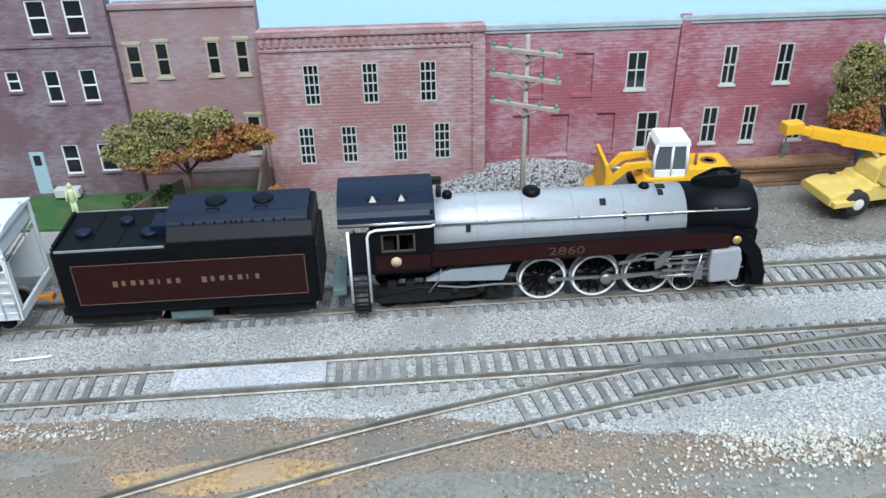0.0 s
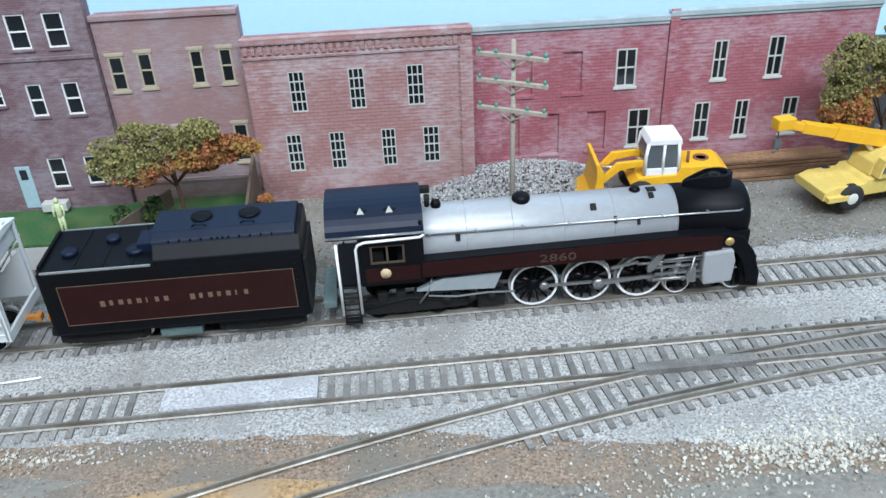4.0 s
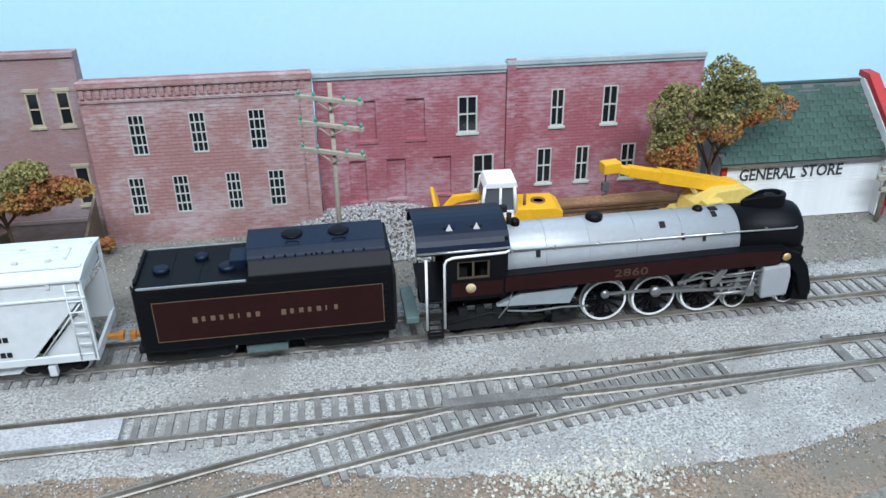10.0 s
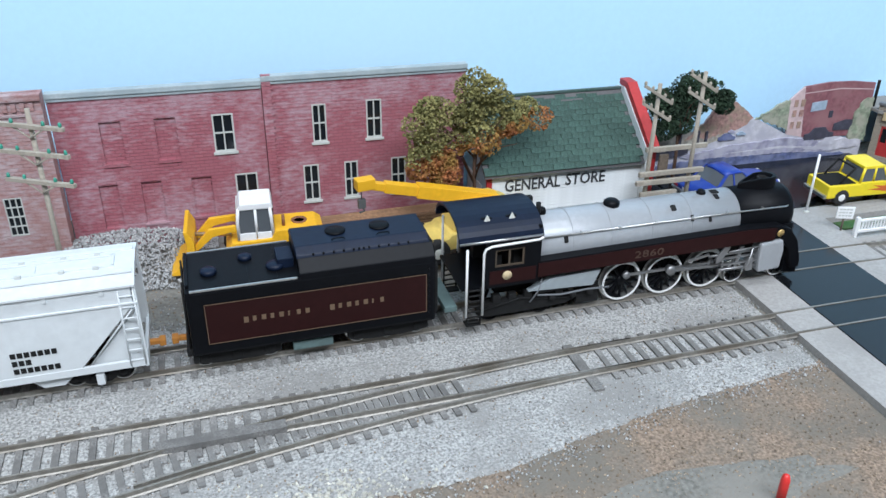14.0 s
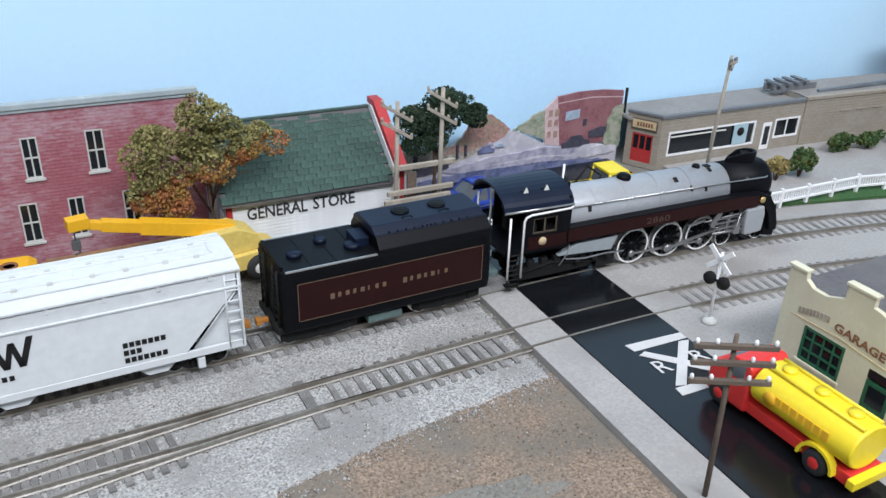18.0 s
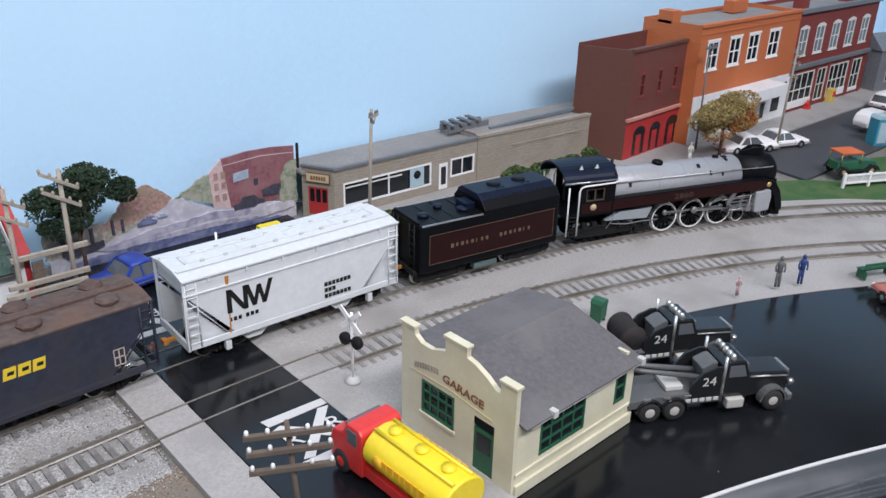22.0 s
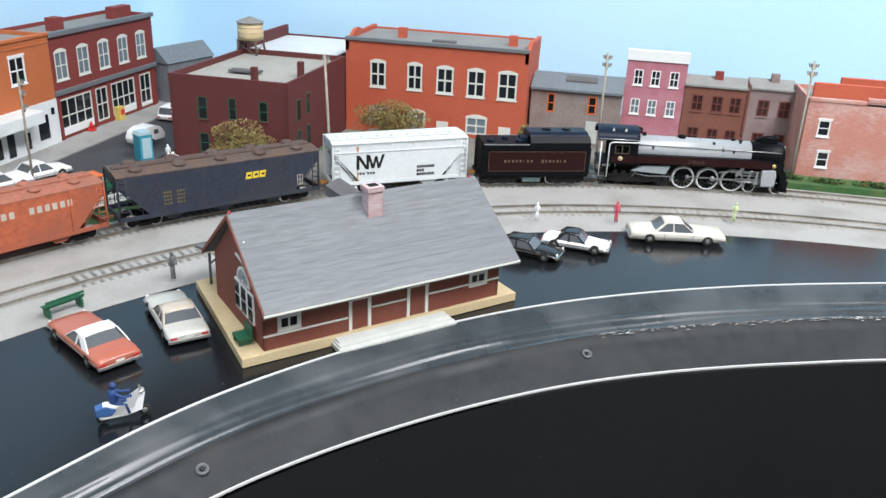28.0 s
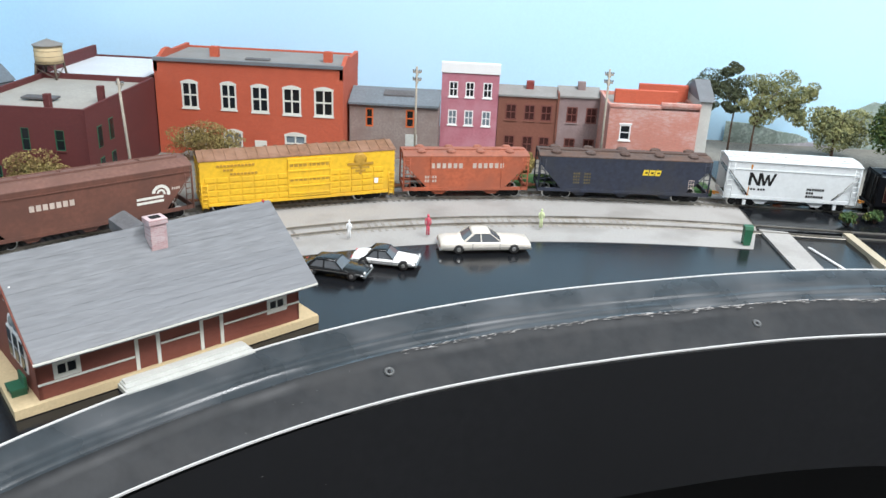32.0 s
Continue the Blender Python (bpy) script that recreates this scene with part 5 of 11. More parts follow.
def water_tank():
    ob = thing("water_tank", "tan wooden roof-top water tank on dark legs", "water tank", pose(1.332, 0.242, 0.0))
    bm = B()
    lathe(bm, [(0.2, 94), (15.0, 94), (15.2, 99), (14.7, 114), (0.2, 114)], 28)
    part("barrel", bm, "sand", ob, "tan staved barrel")
    for z in (96, 102, 108, 112):
        bm = B()
        ring_pts = [(15.2 * math.cos(a), 15.2 * math.sin(a), z) for a in np.linspace(0, 2 * math.pi, 25)]
        tube(bm, ring_pts, 0.18, 5)
        part("hoop", bm, "pole_dark", ob)
    bm = B()
    lathe(bm, [(16.2, 113.6), (16.2, 114.4), (0.2, 120.5)], 24, smooth=False)
    part("conical_roof", bm, "roof_grey", ob)
    for sx in (-1, 1):
        for sy in (-1, 1):
            bm = B()
            tube(bm, [(sx * 12.5, sy * 12.5, 76), (sx * 10.5, sy * 10.5, 94)], 1.3, 6)
            part("leg", bm, "pole_dark", ob)
    bm = B()
    for s in (-1, 1):
        tube(bm, [(-12, s * 12, 78), (11, s * 11, 89)], 0.5, 5)
        tube(bm, [(s * 12, -12, 78), (s * 11, 11, 89)], 0.5, 5)
    box(bm, -12, 12, -12, 12, 92.5, 94, 0.2)
    part("bracing", bm, "pole_dark", ob)


water_tank()


def garage():
    ob = thing("garage", "cream-walled garage with a stepped false front and dark grey roof", "garage", pose(0.4755, 0.2125, 0, 0, 0, -88.5))
    W, D = 70, 80
    holes = [(14, 12, 35, 29), (47, 0, 59, 27)]
    bm = B()
    wall_bm(bm, 0, W, -3, 40, holes, 2.4)
    prism(bm, [(0, 39.9), (0, 52.5), (8.5, 52.5), (9, 49), (13, 46.6), (20, 46.4), (25, 48.4), (28.5, 49.6), (28.5, 57), (41.5, 57), (41.5, 52.4), (46, 51.6), (53, 48.6), (58.5, 45.2), (61, 44.8), (61.5, 51), (70, 51), (70, 39.9)], "y", 0, 2.4)
    part("false_front", bm, "cream", ob)
    bm = B()
    for x0, x1, z in ((-0.8, 9.3, 52.5), (27.7, 42.3, 57), (60.7, 70.8, 51)):
        box(bm, x0, x1, -0.8, 3.2, z - 0.4, z + 1.0, 0.3)
    part("coping", bm, "cream", ob)
    window(ob, 14, 12, 35, 29, 4, 3, "green_paint", "pane", bar=0.8, edge=1.2, sill="cream")
    dr = part("door", B(), None, ob)
    bm = B()
    box(bm, 47, 59, 0.3, 1.4, 0, 21.5, 0.2)
    part("leaf", bm, "green_paint", dr)
    bm = B()
    box(bm, 49, 57, 0.0, 0.5, 11, 19.5)
    part("pane", bm, "pane", dr)
    bm = B()
    box(bm, 47, 59, 0.3, 1.4, 22.6, 26.6, 0.1)
    part("transom", bm, "pane", dr)
    bm = B()
    wall_bm(bm, 0, D, -3, 33, [(14, 11, 44, 29), (66, 13, 74, 29)], 2.0)
    sw = part("side_wall", bm, "cream", ob)
    sw.matrix_basis = pose(W * MM, 0.0024, 0, 0, 0, 90)
    window(sw, 14, 11, 44, 29, 4, 3, "green_paint", "pane", bar=0.8, edge=1.1)
    window(sw, 66, 13, 74, 29, 1, 2, "green_paint", "pane", bar=0.8, edge=1.1)
    bm = B()
    box(bm, -0.8, D + 0.5, -0.9, 0, 7.0, 8.8, 0.3)
    box(bm, -0.8, D + 0.5, -1.4, 0, -3, 3.0, 0.3)
    part("plinth", bm, "cream", sw)
    bm = B()
    box(bm, 0, 2, 2.4, D, -3, 39.5)
    part("side_wall", bm, "cream", ob)
    bm = B()
    box(bm, 2, W - 2, D - 2, D, -3, 36)
    part("back_wall", bm, "cream", ob)
    bm = B()
    prism(bm, [(-2, 41.0), (W * 0.42, 44.5), (W + 4, 33), (W + 4, 31.8), (W * 0.42, 43.0), (-2, 39.8)], "y", 2.5, D + 4, 0.2)
    part("roof", bm, "roof_dark", ob, "dark grey tarred roof")
    bm = B()
    for k in range(6):
        tube(bm, [(W + 3.6, 6 + k * 13, 31.8), (W + 3.6, 18 + k * 13, 31.8)], 0.5, 6)
    part("gutter", bm, "grey_trim", ob)
    for y in (20, D + 2):
        bm = B()
        box(bm, W + 1.5, W + 5, y - 1.4, y + 1.4, 31, 34.6, 0.4)
        part("vent_stub", bm, "grey_trim", ob)
    bm = B()
    for k in range(9):
        a = -0.5 + k / 8.0
        box(bm, 9.0 + k * 1.8, 10.2 + k * 1.8, -0.35, 0.05, 33.0 + 3.0 * math.sin(math.pi * k / 18), 36.0 + 3.0 * math.sin(math.pi * k / 18))
    tagged(part("sign_name", bm, "pole_wood", ob), "pale worn sign bars", kind="stuff")
    lettering("sign_letters", "GARAGE", 0.0056, "rust", ob, pose(0.0400, -0.0003, 0.0352, 90, 0, 0) @ pose(0, 0, 0, 0, 0, -4), wide=1.15, bold=0.0001)
    bm = B()
    prism(bm, [(6, 31.2), (32, 32.0), (58, 29.6), (58, 29.2), (32, 31.6), (6, 30.8)], "y", -0.35, 0.05)
    part("sign_border", bm, "sand", ob)


garage()


def depot():
    ang = math.degrees(math.atan2(-0.709, 0.704))
    ob = thing("railway_depot", "brick railway depot with a steep grey shingle roof and pale trim", "station", pose(0.786, -0.002, 0, 0, 0, ang))
    bm = B()
    prism(bm, [(0, 0), (198, 0), (198, 40), (186, 118), (8, 118)], "z", -3, 3, 0.3)
    part("platform", bm, "sand", ob, "tan plank platform")
    x0, x1, y0, y1, eave = 14.5, 184, 3, 90, 27
    openings = [(9, 10.5, 24, 21.5), (55.5, 0, 71, 22), (97, 0, 113, 22), (145, 10.5, 160, 21.5)]
    bm = B()
    wall_bm(bm, 0, x1 - x0, 0, eave, openings, 2)
    fw = part("front_wall", bm, "brick_depot", ob, at=pose(x0 * MM, y0 * MM, 0.003))
    for a in (openings[0], openings[3]):
        window(fw, *a, 2, 1, "offwhite", "pane", edge=2.4, bar=1.0)
    for a in (openings[1], openings[2]):
        dr = part("door", B(), None, fw)
        bm = B()
        for q in ((a[0], a[0] + 2.2, 0, a[3]), (a[2] - 2.2, a[2], 0, a[3]), (a[0], a[2], a[3] - 1.6, a[3])):
            box(bm, q[0], q[1], -0.6, 1, q[2], q[3], 0.1)
        part("door_frame", bm, "offwhite", dr)
        bm = B()
        box(bm, a[0] + 2.2, a[2] - 2.2, 0.4, 1.2, 0, a[3] - 1.6)
        part("leaf", bm, "brick_depot", dr)
    bm = B()
    for xa, xb in ((0, 55), (71.5, 96.5), (113.5, x1 - x0)):
        box(bm, xa, xb, -0.8, 0, 12.8 if xa else 9.0, 14.0 if xa else 10.2, 0.1)
    part("belt_course", bm, "offwhite", fw)
    ry, rz = 46, 75.5
    gable = [(y0, 3), (y1, 3), (y1, eave + 8), (ry, rz - 3.2), (y0, eave + 8)]
    for xa, xb in ((x0, x0 + 2), (x1 - 2, x1)):
        bm = B()
        prism(bm, gable, "x", xa, xb)
        part("gable_wall", bm, "brick_depot", ob)
    bm = B()
    box(bm, x0, x1, y1 - 2, y1, 3, eave + 3)
    part("back_wall", bm, "brick_depot", ob)
    # tall arched window and half-timbering on the west gable
    bm = B()
    for ya, yb in ((16, 25), (27, 37), (39, 48)):
        box(bm, x0 - 1.0, x0 + 0.2, ya, yb, 14, 34, 0.2)
    c = [(32 + 11 * math.cos(a), 36 + 10 * math.sin(a)) for a in np.linspace(0, math.pi, 11)]
    prism(bm, c, "x", x0 - 1.0, x0 + 0.2)
    box(bm, x0 - 1.0, x0 + 0.2, 28, 36, 55, 64, 0.2)
    prism(bm, [(18, 47.5), (44, 51.5), (44, 50.3), (18, 46.3)], "x", x0 - 1, x0 + 0.2)
    part("gable_window", bm, "white", ob, "white arched gable window frame")
    for ya, yb in ((17.2, 23.8), (28.3, 35.7), (40.2, 46.8)):
        for za, zb in ((15.5, 23.5), (24.8, 32.6)):
            bm = B()
            box(bm, x0 - 1.4, x0 - 0.8, ya, yb, za, zb, 0.1)
            part("gable_pane", bm, "pane", ob)
    for a0, a1 in ((0.12, 1.0), (1.12, 2.02), (2.14, 3.02)):
        bm = B()
        fan = [(32 + q * math.cos(a), 36.8 + q * 0.9 * math.sin(a)) for q, aa in ((8.4, (a0, (a0 + a1) / 2, a1)), (2.2, (a1, a0))) for a in aa]
        prism(bm, fan, "x", x0 - 1.4, x0 - 0.8)
        part("gable_pane", bm, "pane_blue", ob)
    bm = B()
    box(bm, x0 - 1.4, x0 - 0.8, 29.5, 34.5, 56.5, 62.5, 0.1)
    part("gable_pane", bm, "pane_blue", ob)
    # roof planes with courses of shingles
    ey, ez = -12, 34.0
    bm = B()
    for ya, za, yb, zb in ((ey, ez, ry, rz), (104, 31, ry, rz)):
        prism(bm, [(ya, za), (yb, zb), (yb, zb - 2), (ya, za - 2)], "x", 10.5, 189)
    prism(bm, [(102, 33), (122, 28), (122, 26), (102, 31)], "x", 10.5, 189)
    roof = part("roof", bm, "shingle_grey", ob, "weathered grey shingle roof")
    rows = 30
    pitch = math.degrees(math.atan2(rz - ez, ry - ey))
    sl = math.hypot(rz - ez, ry - ey)
    rng = random.Random(9)
    for r in range(rows):
        f = r / rows
        m = Matrix.Translation((10.6, ey - 0.3 + (ry - ey) * f, ez + 0.5 + (rz - ez) * f)) @ Euler((radians(pitch - 1.2), 0, 0)).to_matrix().to_4x4()
        joints = [0.0] + sorted(rng.uniform(8, 170) for k in range(3)) + [178.2]
        for xa, xb in zip(joints, joints[1:]):
            tb = B()
            box(tb, xa, xb - 0.02, rng.uniform(-0.12, 0.12), sl / rows * 1.3, -0.25, rng.uniform(0.17, 0.30), 0, m)
            part("shingle", tb, "shingle_grey", roof)
    bm = B()
    prism(bm, [(ey - 0.6, ez - 1.0), (ey - 0.6, ez + 0.1), (ey + 0.4, ez + 0.4), (ey + 0.4, ez - 0.9)], "x", 10, 189.5)
    part("eave_board", bm, "offwhite", ob)
    for xa in (9.8, 188.6):
        bm = B()
        for ya, za, yb, zb in ((ey, ez - 2.6, ry, rz - 2.6), (104, 28.4, ry, rz - 2.6)):
            prism(bm, [(ya, za), (yb, zb), (yb, zb + 2.8), (ya, za + 2.8)], "x", xa, xa + 1.2)
        part("barge_board", bm, "brick_depot" if xa < 50 else "shingle_grey", ob)
    for xa in (12, 184):
        bm = B()
        lathe(bm, [(0.9, rz), (1.0, rz + 1.4), (0.3, rz + 2.2)], 10, "z", (xa, ry, 0))
        part("finial", bm, "red_paint", ob)
    bm = B()
    box(bm, 97, 107.5, 30, 39.5, 60, 83, 0.4)
    ch = part("chimney", bm, "brick_faded", ob, "pale pink brick chimney")
    bm = B()
    box(bm, 96.2, 108.3, 29.2, 40.3, 81.5, 85, 0.4)
    part("chimney_cap", bm, "brick_faded", ch)
    bm = B()
    box(bm, 99, 105.5, 32, 37.5, 84.8, 85.3)
    part("flue", bm, "black_matt", ch)
    bm = B()
    prism(bm, [(90, 66), (106, 66), (106, 72), (101, 76.6), (99, 76.6), (90, 73)], "y", 48, 80)
    part("rear_dormer", bm, "roof_dark", ob)
    for x in (16, 70, 128, 182):
        bm = B()
        tube(bm, [(x, 108, 3), (x, 108, 26)], 1.0, 8)
        tube(bm, [(x, 96, 26), (x, 108, 18)], 0.7, 6)
        part("porch_post", bm, "coping_dark", ob)
    for k in range(3):
        bm = B()
        box(bm, 59 - k * 1.2, 138 + k * 1.2, -6 - k * 4, 2 - k * 0.1, -3, 2.4 - k * 1.1, 0.2)
        part("step", bm, "grey_trim", ob, "pale grey step")
    bm = B()
    box(bm, 3, 12, 14, 26, 6, 8, 0.3)
    box(bm, 10.5, 12, 14, 26, 8, 14, 0.3)
    for y in (15, 24):
        box(bm, 3.5, 11.5, y, y + 1.2, 3, 6)
    bench = thing("bench", "dark green platform bench by the depot gable", "bench", pose(0.786, -0.002, 0, 0, 0, ang))
    part("seat", bm, "green_paint", bench)


depot()


# ---- the train: vehicles drawn in mm, nose towards +x, railhead at z=0 ----
MAT.update({
    "loco_black": material("loco_black", (0.0045, 0.005, 0.0065), 0.42, var=0.2, big=50, fine=400, bump=0.05, spec=0.11),
    # black of the upper surfaces, with the ceiling's bluish reflection mixed in
    "loco_black_sheen": material("loco_black_blue_sheen", (0.0055, 0.011, 0.027), 0.42, var=0.2, big=60, fine=400, bump=0.08, spec=0.22),
    "tuscan": material("tuscan_red", (0.021, 0.0055, 0.0055), 0.42, var=0.12, big=50, fine=400, bump=0.05, spec=0.18),
    "boiler_grey": material("silver_grey_jacket", (0.37, 0.385, 0.40), 0.36, 0.15, var=0.07, big=40, fine=400, bump=0.04),
    "skirt_grey": material("pale_grey_paint", (0.30, 0.335, 0.35), 0.45, var=0.06, big=40, fine=400, bump=0.04),
    "tyre_white": material("white_tyre", (0.78, 0.78, 0.76), 0.5, var=0.06, big=60, fine=500, bump=0.05),
    "gold": material("dull_gold_lettering", (0.17, 0.112, 0.07), 0.5, 0.2, var=0.1, big=90, fine=500, bump=0.0),
    "dim_gold": material("worn_gold_number", (0.075, 0.045, 0.032), 0.5, 0.1, var=0.2, big=90, fine=500, bump=0.0),
    "brass": material("brass_trim", (0.60, 0.42, 0.16), 0.4, 0.6, var=0.1, big=90, fine=500, bump=0.0),
    "teal_floor": material("dull_green_deck", (0.10, 0.15, 0.145), 0.7, var=0.2, big=60, fine=400, bump=0.1),
    "hopper_white": material("hopper_white", (0.61, 0.64, 0.645), 0.5, var=0.05, big=30, fine=300, bump=0.05, second=(0.575, 0.60, 0.605), spread=0.56),
    "csx_blue": material("weathered_navy", (0.020, 0.025, 0.042), 0.6, var=0.25, big=40, fine=300, bump=0.1, second=(0.030, 0.031, 0.038), spread=0.56),
    "roof_rust": material("grimy_brown_roof", (0.092, 0.066, 0.057), 0.85, var=0.3, big=35, fine=300, bump=0.2, second=(0.12, 0.07, 0.05)),
    "hatch_rust": material("rusty_hatch", (0.095, 0.06, 0.048), 0.85, var=0.25, big=90, fine=400, bump=0.2),
    "mineral_red": material("faded_mineral_red", (0.39, 0.095, 0.042), 0.65, var=0.18, big=35, fine=300, bump=0.1, second=(0.30, 0.085, 0.045)),
    "mineral_roof": material("faded_red_roof", (0.33, 0.115, 0.07), 0.75, var=0.18, big=35, fine=300, bump=0.15, second=(0.27, 0.11, 0.075)),
    "yellow_car": material("boxcar_yellow", (0.74, 0.44, 0.02), 0.55, var=0.1, big=35, fine=300, bump=0.08, second=(0.60, 0.35, 0.03), spread=0.6),
    "yellow_dim": material("scuffed_yellow", (0.44, 0.25, 0.03), 0.65, var=0.15, big=50, fine=300, bump=0.1),
    "box_roof": material("rust_brown_roof", (0.22, 0.115, 0.065), 0.85, var=0.2, big=30, fine=250, bump=0.2, second=(0.30, 0.17, 0.11)),
    "oxide_brown": material("oxide_brown", (0.13, 0.052, 0.035), 0.65, var=0.15, big=35, fine=300, bump=0.1, second=(0.10, 0.042, 0.03)),
    "oxide_roof": material("dusty_oxide_roof", (0.17, 0.085, 0.065), 0.8, var=0.2, big=35, fine=300, bump=0.15),
    "orange_coupler": material("orange_rust", (0.50, 0.20, 0.03), 0.7, var=0.2, big=90, fine=500, bump=0.1),
    "csx_yellow": material("logo_yellow", (0.72, 0.52, 0.03), 0.5, var=0.08, big=90, fine=500, bump=0.0),
    "dim_letter": material("worn_yellow_letter", (0.13, 0.10, 0.04), 0.7, var=0.3, big=120, fine=500, bump=0.0),
    "faded_letter": material("faded_white_letter", (0.50, 0.42, 0.36), 0.7, var=0.15, big=120, fine=500, bump=0.0),
})
WHEELS, RODS = [], []      # (object, radius, place in its thing's space), side rods


def wheel_meshes(r, tyre, disc, spokes=0, w=2.4):
    """The pieces of one pair of wheels: axle, and for each side the tyre and the centre; drivers also a spoke."""
    bm = B()
    tube(bm, [(0, -8.3, 0), (0, 8.3, 0)], min(1.4, r * 0.25), 8)
    out = {"axle": mesh_of("axle", bm, disc)}
    for s in (-1, 1):
        y0 = s * 8.25
        a, b = min(y0, y0 + s * w), max(y0, y0 + s * w)
        bm = B()
        prof = [(r * 0.925, a), (r, a), (r, b), (r + 0.7, b), (r + 0.7, b + 0.6), (r * 0.86, b + 0.6)] if s < 0 else [(r * 0.925, b), (r, b), (r, a), (r + 0.7, a), (r + 0.7, a - 0.6), (r * 0.86, a - 0.6)]
        rings = [[bm.verts.new((q * math.cos(2 * math.pi * k / 30), yy, q * math.sin(2 * math.pi * k / 30))) for k in range(30)] for q, yy in prof]
        for n in range(len(rings)):
            u, v = rings[n], rings[(n + 1) % len(rings)]
            for k in range(30):
                bm.faces.new((u[k], u[(k + 1) % 30], v[(k + 1) % 30], v[k]))
        bmesh.ops.recalc_face_normals(bm, faces=bm.faces)
        out["tyre", s] = mesh_of("tyre", bm, "steel" if tyre == "tyre_white" else tyre)
        if tyre == "tyre_white":
            bm = B()
            face = y0 + s * w
            ring(bm, r * 0.90, r * 0.995, min(face, face + s * 0.25), max(face, face + s * 0.25), 36)
            out["rim", s] = mesh_of("white_rim", bm, tyre)
        bm = B()
        if spokes:
            lathe(bm, [(0.1, a + 0.2), (r * 0.24, a + 0.2), (r * 0.24, b - 0.1), (0.1, b - 0.1)], 12, "y")
            out["centre", s] = mesh_of("hub", bm, disc)
            bm = B()
            box(bm, r * 0.2, r * 0.92, a + 0.7, b - 0.5, -r * 0.04, r * 0.04)
            out["spoke", s] = mesh_of("spoke", bm, disc)
            bm = B()
            pts = [(math.cos(math.pi + 0.55 * (k / 3.5 - 1)) * r * 0.91, math.sin(math.pi + 0.55 * (k / 3.5 - 1)) * r * 0.91) for k in range(8)]
            prism(bm, pts, "y", a + 0.3, b - 0.2)
            out["weight", s] = mesh_of("counterweight", bm, disc)
        else:
            lathe(bm, [(0.1, a + 0.6), (r * 0.3, a + 0.2), (r * 0.88, a + 0.7), (r * 0.88, b - 0.7), (r * 0.3, b - 0.1), (0.1, b - 0.1)], 18, "y")
            out["centre", s] = mesh_of("wheel_centre", bm, disc)
    return out


AXLES = {}


def wheelset(parent, x, z, r, tyre="steel", disc="black_matt", spokes=0, name="wheelset"):
    key = (r, tyre, disc, spokes)
    if key not in AXLES:
        AXLES[key] = wheel_meshes(r, tyre, disc, spokes)
    d = AXLES[key]
    ws = part(name, d["axle"], None, parent)
    ws.matrix_basis = pose(x * MM, 0, z * MM)
    for s in (-1, 1):
        part("tyre", d["tyre", s], None, ws)
        if ("rim", s) in d:
            part("white_rim", d["rim", s], None, ws, "thin white-painted rim")
        part("hub" if spokes else "wheel_centre", d["centre", s], None, ws)
        if spokes:
            part("counterweight", d["weight", s], None, ws)
            for k in range(spokes):
                part("spoke", d["spoke", s], None, ws, at=pose(0, 0, 0, 0, 360.0 * k / spokes, 0))
    WHEELS.append((ws, r * MM, (x * MM, 0.0, z * MM)))
    return ws


def truck(parent, x, base=19.0, r=4.8, mat="black_matt"):
    """Freight truck: side frames with springs and axle boxes, bolster, two wheelsets."""
    for s in (-1, 1):
        bm = B()
        y0, y1 = (11.3, 13.2) if s > 0 else (-13.2, -11.3)
        prism(bm, [(x - base / 2 - 2.5, r - 1.4), (x - base / 2 - 2.5, r + 1.6), (x - 5, r + 2.6), (x + 5, r + 2.6), (x + base / 2 + 2.5, r + 1.6), (x + base / 2 + 2.5, r - 1.4),
                   (x + base / 2 - 2.6, r - 1.4), (x + 4.5, r - 3.2), (x - 4.5, r - 3.2), (x - base / 2 + 2.6, r - 1.4)], "y", y0, y1)
        for k in (-2.4, 0, 2.4):
            tube(bm, [(x + k, s * 13.4, r - 2.6), (x + k, s * 13.4, r + 1.2)], 1.0, 8)
        for k in (-1, 1):
            lathe(bm, [(0.1, s * 13.0), (1.6, s * 13.0), (1.4, s * 13.9), (0.1, s * 13.9)], 10, "y", (x + k * base / 2, 0, r))
        part("truck_frame", bm, mat, parent)
    bm = B()
    box(bm, x - 2, x + 2, -11.5, 11.5, r - 1, r + 2.4, 0.3)
    part("bolster", bm, mat, parent)
    for k in (-1, 1):
        wheelset(parent, x + k * base / 2, r, r)


def coupler(parent, x, s, mat="rust", z=9.5):
    bm = B()
    box(bm, min(x, x + s * 5), max(x, x + s * 5), -1.2, 1.2, z - 1, z + 1, 0.2)
    box(bm, min(x + s * 4.4, x + s * 7.2), max(x + s * 4.4, x + s * 7.2), -2.2, 2.0, z - 1.6, z + 1.6, 0.5)
    part("coupler", bm, mat, parent)


def ladder(bm, x0, x1, y, z0, z1, rungs, r=0.35, axis="x"):
    """Rungs between two stiles in a plane across y (or across x with axis 'y')."""
    def P(a, z):
        return (a, y, z) if axis == "x" else (y, a, z)
    for a in (x0, x1):
        tube(bm, [P(a, z0), P(a, z1)], r, 6)
    for k in range(rungs):
        z = z0 + (z1 - z0) * (k + 0.5) / rungs
        tube(bm, [P(x0, z), P(x1, z)], r, 6)
    return bm


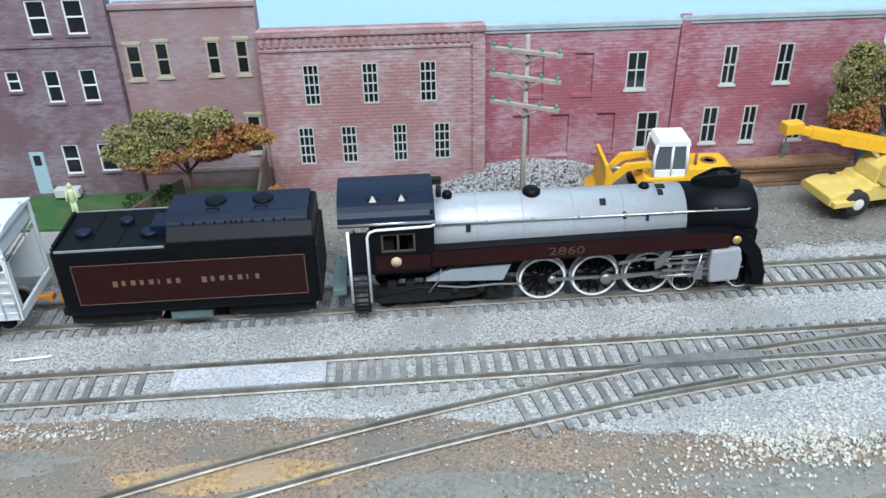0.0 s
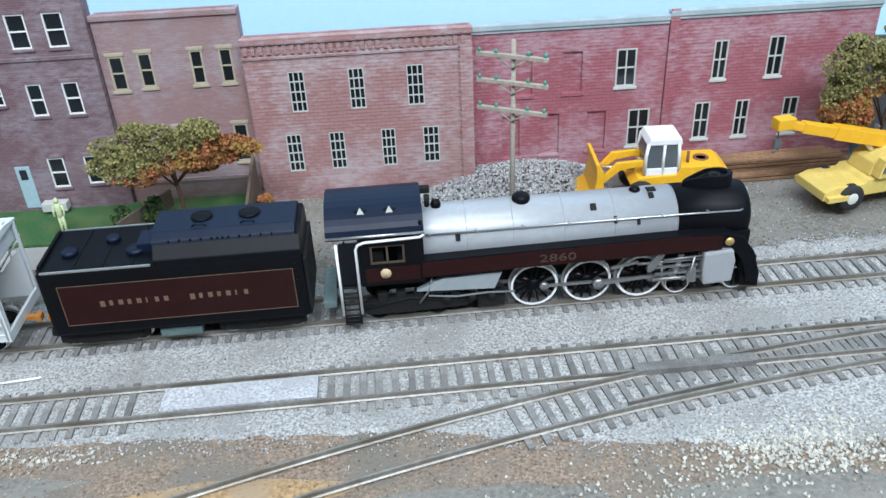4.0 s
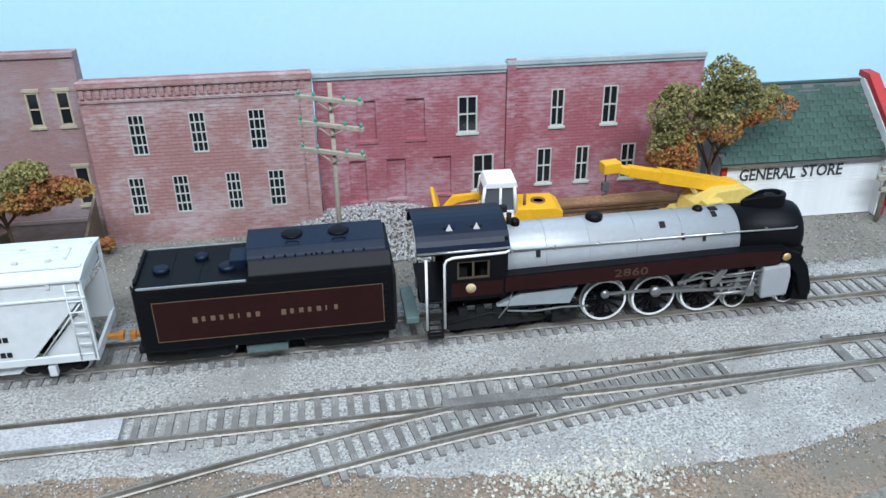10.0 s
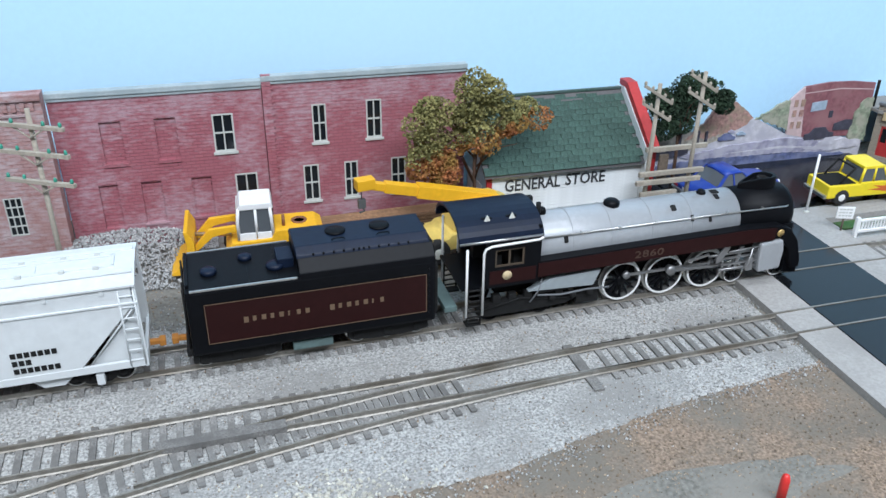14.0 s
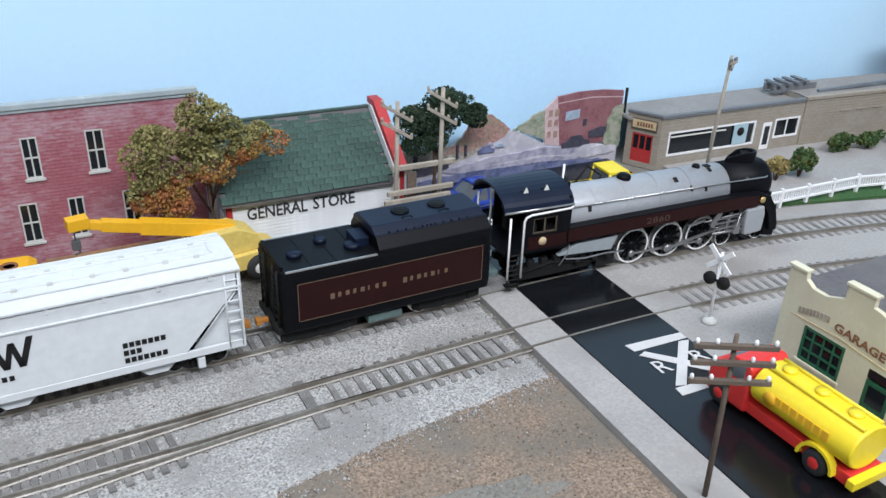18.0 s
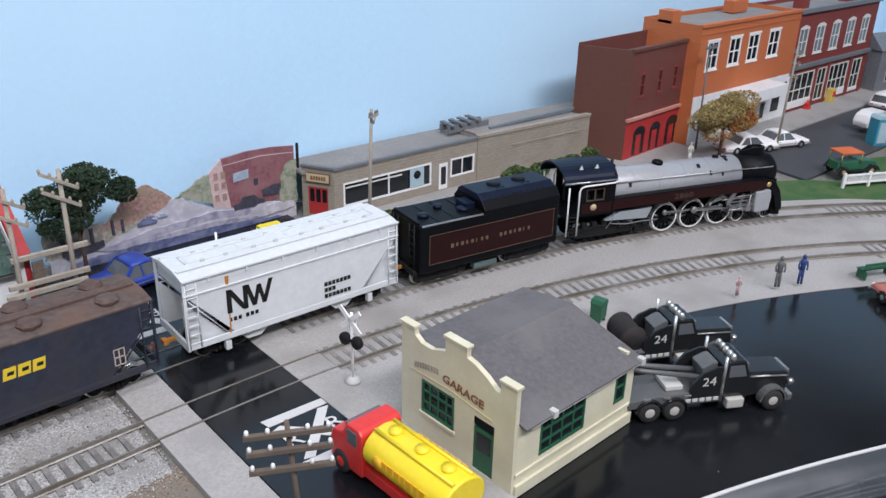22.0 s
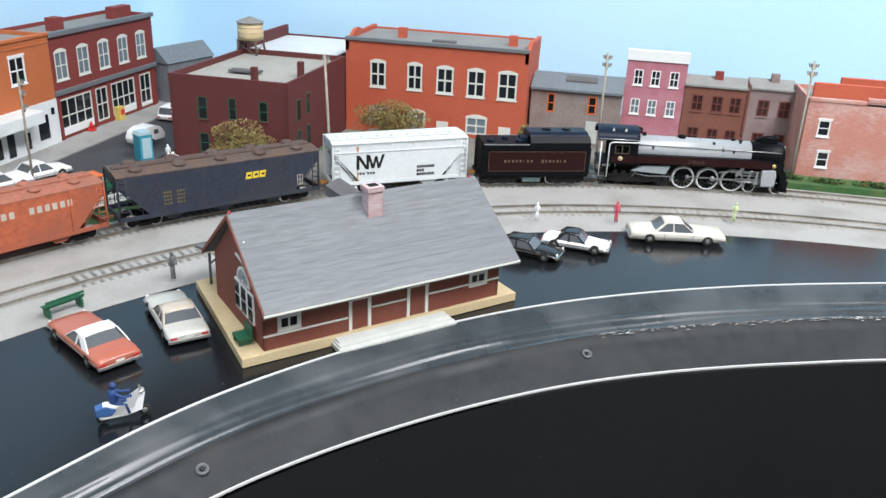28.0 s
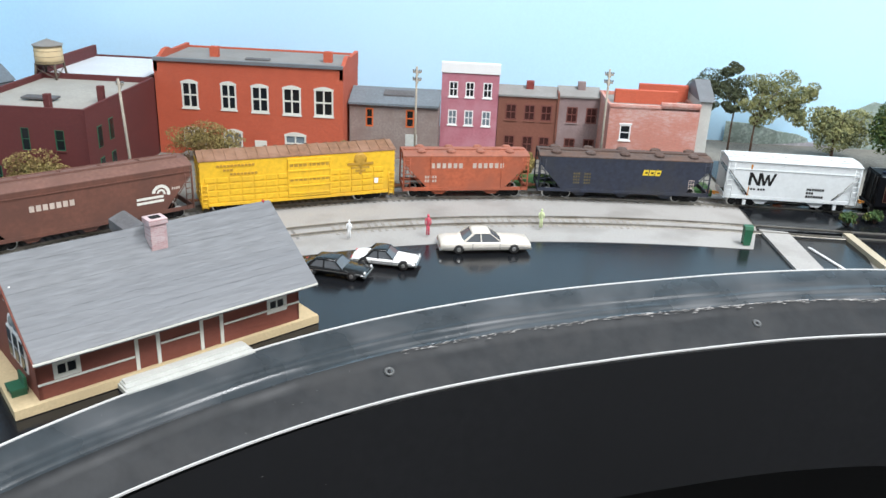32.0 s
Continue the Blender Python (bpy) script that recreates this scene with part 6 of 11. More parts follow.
def locomotive():
    ob = thing("steam_locomotive", "black and tuscan-red streamlined steam locomotive with silver-grey boiler", "locomotive")
    zc, r = 35.6, 13.3
    bm = B()
    lathe(bm, [(12.6, -56), (r, -54), (r, 57.6)], 36, "x", (0, 0, zc))
    part("boiler", bm, "boiler_grey", ob, "silver-grey boiler jacket")
    bm = B()
    lathe(bm, [(r + 0.15, 57.6), (r + 0.15, 87.0), (r - 0.5, 89.4), (r - 2.2, 90.4), (0.5, 90.8)], 36, "x", (0, 0, zc))
    lathe(bm, [(4.5, 90.0), (4.2, 91.6), (0.3, 91.9)], 18, "x", (0, 0, zc))
    part("smokebox", bm, "loco_black", ob, "black smokebox with a domed front")
    for x in (-34, -14, 8, 30, 57.2):
        bm = B()
        ring_pts = [(x, (r + 0.12) * math.cos(a), zc + (r + 0.12) * math.sin(a)) for a in np.linspace(-0.3, math.pi + 0.3, 26)]
        tube(bm, ring_pts, 0.14, 5)
        part("boiler_band", bm, "boiler_grey", ob)
    # chimney cowl with its hollow, domes, hatches, bell
    bm = B()
    # teardrop in plan: pointed behind, round in front, with a sunk top
    n = 40
    loops = []
    for grow, dz in ((1.0, -6.0), (1.0, -0.5), (0.95, 0.0), (0.80, 0.0), (0.74, -1.8)):
        ring = []
        for k in range(n):
            a = 2 * math.pi * k / n
            u = math.cos(a)
            px = 73.0 + grow * 11.0 * u
            py = grow * 6.4 * math.sin(a) * (0.62 + 0.38 * u)
            ring.append(bm.verts.new((px, py, 51.6 + 3.0 * min(1.0, max(0.0, (px - 61) / 12)) + dz)))
        loops.append(ring)
    for p, q in zip(loops, loops[1:]):
        for k in range(n):
            bm.faces.new((p[k], p[(k + 1) % n], q[(k + 1) % n], q[k]))
    bm.faces.new(loops[-1])
    part("cowl", bm, "loco_black", ob, "black streamlined chimney cowl")
    bm = B()
    lathe(bm, [(2.5, 51.0), (2.7, 53.7), (2.0, 53.7), (1.8, 51.6)], 20, "z", (76, 0, 0))
    part("chimney", bm, "black_matt", ob)
    for x, rr, h in ((-9, 4.0, 50.9), (41, 2.4, 50.1), (-46, 2.2, 51.2)):
        bm = B()
        lathe(bm, [(rr, 46), (rr, h - 0.6), (rr * 0.7, h + 0.5), (0.2, h + 0.8)], 18, "z", (x, 0, 0))
        part("dome", bm, "loco_black", ob, "small black dome")
    for x, a, w in ((21, -0.62, 2.6), (47, -0.35, 2.2), (48, -0.05, 4.0), (-38, -1.25, 2.0), (30, -1.1, 1.4), (40, -1.2, 1.4)):
        bm = B()
        box(bm, x - w / 2, x + w / 2, -1.6, 1.6, r - 0.4, r + 0.5, 0.15, pose(0, 0, zc, 0, 0, 0) @ pose(0, 0, 0, math.degrees(-a) , 0, 0))
        part("hatch", bm, "black_matt", ob)
    bm = B()
    for s in (-1, 1):
        tube(bm, [(-53, s * 12.6, zc + 6.5), (57, s * 12.8, zc + 6.5), (84, s * 12.9, zc + 6.2), (88, s * 10, zc + 6)], 0.45, 6)
        for x in (-50, -30, -10, 10, 30, 50, 70):
            box(bm, x - 0.5, x + 0.5, min(s * 11.5, s * 13.2), max(s * 11.5, s * 13.2), zc + 6.0, zc + 7.2)
    part("handrail", bm, "steel", ob, "bright steel handrail")
    bm = B()
    lathe(bm, [(0.3, 89.5), (2.2, 90.5), (2.4, 92.0), (0.3, 92.3)], 16, "x", (0, 0, zc + 8))
    part("headlight", bm, "steel", ob)
    # running boards with maroon valance, pilot and shrouded front
    for s in (-1, 1):
        bm = B()
        y0, y1 = (13.2, 18.6) if s > 0 else (-18.6, -13.2)
        prism(bm, [(-54, 33.2), (62, 34.8), (78, 34.0), (86, 31), (86, 29.2), (62, 32.6), (-54, 31.6)], "y", y0, y1, 0.2)
        part("running_board", bm, "loco_black", ob)
        bm = B()
        y0, y1 = (18.0, 18.9) if s > 0 else (-18.9, -18.0)
        prism(bm, [(-54, 32.4), (60, 34.2), (76, 33.2), (76, 26.6), (60, 26.6), (-54, 25.2)], "y", y0, y1, 0.1)
        part("valance", bm, "tuscan", ob, "deep tuscan-red running-board valance")
        bm = B()
        y0, y1 = (13.5, 18.4) if s > 0 else (-18.4, -13.5)
        prism(bm, [(74, 33.2), (85, 31.5), (91, 24), (95, 12), (95, 8), (90, 8), (86, 20), (80, 27.5), (74, 28)], "y", y0, y1, 0.4)
        part("front_skirt", bm, "loco_black", ob)
        bm = B()
        lathe(bm, [(0.2, -0.3), (2.0, -0.3), (2.0, 0.3), (0.2, 0.3)], 14, "y", (79, s * 18.6, 30))
        part("lamp", bm, "brass", ob, "brass classification lamp")
        bm = B()
        y0, y1 = (12.5, 16.0) if s > 0 else (-16.0, -12.5)
        prism(bm, [(-46, 21.4), (-19.5, 22.6), (-23, 14.4), (-57, 16.0)], "y", y0, y1, 0.3)
        part("firebox_skirt", bm, "skirt_grey", ob, "pale grey firebox skirt")
        # cylinder with jacket, piston and crosshead guides
        bm = B()
        prism(bm, [(68.5, 25.2), (81.5, 26.0), (83, 20), (82.5, 9.4), (69.5, 8.6), (68.5, 16.5)], "y", min(s * 12, s * 19.2), max(s * 12, s * 19.2), 1.2)
        part("cylinder", bm, "boiler_grey", ob, "silver cylinder jacket")
        bm = B()
        tube(bm, [(47, s * 16.5, 12), (69, s * 16.5, 12)], 0.9, 8)
        tube(bm, [(40, s * 16.5, 21), (69, s * 16.5, 21)], 0.6, 8)
        box(bm, 48, 69, min(s * 15.8, s * 17.2), max(s * 15.8, s * 17.2), 14.5, 15.3, 0.1)
        box(bm, 44, 67, min(s * 15.8, s * 17.2), max(s * 15.8, s * 17.2), 18.1, 18.8, 0.1)
        prism(bm, [(58, 24), (60.5, 24), (57.6, 12), (56, 12)], "y", min(s * 15.4, s * 16.4), max(s * 15.4, s * 16.4))
        prism(bm, [(28, 20.6), (40, 22.6), (40, 21.6), (28, 19.4)], "y", min(s * 16, s * 17), max(s * 16, s * 17))
        part("valve_gear", bm, "rod_steel", ob, "steel valve gear")
        bm = B()
        prism(bm, [(44, 20), (49, 27), (52, 27.5), (51, 24), (47, 17.5), (44.5, 16.5)], "y", min(s * 16.6, s * 17.6), max(s * 16.6, s * 17.6), 0.2)
        part("expansion_link", bm, "rod_steel", ob)
        bm = B()
        prism(bm, [(63.4, 17.5), (66, 17.5), (66.6, 10), (62.6, 10), (61.8, 13.5)], "y", min(s * 15.0, s * 18.0), max(s * 15.0, s * 18.0), 0.3)
        part("crosshead", bm, "rod_steel", ob)
        bm = B()
        tube(bm, [(51, s * 17.4, 22.4), (69, s * 17.4, 23.2)], 0.55, 6)
        tube(bm, [(64.5, s * 18.1, 23.5), (63.5, s * 18.1, 14.0), (60, s * 18.1, 11.5)], 0.55, 6)
        part("radius_rod", bm, "rod_steel", ob)
        bm = B()
        tube(bm, [(-52, s * 15.6, 13.2), (-40, s * 15.6, 11.6), (-26, s * 15.6, 12.4), (-14, s * 15.6, 11.8)], 0.5, 6)
        tube(bm, [(-50, s * 15.4, 22.5), (-52, s * 15.8, 15.5), (-56, s * 15.8, 10)], 0.45, 6)
        part("injector_pipe", bm, "coping_dark", ob, "dark grey injector pipes")
        for x in (-44, -33, -24):
            bm = B()
            lathe(bm, [(0.2, -1.4), (1.5, -1.4), (1.9, 0), (1.5, 1.4), (0.2, 1.4)], 10, "y", (x, s * 14.8, 10.4))
            part("injector", bm, "black_matt", ob)
        bm = B()
        for xa, xb, za, zb in ((-75.5, -61, 33.0, 33.8), (-75.5, -61, 41.2, 42.0), (-75.5, -74.6, 33.8, 41.2), (-61.9, -61, 33.8, 41.2), (-68.8, -67.9, 33.8, 41.2)):
            box(bm, xa, xb, min(s * 17.2, s * 17.8), max(s * 17.2, s * 17.8), za, zb)
        part("cab_sash", bm, "sash_wood", ob, "tan wooden cab sash")
        lettering("road_number", "2860", 0.0054, "dim_gold", ob, pose(0.004, s * 0.01895, 0.0294, 90, 0, 0 if s < 0 else 180), wide=1.5)
    bm = B()
    prism(bm, [(88, 24), (92, 20), (97, 5), (97, 2.5), (88, 4)], "y", -15, 15, 0.4)
    box(bm, 84, 90, -14, 14, 20, 32, 0.5)
    part("pilot", bm, "loco_black", ob, "black sheet-steel pilot")
    coupler(ob, 94, 1, "black_matt", 9)
    # frame, firebox, undergear
    bm = B()
    box(bm, -70, 88, -5, 5, 11, 24, 0.4)
    box(bm, -54, -20, -11.5, 11.5, 17, 31, 0.5)
    part("main_frame", bm, "black_matt", ob)
    bm = B()
    for s in (-1, 1):
        y0, y1 = (10.8, 13.6) if s > 0 else (-13.6, -10.8)
        prism(bm, [(-82, 6), (-82, 10), (-62, 12), (-34, 11), (-30, 8), (-36, 5), (-60, 4), (-78, 4)], "y", y0, y1, 0.3)
        for x in (-74, -66, -58, -50, -42):
            box(bm, x, x + 4, y0 - 0.4, y1 + 0.4, 9, 15, 0.3)
        tube(bm, [(-80, s * 14, 8), (-60, s * 14, 12), (-34, s * 14, 8)], 0.6, 6)
        tube(bm, [(-52, s * 14.5, 14), (-20, s * 14.5, 15)], 0.8, 6)
        box(bm, -30, -18, min(s * 9, s * 13), max(s * 9, s * 13), 3, 12, 0.4)
    part("trailing_truck", bm, "black_matt", ob, "grimy black trailing truck frame")
    for x, rr in ((-74, 5.2), (-48, 6.2)):
        wheelset(ob, x, rr, rr, "black_matt", "black_matt", 0)
    for x in (61, 87.5):
        wheelset(ob, x, 5.6, 5.6, "tyre_white", "black_matt", 8)
    for x in (-4.5, 19.5, 43.5):
        wheelset(ob, x, 10.7, 10.7, "tyre_white", "loco_black", 14, "driving_wheels")
    for s in (-1, 1):
        bm = B()
        y0, y1 = (11.4, 12.6) if s > 0 else (-12.6, -11.4)
        prism(bm, [(-6.5, -0.6), (-6.5, 0.6), (45.5, 0.6), (45.5, -0.6)], "y", y0, y1, 0.15)
        for x in (-4.5, 19.5, 43.5):
            lathe(bm, [(0.2, y0 - 0.3), (2.0, y0 - 0.3), (2.0, y1 + 0.3), (0.2, y1 + 0.3)], 12, "y", (x, 0, 0))
        rod = part("side_rod", bm, "rod_steel", ob, "steel side rod")
        RODS.append((rod, s, "side"))
        bm = B()
        y0, y1 = (13.2, 14.4) if s > 0 else (-14.4, -13.2)
        prism(bm, [(-2.2, -1.0), (-2.2, 1.0), (2, 0.9), (33, 0.6), (33, -0.6), (2, -0.9)], "y", y0, y1, 0.15)
        lathe(bm, [(0.2, y0 - 0.4), (2.6, y0 - 0.4), (2.6, y1 + 0.4), (0.2, y1 + 0.4)], 14, "y", (0, 0, 0))
        rod = part("main_rod", bm, "rod_steel", ob, "steel main rod")
        RODS.append((rod, s, "main"))
    # cab
    bm = B()
    for s in (-1, 1):
        tmp = B()
        wall_bm(tmp, -80, -53, 22.5, 47.5, [(-75.5, 33.0, -61, 42)], 0.9)
        for v in tmp.verts:
            v.co.y += s * 18.3 - (0.9 if s > 0 else 0)
        me = bpy.data.meshes.new("tmp")
        tmp.to_mesh(me)
        bm.from_mesh(me)
        tmp.free()
        bpy.data.meshes.remove(me)
    box(bm, -54.5, -53, -18, 18, 22.5, 52)
    box(bm, -91, -53, -17.4, 17.4, 22.4, 23.6)
    part("cab", bm, "loco_black", ob, "black cab sides")
    bm = B()
    box(bm, -64, -55, -12, 12, 24, 46, 1.5)
    for y in (-13, 8):
        box(bm, -77, -70, y, y + 5, 24, 37, 0.6)
    part("backhead", bm, "black_matt", ob, "sooty boiler backhead and crew seats")
    for s in (-1, 1):
        bm = B()
        y = s * 18.45
        box(bm, -78, -55, min(y, y - s * 0.2), max(y, y - s * 0.2) + 0.05, 24.4, 31.4)
        part("cab_panel", bm, "tuscan", ob)
        bm = B()
        lathe(bm, [(0.1, -0.25), (2.3, -0.25), (2.3, 0.25), (0.1, 0.25)], 16, "y", (-69.5, s * 18.7, 28.6))
        part("cab_crest", bm, "sand", ob, "small tan crest")
        bm = B()
        ladder(bm, -88.5, -82, s * 18.4, 4, 24, 7, 0.45)
        box(bm, -88.8, -81.6, min(s * 14, s * 18.6), max(s * 14, s * 18.6), 3.4, 4.2)
        part("cab_ladder", bm, "black_matt", ob)
        bm = B()
        tube(bm, [(-89.2, s * 18.9, 9), (-89.2, s * 18.9, 44.5)], 0.62, 7)
        tube(bm, [(-81.2, s * 18.9, 9), (-81.2, s * 18.9, 41.5), (-80.2, s * 18.9, 43.6), (-77.5, s * 18.9, 44.6), (-54.5, s * 18.9, 45.2), (-52.6, s * 18.9, 46.2)], 0.62, 7)
        part("grab_rail", bm, "tyre_white", ob, "white-painted grab rail")
    bm = B()
    pts = [(-19.2, 47.0)] + [(-18.8 * math.cos(a), 47.6 + 9.6 * math.sin(a)) for a in np.linspace(0.06, math.pi - 0.06, 15)] + [(19.2, 47.0)]
    inner = [(p[0] * 0.95, p[1] - 1.0) for p in pts]
    prism(bm, pts + inner[::-1], "x", -93, -52.5)
    part("cab_roof", bm, "loco_black_sheen", ob, "black curved cab roof with a blue reflection in its colour")
    for s in (-1, 1):
        bm = B()
        tube(bm, [(-93, s * 19.1, 47.6), (-52.5, s * 19.1, 47.6)], 0.55, 6)
        part("rain_gutter", bm, "steel", ob)
    for x in (-78, -66):
        bm = B()
        box(bm, x - 2.6, x + 2.6, -11.8, -7.4, 54.2, 55.6, 0.2)
        part("roof_vent", bm, "loco_black", ob)
        bm = B()
        prism(bm, [(x - 2, 53.5), (x + 2, 53.5), (x, 57.6)], "y", -12.8, -12.2)
        part("vent_flap", bm, "offwhite", ob)
    bm = B()
    box(bm, -54, -48, 6, 9, 52, 55, 0.5)
    tube(bm, [(-50, -5, 52), (-50, -5, 57)], 1.2, 10)
    part("turret", bm, "black_matt", ob)
    bm = B()
    box(bm, -98, -92, -14, 14, 10, 13, 0.4)
    part("drawbar_deck", bm, "teal_floor", ob, "dull green deck between engine and tender")
    return ob


def tender():
    ob = thing("tender", "black tender with a deep red side panel and dull gold lettering", "tender")
    bm = B()
    box(bm, -52.5, 55.5, -18.2, 18.2, 9.8, 41.8, 1.6)
    part("tank", bm, "loco_black", ob, "gloss black tank sides")
    bm = B()
    pts = [(-18.15, 40.5), (-17.9, 43.4), (-13.5, 48.6), (13.5, 48.6), (17.9, 43.4), (18.15, 40.5)]
    prism(bm, pts, "x", -5, 55.3, 0.5)
    part("shoulder", bm, "loco_black", ob)
    bm = B()
    pts = [(-13.7, 48.2), (-12.9, 49.8), (-9.2, 52.2), (9.2, 52.2), (12.9, 49.8), (13.7, 48.2)]
    prism(bm, pts, "x", -5.4, 53.5, 0.5)
    part("oil_bunker", bm, "loco_black_sheen", ob, "black raised bunker with a blue reflection in its colour")
    for x in (14, 34):
        bm = B()
        lathe(bm, [(4.6, 52.0), (4.6, 52.9), (3.8, 53.3), (0.2, 53.4)], 18, "z", (x, 1, 0))
        tube(bm, [(x - 3, -7, 52.0), (x - 2, -7.6, 53.2), (x + 2, -7.6, 53.2), (x + 3, -7, 52.0)], 0.3, 6)
        for k in range(6):
            lathe(bm, [(0.1, 49.0), (0.55, 49.0), (0.4, 50.0), (0.1, 50.1)], 6, "z", (x - 12 + k * 4.4, -13.0, 0))
        part("bunker_hatch", bm, "loco_black", ob)
    bm = B()
    box(bm, -51.5, -4, -16.6, 16.6, 41.4, 42.0, 0.2)
    box(bm, -52.0, -50.6, -15, 15, 41.5, 43.6, 0.3)
    for k in range(3):
        box(bm, -38 + k * 12, -37.3 + k * 12, -16, 16, 41.9, 42.3)
    part("rear_deck", bm, "loco_black", ob, "black rear tank deck")
    for x, y, w in ((-42, -4, 7), (-26, 5, 6), (-14, -6, 8)):
        bm = B()
        lathe(bm, [(w / 2, 41.8), (w / 2, 43.6), (w / 2 - 0.8, 44.2), (0.2, 44.4)], 16, "z", (x, y, 0))
        part("water_hatch", bm, "loco_black_sheen", ob)
    bm = B()
    box(bm, -13, -6, -8, 4, 41.8, 46.4, 0.4)
    part("tool_box", bm, "loco_black_sheen", ob)
    for s in (-1, 1):
        # added bright strip that draws the highlight along the tank's top edge
        bm = B()
        box(bm, -50.5, -6, min(s * 17.1, s * 18.0), max(s * 17.1, s * 18.0), 41.2, 42.15, 0.25)
        part("coping_rail", bm, "steel", ob, "bright strip added for the highlight on the deck edge")
        bm = B()
        y0, y1 = (18.15, 18.35) if s > 0 else (-18.35, -18.15)
        box(bm, -45.5, 51.0, y0, y1, 15.4, 35.0)
        part("side_panel", bm, "tuscan", ob, "deep red side panel")
        bm = B()
        for a in ((-45.5, 51.0, 15.4, 15.7), (-45.5, 51.0, 34.7, 35.0), (-45.5, -45.2, 15.4, 35.0), (50.7, 51.0, 15.4, 35.0)):
            box(bm, a[0], a[1], y0 - 0.08, y1 + 0.08, a[2], a[3])
        part("panel_line", bm, "gold", ob)
        bm = B()
        for x0, n in ((-30, 8), (7, 7)):
            for k in range(n):
                x = x0 + k * 3.75
                w = (2.0, 1.5, 1.9, 1.5, 1.9, 0.7, 1.6, 1.8)[k]
                x = -x - 2 if s > 0 else x
                box(bm, x, x + w, y0 - 0.12, y1 + 0.12, 24.2 if k else 23.8, 26.6)
        tagged(part("side_writing", bm, "gold", ob), "dull gold letter bars", kind="stuff")
        bm = B()
        for k in range(9):
            lathe(bm, [(0.1, -0.2), (0.5, -0.2), (0.5, 0.2), (0.1, 0.2)], 6, "y", (52, s * 18.4, 15 + k * 2.8))
        tagged(part("rivets", bm, "loco_black", ob), kind="stuff")
        bm = B()
        tube(bm, [(-53.3, s * 13, 8), (-53.3, s * 13, 41)], 0.5, 6)
        tube(bm, [(-53.3, s * 7, 8), (-53.3, s * 7, 41)], 0.5, 6)
        for k in range(7):
            tube(bm, [(-53.3, s * 7, 11 + k * 4.4), (-53.3, s * 13, 11 + k * 4.4)], 0.4, 6)
        part("rear_ladder", bm, "black_matt", ob)
    bm = B()
    box(bm, -55, 56, -15, 15, 8.5, 11.6, 0.4)
    box(bm, 55.2, 57, -16, 16, 12, 38, 0.6)
    part("underframe", bm, "black_matt", ob)
    for s in (-1, 1):
        bm = B()
        box(bm, -10, 8, min(s * 11, s * 15.5), max(s * 11, s * 15.5), 3.5, 8, 0.5)
        part("scoop_box", bm, "teal_floor", ob)
    for x in (-34, 34):
        for s in (-1, 1):
            bm = B()
            y0, y1 = (11.3, 13.4) if s > 0 else (-13.4, -11.3)
            prism(bm, [(x - 19, 3.4), (x - 19, 8.6), (x + 19, 8.6), (x + 19, 3.4), (x + 8, 2.0), (x - 8, 2.0)], "y", y0, y1, 0.4)
            for k in (-14, 0, 14):
                box(bm, x + k - 2.2, x + k + 2.2, y0 - 0.5, y1 + 0.5, 3.0, 7.4, 0.4)
            part("truck_frame", bm, "black_matt", ob)
        for k in (-14, 0, 14):
            wheelset(ob, x + k, 4.9, 4.9, "steel", "black_matt", 0)
    coupler(ob, -54, -1, "orange_coupler", 9.5)
    return ob


